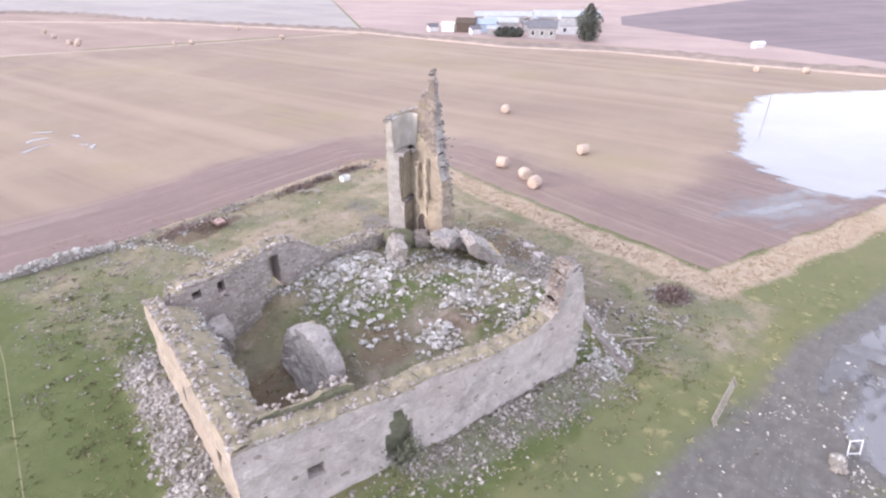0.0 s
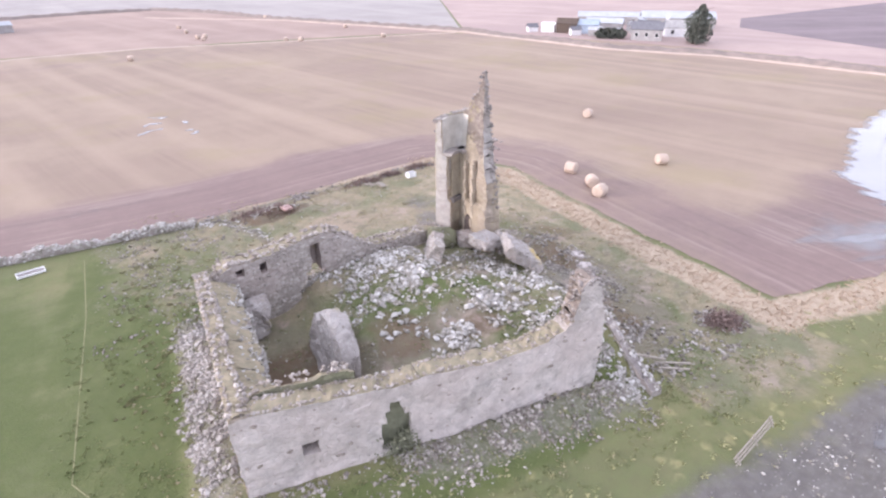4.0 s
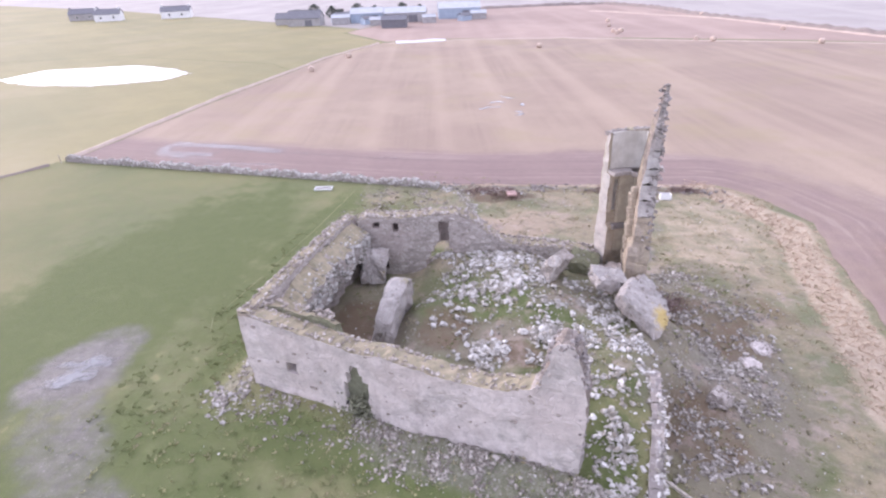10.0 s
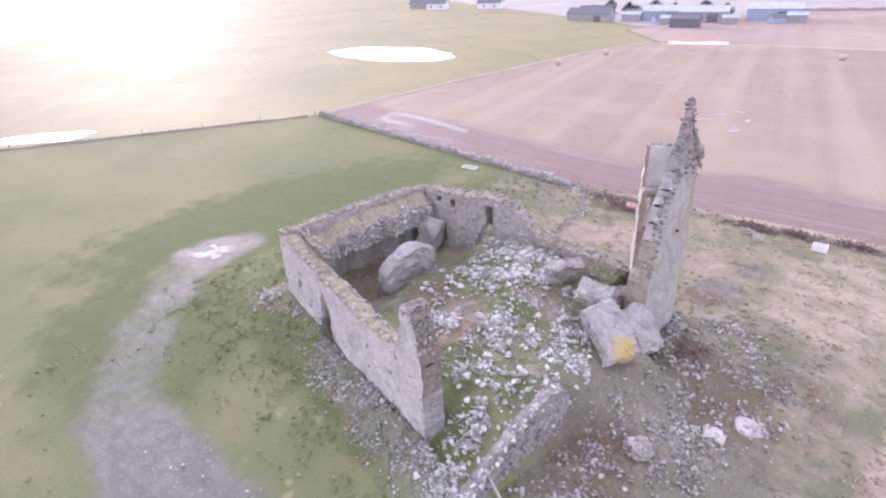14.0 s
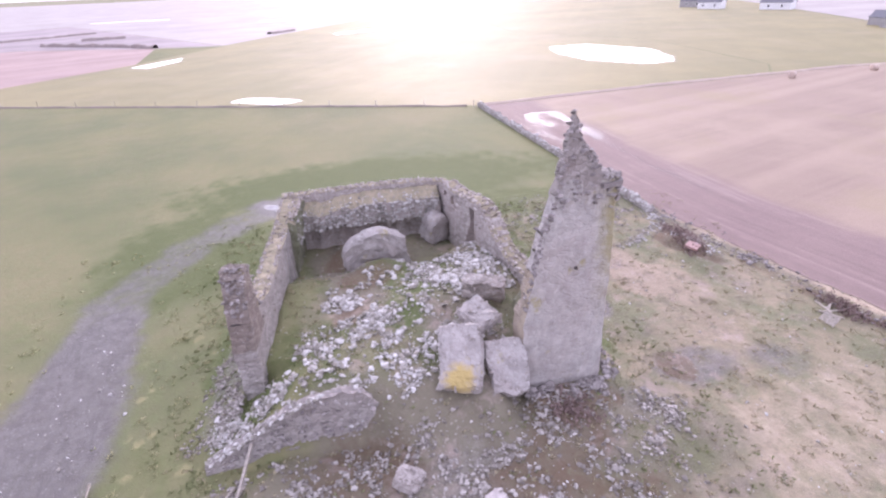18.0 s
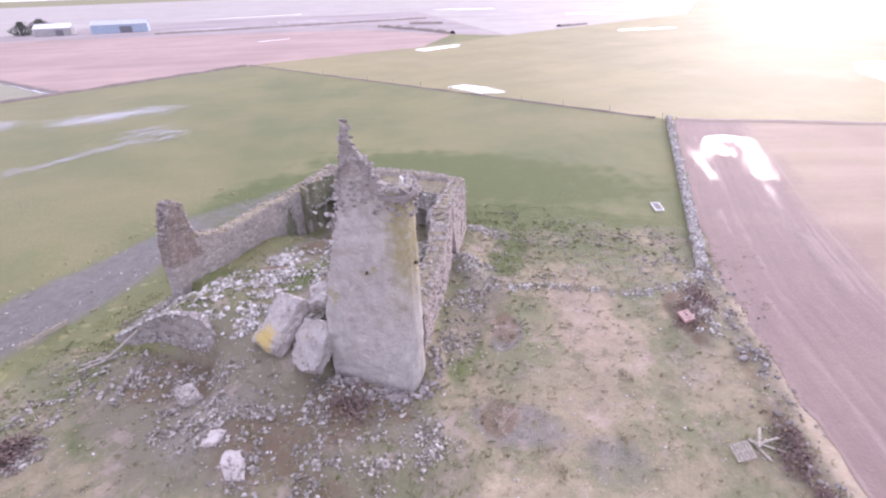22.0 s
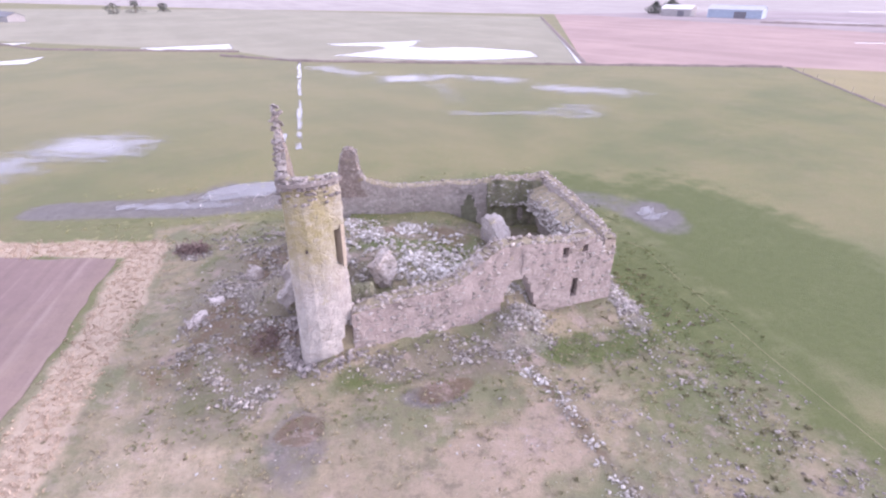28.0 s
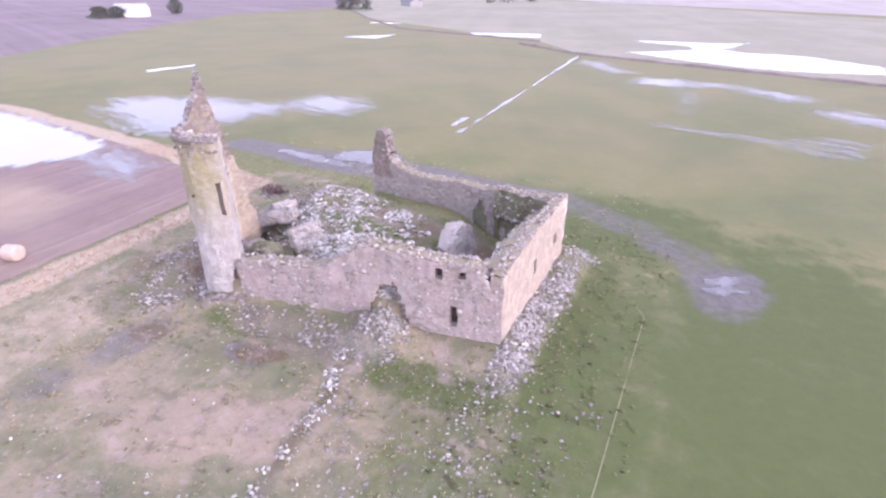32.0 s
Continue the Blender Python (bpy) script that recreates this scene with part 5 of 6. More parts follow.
arc_band("plaster_lining", 3.15, T_LEN - 0.15, 8.55, 10.75, 0.5, 0.62, mat_plaster, "smooth grey plaster of an upper chamber")
arc_band("floor_ledge", 2.9, T_LEN - 0.05, 8.3, 8.52, 0.5, 1.25, mat_dark_stone, "stone ledge of a lost floor")
arc_band("corbel_course", 3.3, T_LEN, 10.5, 10.7, -0.07, 0.3, mat_dark_stone, "projecting eaves course")
arc_band("stair_lining", 2.9, T_LEN - 0.75, 4.9, 8.3, 0.9, 1.05, mat_tanplaster, "curved wall of the lost turnpike stair")
arc_band("lower_lining", 3.4, T_LEN - 0.6, 3.3, 4.9, 1.1, 1.26, mat_tanplaster, "pale plaster of the lower stair")
arc_band("broken_sill", 3.2, T_LEN - 0.3, 4.85, 5.15, 1.0, 1.36, mat_dark_stone, "rough broken sill")
arc_band("window_jamb", T_LEN - 0.28, T_LEN - 0.1, 5.9, 8.2, 0.0, 0.98, mat_dress, "pale dressed window jamb")
arc_band("lower_jamb", T_LEN - 0.5, T_LEN - 0.08, 3.1, 4.6, 0.2, 1.22, mat_dress, "pale dressed stone")
# putlog holes are solid boxes; their depth is only painted near black
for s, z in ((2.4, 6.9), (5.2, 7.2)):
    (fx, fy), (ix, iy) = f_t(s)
    boxpart("putlog_hole", (fx + ix * 0.06, fy + iy * 0.06, z, 0.16, 0.1, 0.13), mat_recess_dark, tower, "putlog hole, a small box painted in its inner dark", turn=math.atan2(iy, ix))
for s, z0, z1 in ((1.7, 2.4, 8.0), (2.6, 2.2, 7.6)):
    (fx, fy), (ix, iy) = f_t(s)
    bm = bmesh.new()
    for k in range(18):
        z = z0 + (z1 - z0) * k / 17
        box(bm, fx + ix * (1.12 + 0.05 * math.sin(k * 2.1)), fy + iy * 1.12, z, 0.34, 0.26 + 0.06 * math.sin(k * 1.3), 0.32, math.atan2(iy, ix), 0.03)
    part("broken_rib", bm, mat_dress, tower, "pale ragged edge of a broken cross wall")
# vault mouths are solid plugs, with the cavity's shade as their colour
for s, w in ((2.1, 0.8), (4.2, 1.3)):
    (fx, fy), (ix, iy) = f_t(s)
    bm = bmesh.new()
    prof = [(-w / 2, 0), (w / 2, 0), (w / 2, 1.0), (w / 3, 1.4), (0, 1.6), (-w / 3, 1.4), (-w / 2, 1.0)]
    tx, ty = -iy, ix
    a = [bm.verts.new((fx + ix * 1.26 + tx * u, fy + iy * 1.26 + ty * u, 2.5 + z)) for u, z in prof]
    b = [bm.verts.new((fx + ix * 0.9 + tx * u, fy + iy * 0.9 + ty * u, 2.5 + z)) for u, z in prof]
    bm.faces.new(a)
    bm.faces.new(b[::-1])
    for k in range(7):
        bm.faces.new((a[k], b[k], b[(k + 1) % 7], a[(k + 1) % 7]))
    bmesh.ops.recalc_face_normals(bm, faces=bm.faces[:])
    part("vault_mouth", bm, mat_recess_dark, tower, "mouth of a broken vault, a plug painted in its inner dark")


# ---------------------------------------------------------------- fallen masonry
def block(cx, cy, cz, sx, sy, sz, turn, tilt, seed, material, label, cut=9, taper=0.0, dome=0.0):
    """A fallen lump of walling with flat old faces and broken edges."""
    bm = bmesh.new()
    bmesh.ops.create_cube(bm, size=1)
    bmesh.ops.subdivide_edges(bm, edges=bm.edges[:], cuts=cut, use_grid_fill=True)
    for v in bm.verts:
        p = v.co.copy()
        r = p.length
        v.co = p * (1 - 0.34 * max(0, r - 0.56))
        q = Vector((v.co.x * sx * (1 - taper * (v.co.z + 0.5)), v.co.y * sy, v.co.z * sz))
        q.z -= dome * sz * (v.co.z + 0.5) * (2 * v.co.y) ** 2
        j = noise.noise_vector(q * 0.9 + Vector((seed * 3.1, 0, 0))) * 0.22 + noise.noise_vector(q * 2.6 + Vector((seed, 2, 0))) * 0.13 + noise.noise_vector(q * 6.5 + Vector((2, seed, 0))) * 0.07
        v.co = q + j
    ob = part("masonry_block", bm, material)
    ob.matrix_world = pose(cx, cy, cz, tilt[0], tilt[1], turn)
    rnd = random.Random(seed)
    out = []
    for _ in range(90):
        q = [rnd.uniform(-.5, .5) for _ in range(3)]
        k = rnd.choice((0, 1, 2, 2))
        q[k] = rnd.choice((-.5, .5)) * 0.97
        r = Vector(q).length
        q = [c * (1 - 0.3 * max(0, r - 0.56)) for c in q]
        out.append((q[0] * sx * (1 - taper * (q[2] + 0.5)), q[1] * sy, q[2] * sz - dome * sz * (q[2] + 0.5) * (2 * q[1]) ** 2, rnd.uniform(0.1, 0.26), rnd.uniform(0, 6.28)))
    lay_stones(out, ob, mat_midstone, 50, seed=seed)
    return tagged(ob, label, "masonry block", "fallen masonry blocks")


def m_lichen_block():
    """Harled walling with a round crust of yellow lichen at one end."""
    mat = mat_block.copy()
    mat.name = "harl_with_yellow_lichen"
    nt = mat.node_tree
    bsdf = nt.nodes["Principled BSDF"]
    old = bsdf.inputs["Base Color"].links[0].from_socket
    co = nt.nodes.new("ShaderNodeTexCoord").outputs["Object"]
    far = nt.nodes.new("ShaderNodeVectorMath")
    far.operation = 'DISTANCE'
    far.inputs[1].default_value = (1.05, 0.0, 0.45)
    nt.links.new(co, far.inputs[0])
    spots = nt.nodes.new("ShaderNodeTexNoise")
    spots.inputs["Scale"].default_value, spots.inputs["Detail"].default_value = 3.0, 6
    nt.links.new(co, spots.inputs["Vector"])
    add = nt.nodes.new("ShaderNodeMath")
    add.operation = 'MULTIPLY_ADD'
    add.inputs[1].default_value = 0.9
    nt.links.new(spots.outputs["Fac"], add.inputs[0])
    nt.links.new(far.outputs["Value"], add.inputs[2])
    ramp = nt.nodes.new("ShaderNodeMapRange")
    for k, x in zip(("From Min", "From Max", "To Min", "To Max"), (0.85, 1.3, 0.9, 0.0)):
        ramp.inputs[k].default_value = x
    nt.links.new(add.outputs[0], ramp.inputs["Value"])
    mx = nt.nodes.new("ShaderNodeMix")
    mx.data_type = 'RGBA'
    nt.links.new(ramp.outputs[0], mx.inputs[0])
    nt.links.new(old, mx.inputs[6])
    mx.inputs[7].default_value = (0.47, 0.36, 0.13, 1)
    nt.links.new(mx.outputs[2], bsdf.inputs["Base Color"])
    return mat


block(4.6, 24.7, 2.2, 1.7, 1.5, 2.3, 25, (0, 8), 41, mat_block, "upright lump of fallen walling in the yard", dome=0.25)
block(7.95, 19.9, 2.45, 1.4, 4.3, 3.3, 4, (4, 9), 42, mat_block, "long round-topped slab of fallen vaulting in the yard", 13, 0.25, 0.36)
block(16.3, 24.9, 3.3, 0.8, 2.2, 1.9, -24, (0, 26), 43, mat_rubble, "tilted slab of walling on the rubble")
block(18.0, 27.0, 3.0, 1.6, 1.5, 1.1, -10, (8, 12), 44, mat_moss, "mossed hump of walling by the tower", dome=0.4)
block(19.4, 23.7, 3.85, 1.9, 1.5, 0.65, 25, (8, 10), 45, mat_block, "broken slab of walling beneath the tower")
block(21.35, 22.25, 3.05, 3.0, 2.0, 0.95, -16, (4, 40), 46, m_lichen_block(), "big tilted slab with a patch of yellow lichen")
block(21.75, 24.35, 2.4, 2.6, 1.8, 0.9, -4, (4, 48), 47, mat_block, "fallen block against the tower foot")
block(19.6, 26.6, 2.6, 1.6, 1.0, 0.8, 60, (0, 8), 48, mat_rubble, "flat lump of walling below the tower")
block(27.9, 23.9, 0.35, 1.3, 0.9, 0.35, 35, (4, 6), 49, mat_harl, "pale flat slab lying in the grass")
block(27.0, 22.2, 0.4, 0.9, 0.7, 0.4, 10, (10, 6), 50, mat_harl, "small pale slab lying in the grass")
block(25.2, 19.0, 0.6, 1.0, 0.9, 0.6, 60, (0, 12), 51, mat_rubble, "dark half-buried lump of walling")


# ---------------------------------------------------------------- rubble
def zone(*blobs):
    def chance(x, y):
        return np.max([k * blob(x, y, cx, cy, rx, ry) for cx, cy, rx, ry, k in blobs], axis=0)
    return chance


def rubble(name, label, n, seed, chance, box_, material, lo=0.16, hi=0.5, single=300):
    ob = thing(name, label, "rubble", "heaps of rubble")
    patchy = lambda x, y: chance(x, y) * (0.06 + 0.94 * step(wob(x, y, 1.3, seed) + 0.8 * wob(x, y, 0.45, seed + 2), -0.3, 0.9))
    lay_stones(scatter(n, seed, patchy, box_, lo, hi), ob, material, single, seed=seed)
    return ob


mat_rubblestone = m_stone("earthy_fieldstone", (0.46, 0.43, 0.40), (0.17, 0.15, 0.13), (0.53, 0.50, 0.47))
mat_screestone = m_stone("grey_scree_stone", (0.50, 0.475, 0.455), (0.22, 0.20, 0.185), (0.58, 0.555, 0.535))
rubble("rubble_heap", "bright pale rubble poured across the inside of the ruin", 5000, 51, zone((12.9, 24.4, 2.8, 3.0, 1.0), (11.6, 26, 2.5, 1.3, 0.7), (16.2, 19.2, 0.8, 0.8, 1.0), (14.0, 17.2, 0.8, 1.1, 1.0), (12, 20.5, 5, 4, 0.08), (18.2, 22.4, 2.4, 2.6, 0.22), (18.2, 19.0, 1.6, 1.6, 0.3)), (9, 14.6, 21, 27.4), mat_stone, 0.09, 0.5)
rubble("rubble_heap", "loose stones over the grassy debris of the mound", 2300, 52, zone((20.5, 15.8, 1.5, 3.0, 0.8), (20.8, 12.8, 1.3, 1.8, 1.0), (20.3, 20.2, 2, 2, 0.6), (17.5, 16.5, 1.5, 2, 0.6)), (15.5, 10.5, 23, 22.5), mat_stone, 0.07, 0.42)
rubble("rubble_heap", "grey scree of fallen stones along the west wall", 2000, 53, zone((1.4, 20, 1.2, 9, 1.0), (1.6, 13.5, 1.6, 1.6, 0.9), (1.3, 27.4, 1.2, 1.8, 0.6)), (-0.8, 11.5, 2.3, 30.5), mat_screestone, 0.07, 0.36)
rubble("rubble_heap", "stones fallen along the foot of the south wall", 3400, 54, lambda x, y: (1 - step(south_y(x) - y, 0.9, 2.9)) * step(south_y(x) - y, -0.1, 0.15) * (0.25 + 0.75 * step(x, 6, 12)), (2, 9.4, 21, 14.2), mat_rubblestone, 0.06, 0.27)
rubble("rubble_heap", "bright stones spilling from the breach of the north wall", 1500, 55, zone((8.9, 28.9, 1.9, 1.7, 1.0), (10.6, 29.4, 1.8, 1.2, 0.6), (13.8, 29.6, 2.8, 1.1, 0.6), (16.4, 30.2, 2.2, 1.0, 0.5)), (6.5, 27.4, 19.5, 32.4), mat_rubblestone, 0.07, 0.34)
rubble("rubble_heap", "spread of grey stones and earth east of the tower", 5200, 56, zone((25.6, 20.5, 2.4, 2.6, 0.8), (25.3, 25.5, 3, 3.6, 0.45), (23.5, 31.0, 2.2, 1.2, 0.7), (27.4, 23.8, 1.3, 1.3, 0.8), (22.6, 27.6, 1.0, 2.6, 0.6), (20.4, 30.4, 1.8, 0.7, 0.6), (24.2, 17, 2.0, 3, 0.5), (26, 28.5, 3, 2.5, 0.3), (24.8, 13.5, 1.8, 3, 0.6), (28.6, 12.6, 1.5, 1.5, 0.5), (30.6, 13.6, 1.6, 1.3, 0.8)), (22.2, 9.5, 32.5, 33), mat_rubblestone, 0.06, 0.34)
rubble("stone_row", "line of half-buried stones across the rough grass", 572, 57, lambda x, y: (np.exp(-(line_dist(x, y, [(10.0, 30.2), (8.4, 34), (8.0, 39.5), (5.2, 43)]) / 0.35) ** 2)), (4, 30, 11, 43.5), mat_stone, 0.08, 0.34)
rubble("stone_row", "stones strewn on the rough grass by the field wall", 704, 58, lambda x, y: 0.25 + 0.5 * blob(x, y, 2, 41, 5, 2), (-4, 27, 8, 43.4), mat_dark_stone, 0.1, 0.3)
rubble("stone_row", "stones strewn along the enclosure bank", 460, 59, lambda x, y: (np.exp(-(line_dist(x, y, [(3, 44.3), (12, 45.8), (28.6, 48.4), (29.2, 46)]) / 0.7) ** 2)), (2, 43, 31, 50), mat_dark_stone, 0.14, 0.45)


rubble("stone_row", "stones and clods along the old bank west of the enclosure", 420, 60, lambda x, y: (np.exp(-(line_dist(x, y, [(2.0, 29.5), (0.2, 35), (-2.4, 42)]) / 1.1) ** 2)), (-5, 28, 4, 43), mat_rubblestone, 0.06, 0.26)


rubble("stone_row", "small pale stones strewn over the rough grass", 1500, 64, lambda x, y: 0.4 + 0 * x, (-1, 10, 31, 46), mat_stone, 0.05, 0.2)
rubble("stone_row", "pale stones trodden into the muddy track", 420, 65, zone((25, 4.2, 3.2, 1.2, 1.0), (28.5, 2.2, 4, 1.6, 0.5), (24.2, 1.0, 2, 1.2, 0.8), (15, 4, 8, 2, 0.15)), (8, -2, 38, 6.4), mat_stone, 0.06, 0.26)
rubble("rubble_heap", "earthy heap of pale stones on the enclosure bank", 700, 66, zone((10.8, 43.6, 1.2, 0.8, 1.0), (8.2, 43.4, 2.2, 0.9, 0.5), (4.2, 43.4, 1.5, 0.7, 0.5)), (2, 41.5, 13.5, 45), mat_stone, 0.07, 0.34)
rubble("rubble_heap", "dense grey scree piled against the west wall", 2000, 68, lambda x, y: 1.5 * np.exp(-((x - 1.35) / 0.75) ** 4) * (1 - step(y, 27, 29.5)) * step(y, 15, 19), (0.2, 14, 2.15, 30), mat_screestone, 0.1, 0.4, 60)
rubble("rubble_heap", "stones choking the breach of the north wall", 650, 69, zone((8.7, 28.1, 1.3, 1.0, 1.0), (8.7, 27.2, 1.0, 0.8, 0.8)), (6.8, 26.4, 10.8, 29.8), mat_stone, 0.1, 0.36, 60)
rubble("rubble_heap", "dark stones and clods heaped along the tower foot", 520, 67, lambda x, y: np.exp(-((line_dist(x, y, [(22.0, 24.6), (21.95, 28.6), (21.4, 30.0), (19.8, 30.1), (18.4, 29.4)])) / 0.4) ** 2), (17.5, 24, 23.2, 31), mat_dark_stone, 0.12, 0.5)



# ---------------------------------------------------------------- field wall
def field_wall():
    Lf, ff = face_line(-44, 42.6, 3.0, 43.7, 1)
    top = lambda s: 0.5 + 0.14 * math.sin(s * 0.9) + 0.10 * math.sin(s * 2.3) + 0.08 * math.sin(s * 5.1)
    v, f, heads, inner = wall_mesh(ff, 0.6, Lf, top, lambda s: 0.0, (), 0.3, 0.05, 61)
    ob = tagged(from_arrays("dry_stone_wall", v, f, mat_dark_stone), "low dry-stone field wall of grey rounded stones", "field wall")
    rnd, out = random.Random(62), []
    for i in range(2300):
        s = Lf - 47 * rnd.random() ** 1.3
        side = rnd.choice((0, 1, 2, 2))
        (fx, fy), (ix, iy) = ff(s)
        d = (0.0, 0.6, rnd.uniform(0.05, 0.55))[side]
        z = top(s) + rnd.uniform(-0.05, 0.1) if side == 2 else rnd.uniform(0.05, top(s))
        out.append((fx + ix * d, fy + iy * d, z, rnd.uniform(0.2, 0.42), rnd.uniform(0, 6.28)))
    lay_stones(out, ob, mat_stone, 300, seed=63)
    return ob


field_wall()


# ---------------------------------------------------------------- brambles, tufts
def bush(cx, cy, rx, ry, h, n, seed, label, material=mat_twig):
    ob = thing("bramble_bush", label, "bush", "brambles")
    rnd = random.Random(seed)
    stems, sf, leaves, lf = [], [], [], []
    for _ in range(n):
        a, r = rnd.uniform(0, 6.28), rnd.random() ** 0.6
        x, y = cx + rx * r * math.cos(a), cy + ry * r * math.sin(a)
        z = float(height(x, y)) - 0.05
        hh = h * (1 - 0.7 * r * r) * rnd.uniform(0.5, 1.15)
        lx, ly = rnd.gauss(0, 0.35), rnd.gauss(0, 0.35)
        p = [Vector((x + lx * t * t, y + ly * t * t, z + hh * (t - 0.35 * t * t) / 0.65)) for t in (0, 0.35, 0.7, 1.0)]
        w = 0.02
        b = len(stems)
        for k, q in enumerate(p):
            ww = w * (1 - 0.2 * k)
            stems += [(q.x - ww, q.y, q.z), (q.x + ww, q.y, q.z), (q.x, q.y + ww * 1.7, q.z)]
        for k in range(3):
            for i in range(3):
                sf.append((b + 3 * k + i, b + 3 * k + (i + 1) % 3, b + 3 * k + 3 + (i + 1) % 3, b + 3 * k + 3 + i))
        for q in p[1:]:
            for _ in range(3):
                c = q + Vector((rnd.gauss(0, 0.12), rnd.gauss(0, 0.12), rnd.gauss(0, 0.1)))
                u = Vector((rnd.gauss(0, 1), rnd.gauss(0, 1), rnd.gauss(0, 1))).normalized() * rnd.uniform(0.05, 0.13)
                w2 = u.cross(Vector((rnd.gauss(0, 1), rnd.gauss(0, 1), rnd.gauss(0, 1)))).normalized() * 0.05
                b2 = len(leaves)
                leaves += [(c - u)[:], (c + w2)[:], (c + u)[:], (c - w2)[:]]
                lf.append((b2, b2 + 1, b2 + 2, b2 + 3))
    tagged(from_arrays("stem_tangle", stems, sf, material, ob), kind="stuff")
    tagged(from_arrays("leafage", leaves, lf, material, ob), kind="stuff")
    return ob


for k, (cx, cy, rx, ry, h) in enumerate([(7.6, 43.6, 1.9, 0.8, 0.4), (10.2, 42.6, 1.6, 0.7, 0.3), (19.4, 46.4, 1.8, 0.7, 0.5), (22.4, 47.2, 1.2, 0.6, 0.45), (26.0, 47.9, 1.3, 0.5, 0.4)]):
    bush(cx, cy, rx, ry, h, 70, 70 + k, "dark leafless bramble thicket on the bank")
bush(30.6, 13.4, 1.2, 0.9, 0.7, 130, 80, "rusty bramble clump by the enclosure corner")
bush(8.75, south_y(8.75) - 0.02, 0.55, 0.14, 1.6, 55, 81, "dull ivy hanging about the south doorway", mat_ivy)
bush(23.2, 27.2, 1.1, 1.4, 0.35, 55, 82, "dead bracken at the tower foot")


def tufts(name, label, n, seed, chance, box_, material, lo, hi, blades=7):
    rng = np.random.default_rng(seed)
    x, y = spread(n, rng, chance, box_)
    m = len(x)
    z, s = np.repeat(height(x, y), blades), np.repeat(rng.uniform(lo, hi, m), blades)
    x, y = np.repeat(x, blades), np.repeat(y, blades)
    k = m * blades
    a, q = rng.uniform(0, 6.28, k), s * rng.uniform(0.6, 1.1, k)
    off, lean = 0.3 * s * rng.random(k), q * rng.uniform(0.7, 1.3, k)
    ca, sa = np.cos(a), np.sin(a)
    bx, by, wx, wy = x + off * ca, y + off * sa, -sa * 0.12 * s, ca * 0.12 * s
    verts = np.stack([np.stack([bx - wx, by - wy, z - 0.03], -1), np.stack([bx + wx, by + wy, z - 0.03], -1),
                      np.stack([bx + lean * ca * 0.5 + wx * 0.7, by + lean * sa * 0.5 + wy * 0.7, z + q * 0.5], -1), np.stack([bx + lean * ca, by + lean * sa, z + q * 0.45], -1)], 1).reshape(-1, 3)
    b = 4 * np.arange(k)
    faces = np.stack([np.stack([b, b + 1, b + 2], -1), np.stack([b, b + 2, b + 3], -1)], 1).reshape(-1, 3)
    return tagged(from_arrays(name, verts.tolist(), faces.tolist(), material), label, "grass", kind="stuff")


def m_grass(name, a, b, c):
    n = Nodes(name, 0.8, 0.2)
    return n.done(n.mix(n.island(), n.mix(n.noise(0.6, 4), a, b), c))


mat_tan = m_grass("dead_grass", (0.42, 0.36, 0.26), (0.38, 0.33, 0.22), (0.30, 0.28, 0.17))
mat_green = m_grass("winter_grass", (0.20, 0.225, 0.11), (0.25, 0.26, 0.13), (0.17, 0.19, 0.09))
mat_strawy = m_grass("bleached_grass", (0.56, 0.45, 0.36), (0.50, 0.40, 0.31), (0.44, 0.35, 0.27))
mat_lime = m_grass("yellowed_tussock", (0.44, 0.41, 0.24), (0.38, 0.36, 0.21), (0.30, 0.31, 0.16))


def clumped(x, y, seed, s=1.4):
    """Tussocks gather in drifts."""
    return step(wob(x, y, s, seed) + 0.6 * wob(x, y, 0.4 * s, seed + 5), -0.3, 0.8)


yard = lambda x, y: (x > 3) & (x < 9) & (y > 15) & (y < 26)
tufts("rough_grass", "tan tussocks of rough winter grass", 3600, 91, lambda x, y: np.where(yard(x, y), 0.0, 0.1 + 0.9 * clumped(x, y, 1)), (-2, 9, 33, 48), mat_tan, 0.07, 0.17)
tufts("green_grass", "green tussocks round the ruin", 2600, 92, lambda x, y: np.where((x < 2) | (y < 13.5) | (y > 28), 1.0, 0.4) * (0.08 + 0.92 * clumped(x, y, 3)), (-5.5, 8, 29, 34), mat_green, 0.07, 0.17)
tufts("bleached_grass", "bleached tall grass along the field edge", 3000, 93, lambda x, y: np.exp(-(line_dist(x, y, [(27, 50), (33.2, 42), (33.4, 27), (34.0, 12.2), (56, 8.6)]) / 1.4) ** 4), (26, 7, 57, 51), mat_strawy, 0.08, 0.17)
tufts("yellow_tussocks", "yellowed tussocks dotted over the green grass", 700, 94, lambda x, y: clumped(x, y, 8, 0.9) ** 2 * (1 - np.exp(-(line_dist(x, y, [(4, 2.6), (12, 3.2), (26, 2.6), (46, 2.4)]) / 3.4) ** 6)), (-2, -2, 44, 12.5), mat_lime, 0.07, 0.2)


mat_rush = m_grass("dull_rushes", (0.17, 0.165, 0.09), (0.15, 0.15, 0.085), (0.20, 0.185, 0.11))
tufts("rush_tussocks", "dull low rush tussocks dotted over the grass", 130, 95, lambda x, y: 0.3 + 0.7 * clumped(x, y, 11, 1.0), (-3.0, 22, 3.2, 43), mat_rush, 0.09, 0.2, 18)
tufts("rush_tussocks", "dull low rush tussocks dotted over the grass", 30, 96, lambda x, y: clumped(x, y, 12, 1.2), (4, 30, 33, 47), mat_rush, 0.08, 0.16, 14)


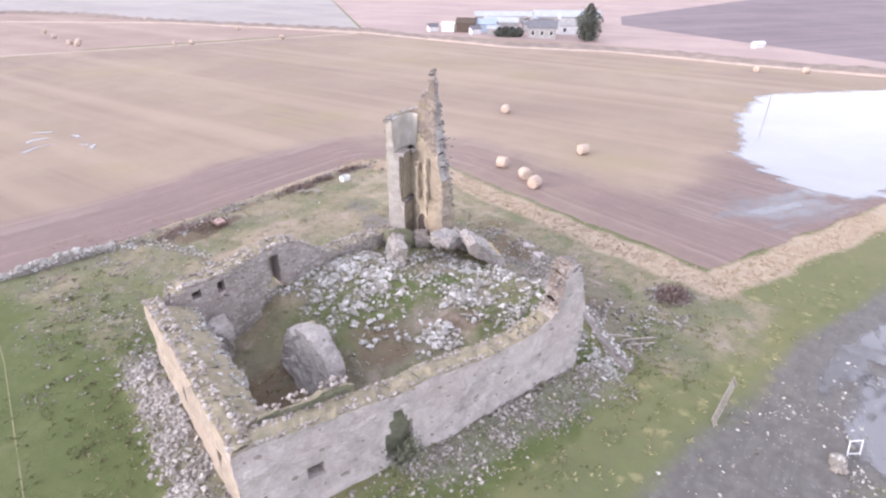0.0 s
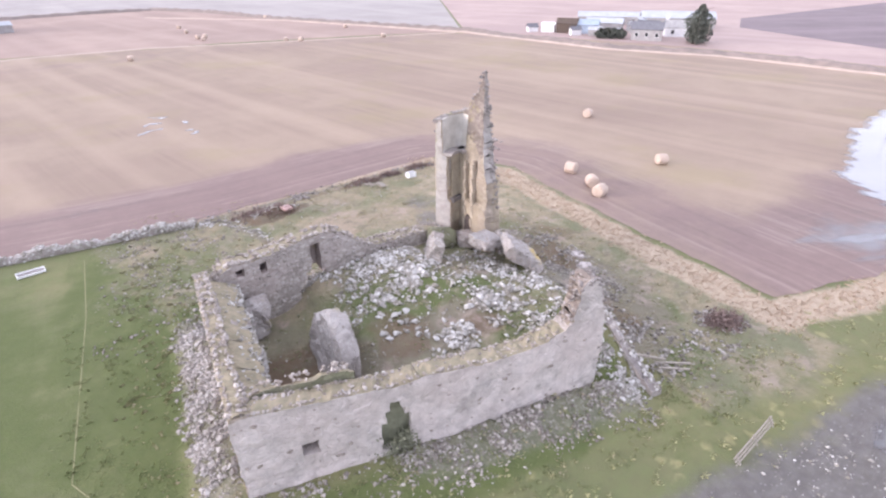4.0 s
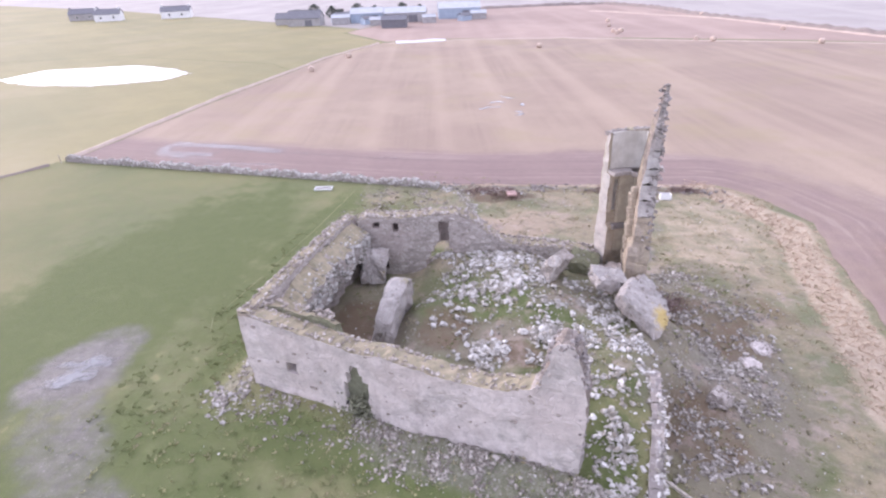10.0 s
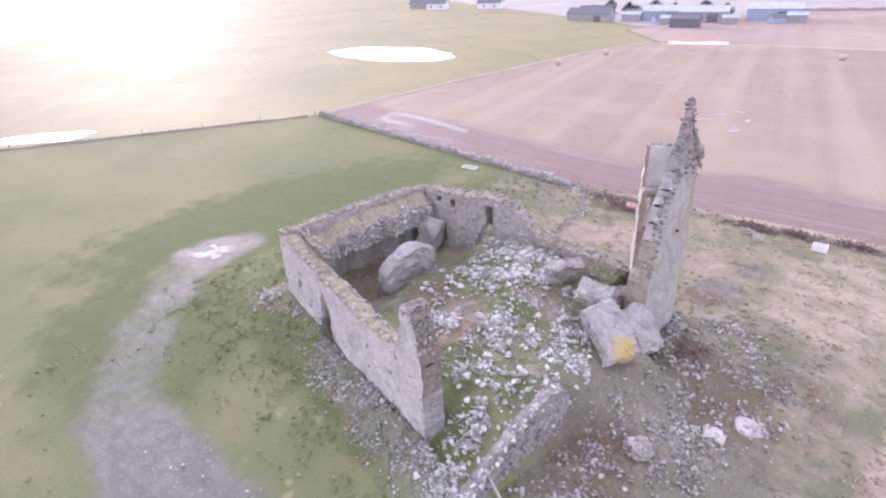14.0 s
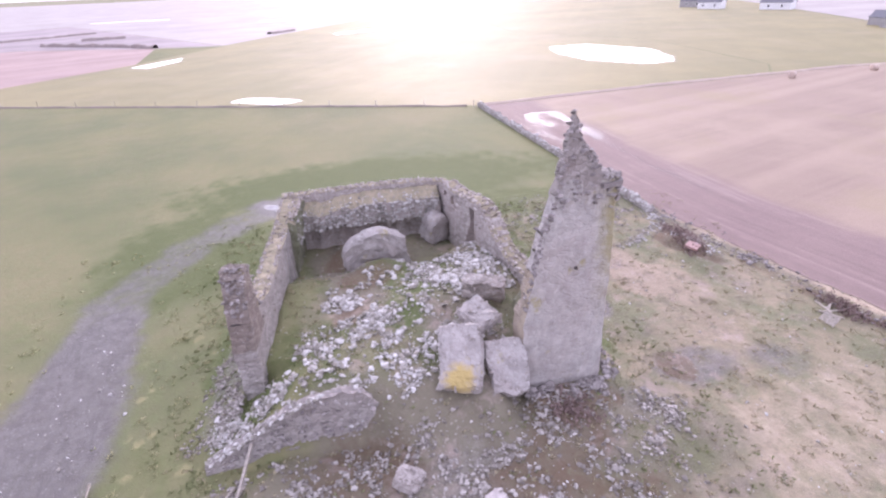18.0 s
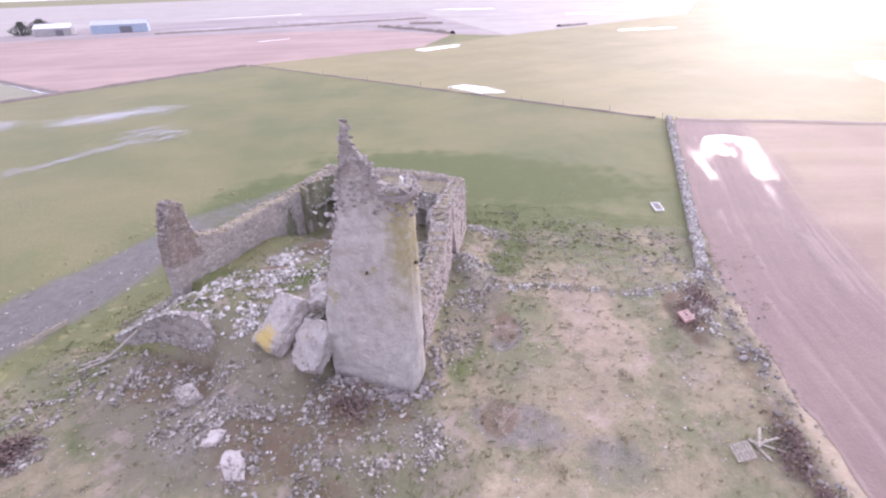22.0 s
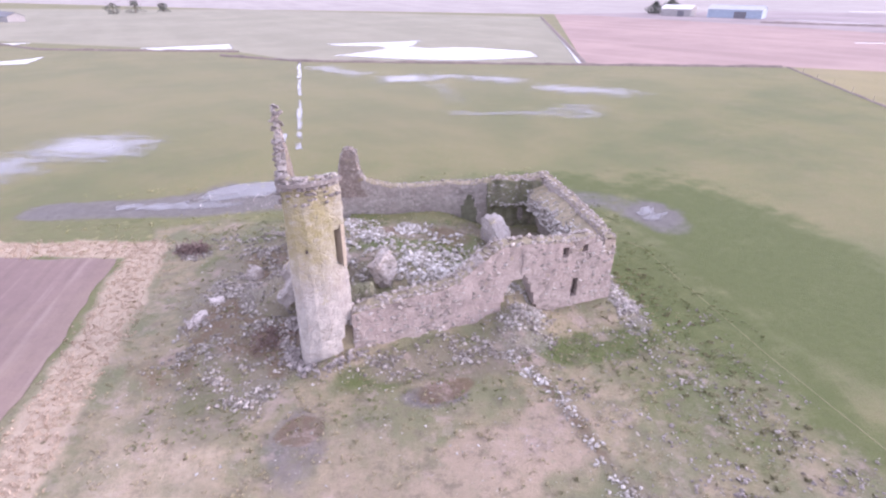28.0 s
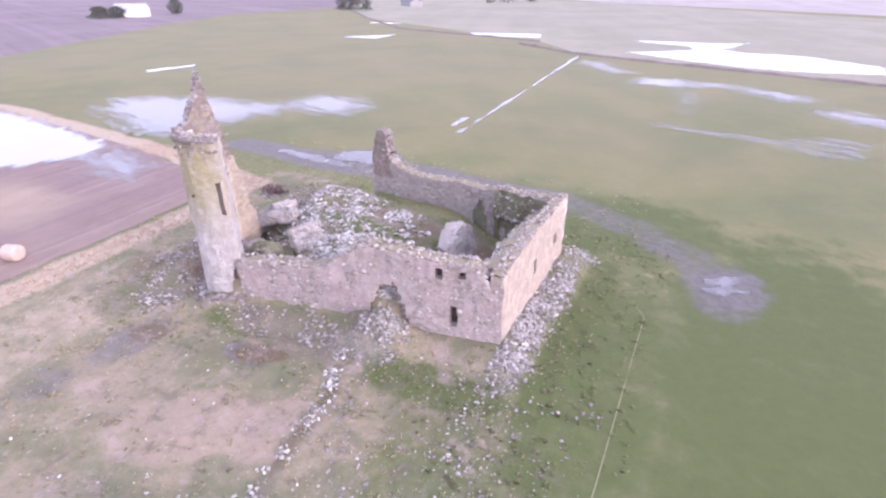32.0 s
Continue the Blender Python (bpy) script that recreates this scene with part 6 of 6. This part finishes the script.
# ---------------------------------------------------------------- bales
def hay_bale(x, y, turn, r=0.62, w=1.15, seed=0):
    prof = [(0.0, 0.02), (0.3, 0.0), (0.62, 0.02), (0.93, 0.05), (0.99, 0.12), (1.0, 0.3), (1.012, 0.5), (1.0, 0.7), (0.99, 0.88), (0.93, 0.95), (0.62, 0.98), (0.3, 1.0), (0.0, 0.98)]
    n, verts, faces = 20, [], []
    for q, t in prof:
        for i in range(n):
            a = 2 * math.pi * i / n
            rr = r * q * (1 + 0.018 * math.sin(5 * a + seed) + 0.012 * math.sin(9 * a + 3 * t))
            z = rr * math.sin(a)
            z = max(z, -0.9 * r)
            verts.append(((t - 0.5) * w, rr * math.cos(a), z))
    for k in range(len(prof) - 1):
        for i in range(n):
            faces.append((k * n + i, k * n + (i + 1) % n, (k + 1) * n + (i + 1) % n, (k + 1) * n + i))
    ob = thing("hay_bale", "round straw bale standing on the stubble", "hay bale", "straw bales on the stubble")
    from_arrays("straw_roll", verts, faces, mat_straw, ob, True)
    ob.matrix_world = pose(x, y, 0.9 * r, 0, 0, turn)
    return ob


for k, (x, y) in enumerate([(37.9, 32.4), (38.9, 34.6), (39.6, 38.6), (50.0, 35.9), (56.4, 55.0), (-44.9, 122.4), (-44.6, 103.5), (-0.6, 142), (17, 175), (38, 157), (41.8, 155.8), (65, 152), (47, 228), (63, 180), (19.1, 176), (15.3, 191), (14.4, 206), (18, 170), (126, 40), (120, 47)]):
    hay_bale(x, y, 20 + 47 * k, seed=k)


# ---------------------------------------------------------------- small things
def plank(name, label, ax, ay, bx, by, z, w=0.14, t=0.05, material=mat_wood):
    bm = bmesh.new()
    za, zb = float(height(ax, ay)) + z, float(height(bx, by)) + z
    q = math.dist((ax, ay, za), (bx, by, zb))
    box(bm, (ax + bx) / 2, (ay + by) / 2, (za + zb) / 2, q, w, t, math.atan2(by - ay, bx - ax), 0.012, (0, -math.asin((zb - za) / q)))
    return tagged(part(name, bm, material), label, "timber", "loose timbers")


plank("wooden_pole", "long grey pole lying on the stones", 21.6, 13.0, 24.2, 12.3, 0.16, 0.12, 0.12)
plank("wooden_pole", "grey pole lying in the grass", 23.6, 12.5, 25.3, 11.5, 0.10, 0.12, 0.1)
plank("wooden_pole", "grey pole lying in the grass", 23.5, 12.1, 24.9, 11.2, 0.10, 0.1, 0.1)
hurdle = thing("wooden_hurdle", "long weathered hurdle propped at the edge of the track", "hurdle")
for k in range(3):
    boxpart("rail", (0, 0.17 * (k - 1), 0, 3.4, 0.08, 0.05), mat_wood, hurdle, bevel=0.01)
for k in (-1.5, 0, 1.5):
    boxpart("post", (k, 0, 0.05, 0.08, 0.6, 0.05), mat_wood, hurdle, bevel=0.01)
hurdle.matrix_world = pose(23.4, 6.4, 0.42, 62, -8, 10)


def frame_tray(x, y, turn, w, d, h, material, label, name, category):
    ob = thing(name, label, category)
    z = float(height(x, y))
    for u, v, a, b in ((0, d / 2, w, 0.07), (0, -d / 2, w, 0.07), (w / 2, 0, 0.07, d), (-w / 2, 0, 0.07, d)):
        c, s = math.cos(turn), math.sin(turn)
        boxpart("side", (x + u * c - v * s, y + u * s + v * c, z + h / 2 + 0.02, a, b, h), material, ob, turn=turn, bevel=0.01)
    boxpart("base", (x, y, z + 0.05, w * 0.96, d * 0.96, 0.04), mat_dark_stone, ob, turn=turn)
    return ob


frame_tray(-8.3, 41.1, 0.25, 1.7, 0.7, 0.16, mat_white, "white feed trough at the pasture's edge", "feed_trough", "trough")
frame_tray(24.2, 45.6, 0.2, 0.9, 0.55, 0.5, mat_white, "white water tank beside the enclosure bank", "water_tank", "trough")
metal_frame = thing("metal_frame", "small upright white metal frame beside the track", "frame")
for u, z, a, h in ((-0.3, 0.4, 0.05, 0.8), (0.3, 0.4, 0.05, 0.8), (0, 0.78, 0.6, 0.05), (0, 0.1, 0.6, 0.05)):
    boxpart("bar", (u, 0, z, a, 0.05, h), mat_white, metal_frame, bevel=0.008)
metal_frame.matrix_world = pose(25.1, 1.2, 0.0, -12, 0, -35)
block(23.9, 1.4, 0.1, 0.8, 0.5, 0.25, 20, (0, 4), 52, mat_stone, "flat pale stone lying beside the track")
crate = thing("red_crate", "faded red crate lying on the stony bank", "crate")
boxpart("body", (10.6, 42.5, float(height(10.6, 42.5)) + 0.2, 0.9, 0.65, 0.22), mat_red, crate, turn=0.5, bevel=0.02, tilt=(0.25, 0.1))
# no opening here: the hole's dark is a painted box on top
boxpart("hand_hole", (10.6, 42.5, float(height(10.6, 42.5)) + 0.318, 0.12, 0.1, 0.02), mat_recess_dark, crate, "hole drawn as a near-black box", turn=0.5, tilt=(0.25, 0.1))
for k in range(4):
    a = 0.6 + 0.8 * k
    plank("timber_offcut", "pale broken timber thrown on the bank", 19.3 + 0.2 * k, 44.7 + 0.1 * k, 19.3 + 0.2 * k + 1.3 * math.cos(a), 44.7 + 0.1 * k + 1.3 * math.sin(a), 0.1 + 0.05 * k, 0.12, 0.04, mat_wood)
for k in range(5):
    plank("timber_offcut", "pale broken timber thrown on the bank", 8.8 + 0.3 * k, 43.0 - 0.1 * k, 9.3 + 0.25 * k, 43.9 - 0.15 * k, 0.15 + 0.02 * k, 0.1, 0.05, mat_plaster)


pallet = thing("broken_pallet", "pale broken pallet thrown on the bank", "pallet")
for k in range(6):
    boxpart("slat", (0, 0.19 * (k - 2.5), 0.07, 1.15, 0.13, 0.03), mat_wood, pallet, bevel=0.006)
for k in (-0.5, 0, 0.5):
    boxpart("bearer", (k, 0, 0.0, 0.1, 1.1, 0.09), mat_wood, pallet, bevel=0.006)
pallet.matrix_world = pose(20.4, 44.3, 0.3, 18, 14, 25) @ Matrix.Scale(0.72, 4)


def post(x, y, h, label="grey wooden fence post"):
    bm = bmesh.new()
    bmesh.ops.create_cone(bm, cap_ends=True, segments=8, radius1=0.06, radius2=0.05, depth=h, matrix=Matrix.Translation((x, y, float(height(x, y)) + h / 2 - 0.05)))
    return tagged(part("fence_post", bm, mat_wood), label, "fence post", "fence posts")


for k in range(14):
    post(-44.2 - 3.2 * k, 42 - 7.6 * k, 1.1)
for k in range(16):
    post(-42 + 4.8 * k, -77.8 - 1.3 * k, 1.1)
post(84, 30, 3.4, "tall bare pole standing in the flood water")


# ---------------------------------------------------------------- farms
def gable_house(x, y, turn, w, d, h, rise, wall_mat, roof_mat, label, name="farm_shed", windows=(), door=None, chimneys=0):
    """w along the ridge, d across it."""
    ob = thing(name, label, "farm building", "farm buildings")
    bm = bmesh.new()
    pr = [(-d / 2, 0), (d / 2, 0), (d / 2, h), (0, h + rise), (-d / 2, h)]
    a, b = [bm.verts.new((-w / 2, u, z)) for u, z in pr], [bm.verts.new((w / 2, u, z)) for u, z in pr]
    bm.faces.new(a[::-1])
    bm.faces.new(b)
    for k in range(5):
        bm.faces.new((a[k], a[(k + 1) % 5], b[(k + 1) % 5], b[k]))
    bmesh.ops.recalc_face_normals(bm, faces=bm.faces[:])
    part("wall", bm, wall_mat, ob)
    slope = math.atan2(rise, d / 2)
    for side in (-1, 1):
        boxpart("roof", (0, side * d / 4, h + rise / 2 + 0.12, w + 0.5, math.hypot(d / 2, rise) + 0.4, 0.16), roof_mat, ob, tilt=(-side * slope, 0))
    for wx, side in windows:
        win = boxpart("window", (wx, side * (d / 2 + 0.02), h * 0.55, 1.0, 0.08, 1.2), mat_white, ob)
        boxpart("pane", (wx, side * (d / 2 + 0.07), h * 0.55, 0.8, 0.05, 1.0), mat_glass, win)
    if door:
        boxpart("door", (door, -d / 2 - 0.03, h * 0.4, w * 0.22, 0.1, h * 0.8), mat_slate, ob)
    for k in range(chimneys):
        cx = (w / 2 - 0.6) * (1 if k else -1)
        boxpart("chimney", (cx, 0, h + rise + 0.35, 0.9, 0.7, 1.2), wall_mat, ob)
    ob.matrix_world = pose(x, y, 0, 0, 0, turn)
    return ob


def conifer(x, y, h, r, seed, name="tree", label="dark wind-shaped evergreen beside the farm"):
    ob = thing(name, label, "tree", "trees by the farms")
    rnd = random.Random(seed)
    bm = bmesh.new()
    bmesh.ops.create_cone(bm, cap_ends=True, segments=8, radius1=0.35, radius2=0.06, depth=h * 0.9, matrix=Matrix.Translation((0, 0, h * 0.45)))
    for _ in range(14):
        a, z = rnd.uniform(0, 6.28), rnd.uniform(0.25, 0.85) * h
        m = Matrix.Translation((0, 0, z)) @ Euler((0, radians(65), a)).to_matrix().to_4x4() @ Matrix.Translation((0, 0, r * 0.4))
        bmesh.ops.create_cone(bm, segments=5, radius1=0.1, radius2=0.02, depth=r * 0.8, matrix=m)
    part("trunk", bm, mat_bark, ob)
    v, f = [], []
    for _ in range(1500 if name == "tree" else 500):
        z = rnd.uniform(0.05, 1.0)
        rr = r * (min(1.0, (1.12 - z) * 2.0) if name == "tree" else math.sqrt(max(0.0, 1.02 - z * z))) * rnd.random() ** 0.5 * (0.8 + 0.3 * math.sin(7 * z + 2 * seed))
        a = rnd.uniform(0, 6.28)
        c = Vector((rr * math.cos(a), rr * math.sin(a), z * h))
        u = Vector((rnd.gauss(0, 1), rnd.gauss(0, 1), rnd.gauss(0, 1))).normalized() * rnd.uniform(0.2, 0.45)
        w = u.cross(Vector((rnd.gauss(0, 1), rnd.gauss(0, 1), rnd.gauss(0, 1)))).normalized() * 0.25
        b = len(v)
        v += [(c - u)[:], (c + w)[:], (c + u)[:], (c - w)[:]]
        f.append((b, b + 1, b + 2, b + 3))
    from_arrays("crown", v, f, mat_needle, ob)
    ob.matrix_world = pose(x, y, 0)
    return ob


# eastern farm
gable_house(126, 110, -50, 8, 5.5, 2.8, 1.9, mat_greywall, mat_slate, "grey stone farmhouse with small white windows", "farmhouse", [(-2.6, -1), (0, -1), (2.6, -1), (-2.6, 1), (2.6, 1)], None, 2)
gable_house(141, 111, -40, 10, 6, 2.4, 1.8, mat_white, mat_greywall, "white-gabled cottage beside the farmhouse", "farmhouse", [(-3, -1), (3, -1)], None, 2)
gable_house(157, 127, -42, 22, 8, 3.0, 1.6, mat_greywall, mat_sheet, "long pale-roofed farm shed", "farm_shed")
gable_house(122, 130, -50, 7, 4, 2.4, 1.2, mat_blue, mat_blue, "small blue sheeted farm store", "farm_shed")
gable_house(132, 133, -50, 11, 6, 2.2, 1.2, mat_greywall, mat_sheet, "small white sheeted farm shed", "farm_shed")
gable_house(147, 146, -40, 22, 7, 2.4, 1.2, mat_greywall, mat_sheet, "long white poultry shed", "farm_shed")
gable_house(114, 138, -50, 4, 2.5, 2.0, 0.5, mat_white, mat_white, "small white farmyard store", "farm_shed")
gable_house(118, 134, -50, 6, 4, 2.6, 1.2, mat_bark, mat_bark, "small brown timber shed", "farm_shed")
gable_house(155, 62, -20, 3, 1.5, 1.0, 0.4, mat_white, mat_white, "small white store at the field edge", "farm_shed")
for k, (ax, ay, w, d, h) in enumerate([(120, 124, 3.5, 2.5, 1.6), (116, 128, 3, 2, 1.5), (123, 118, 2.6, 2, 1.4), (135, 121, 6, 4, 2.2), (138, 126, 4, 3, 2.0), (149, 118, 5, 3.5, 2.0), (128, 138, 8, 4, 2.0), (110, 141, 3, 2, 1.4), (146, 132, 6, 4, 2.4)]):
    gable_house(ax, ay, -50 + 35 * (k % 3), w, d, h, 0.7, (mat_greywall, mat_white, mat_bark)[k % 3], (mat_sheet, mat_slate)[k % 2], ("small grey cement farmyard store", "small white farmyard store", "small brown timber shed")[k % 3], "farm_shed")
conifer(130, 97, 9.5, 3.6, 5)
conifer(133, 99, 7, 3.2, 6)
for k in range(4):
    conifer(117.5 + 1.4 * k, 119 - 1.2 * k, 2.6, 1.8, 40 + k, "bush", "dark garden bush in front of the farm")
post(128.4, 92.6, 5.5, "pale bare pole at the farm entrance")
# northern farm
gable_house(-46, 229, 20, 17, 10, 3.8, 2.0, mat_blue, mat_sheet, "big blue-sided farm shed", "farm_shed", (), 3)
gable_house(-64, 214, 20, 16, 9, 3.4, 1.8, mat_greywall, mat_sheet, "grey farm shed with a sheet roof", "farm_shed", (), 3)
gable_house(-80, 213, 20, 13, 8, 3.4, 1.8, mat_blue, mat_sheet, "blue and grey farm shed with a pale roof", "farm_shed", (), 3)
gable_house(-60, 192, 15, 9, 5, 2.6, 1.3, mat_slate, mat_slate, "dark low shed before the farm", "farm_shed")
gable_house(-101, 200, 12, 13, 7, 2.8, 2.6, mat_greywall, mat_slate, "low grey slate-roofed steading", "farm_shed", (), 2)
gable_house(-112, 204, 12, 8, 6, 2.4, 1.8, mat_greywall, mat_slate, "low grey slate-roofed outhouse", "farm_shed", (), 2)
gable_house(-52, 208, 25, 5, 3, 2.0, 0.8, mat_greywall, mat_sheet, "small grey farm implement shed", "farm_shed")
gable_house(-201, 243, 30, 14, 7, 3.2, 2.2, mat_white, mat_slate, "white distant slate-roofed farmhouse", "farmhouse", [(-3, -1), (3, -1)], None, 2)
gable_house(-231, 229, 30, 12, 7, 3.2, 2.2, mat_white, mat_slate, "white distant slate-roofed cottage", "farmhouse", [(-3, -1), (3, -1)], None, 2)
gable_house(-252, 234, 30, 14, 7, 3.2, 2.2, mat_greywall, mat_slate, "grey distant slate-roofed cottage", "farmhouse", [(-3, -1), (3, -1)], None, 2)
for k in range(9):
    conifer(-120 + 7 * k, 226 + (k % 3) * 3, 4 + (k * 5) % 3, 3.5, 60 + k, "bush", "dark far shelter-belt bush")
for k, (ax, ay, w, d, h) in enumerate([(-70, 199, 5, 3, 2.0), (-76, 203, 4, 3, 2.0), (-88, 205, 7, 4, 2.4), (-40, 216, 5, 3, 1.8), (-36, 222, 6, 4, 2.2), (-92, 215, 9, 5, 2.6)]):
    gable_house(ax, ay, 20 + 40 * (k % 2), w, d, h, 0.9, (mat_greywall, mat_blue)[k % 2], (mat_sheet, mat_slate)[k % 2], ("low grey farmyard store", "low blue-sided farmyard store")[k % 2], "farm_shed")
# southern farm
gable_house(-204, -240, 131, 28, 12, 4.2, 2.0, mat_blue, mat_sheet, "long blue-sided shed with a pale roof", "farm_shed", (), 3)
gable_house(-183, -264, 131, 17, 12, 3.8, 1.9, mat_greywall, mat_white, "wide pale-roofed farm shed", "farm_shed", (), 3)
conifer(-190, -284, 8, 6, 8)
conifer(-181, -287, 7, 6, 9)
gable_house(190, -287, 135, 26, 8, 2.6, 1.8, mat_greywall, mat_slate, "long low slate-roofed steading far across the fields", "farm_shed")
gable_house(258, -134, 40, 14, 8, 3.6, 2.0, mat_white, mat_sheet, "white shed among dark bushes", "farm_shed")
conifer(262, -120, 5, 6, 10)
conifer(258, -126, 5, 5, 11)
conifer(257, -158, 9, 4, 12)
for k, (ax, ay) in enumerate([(205, -231), (200, -233), (194, -231), (188, -232), (158, -346), (148, -356), (134, -368)]):
    conifer(ax, ay, 5.5 + (k * 7) % 3, 5 + (k % 3), 20 + k, "bush", "dark far hedge bush")
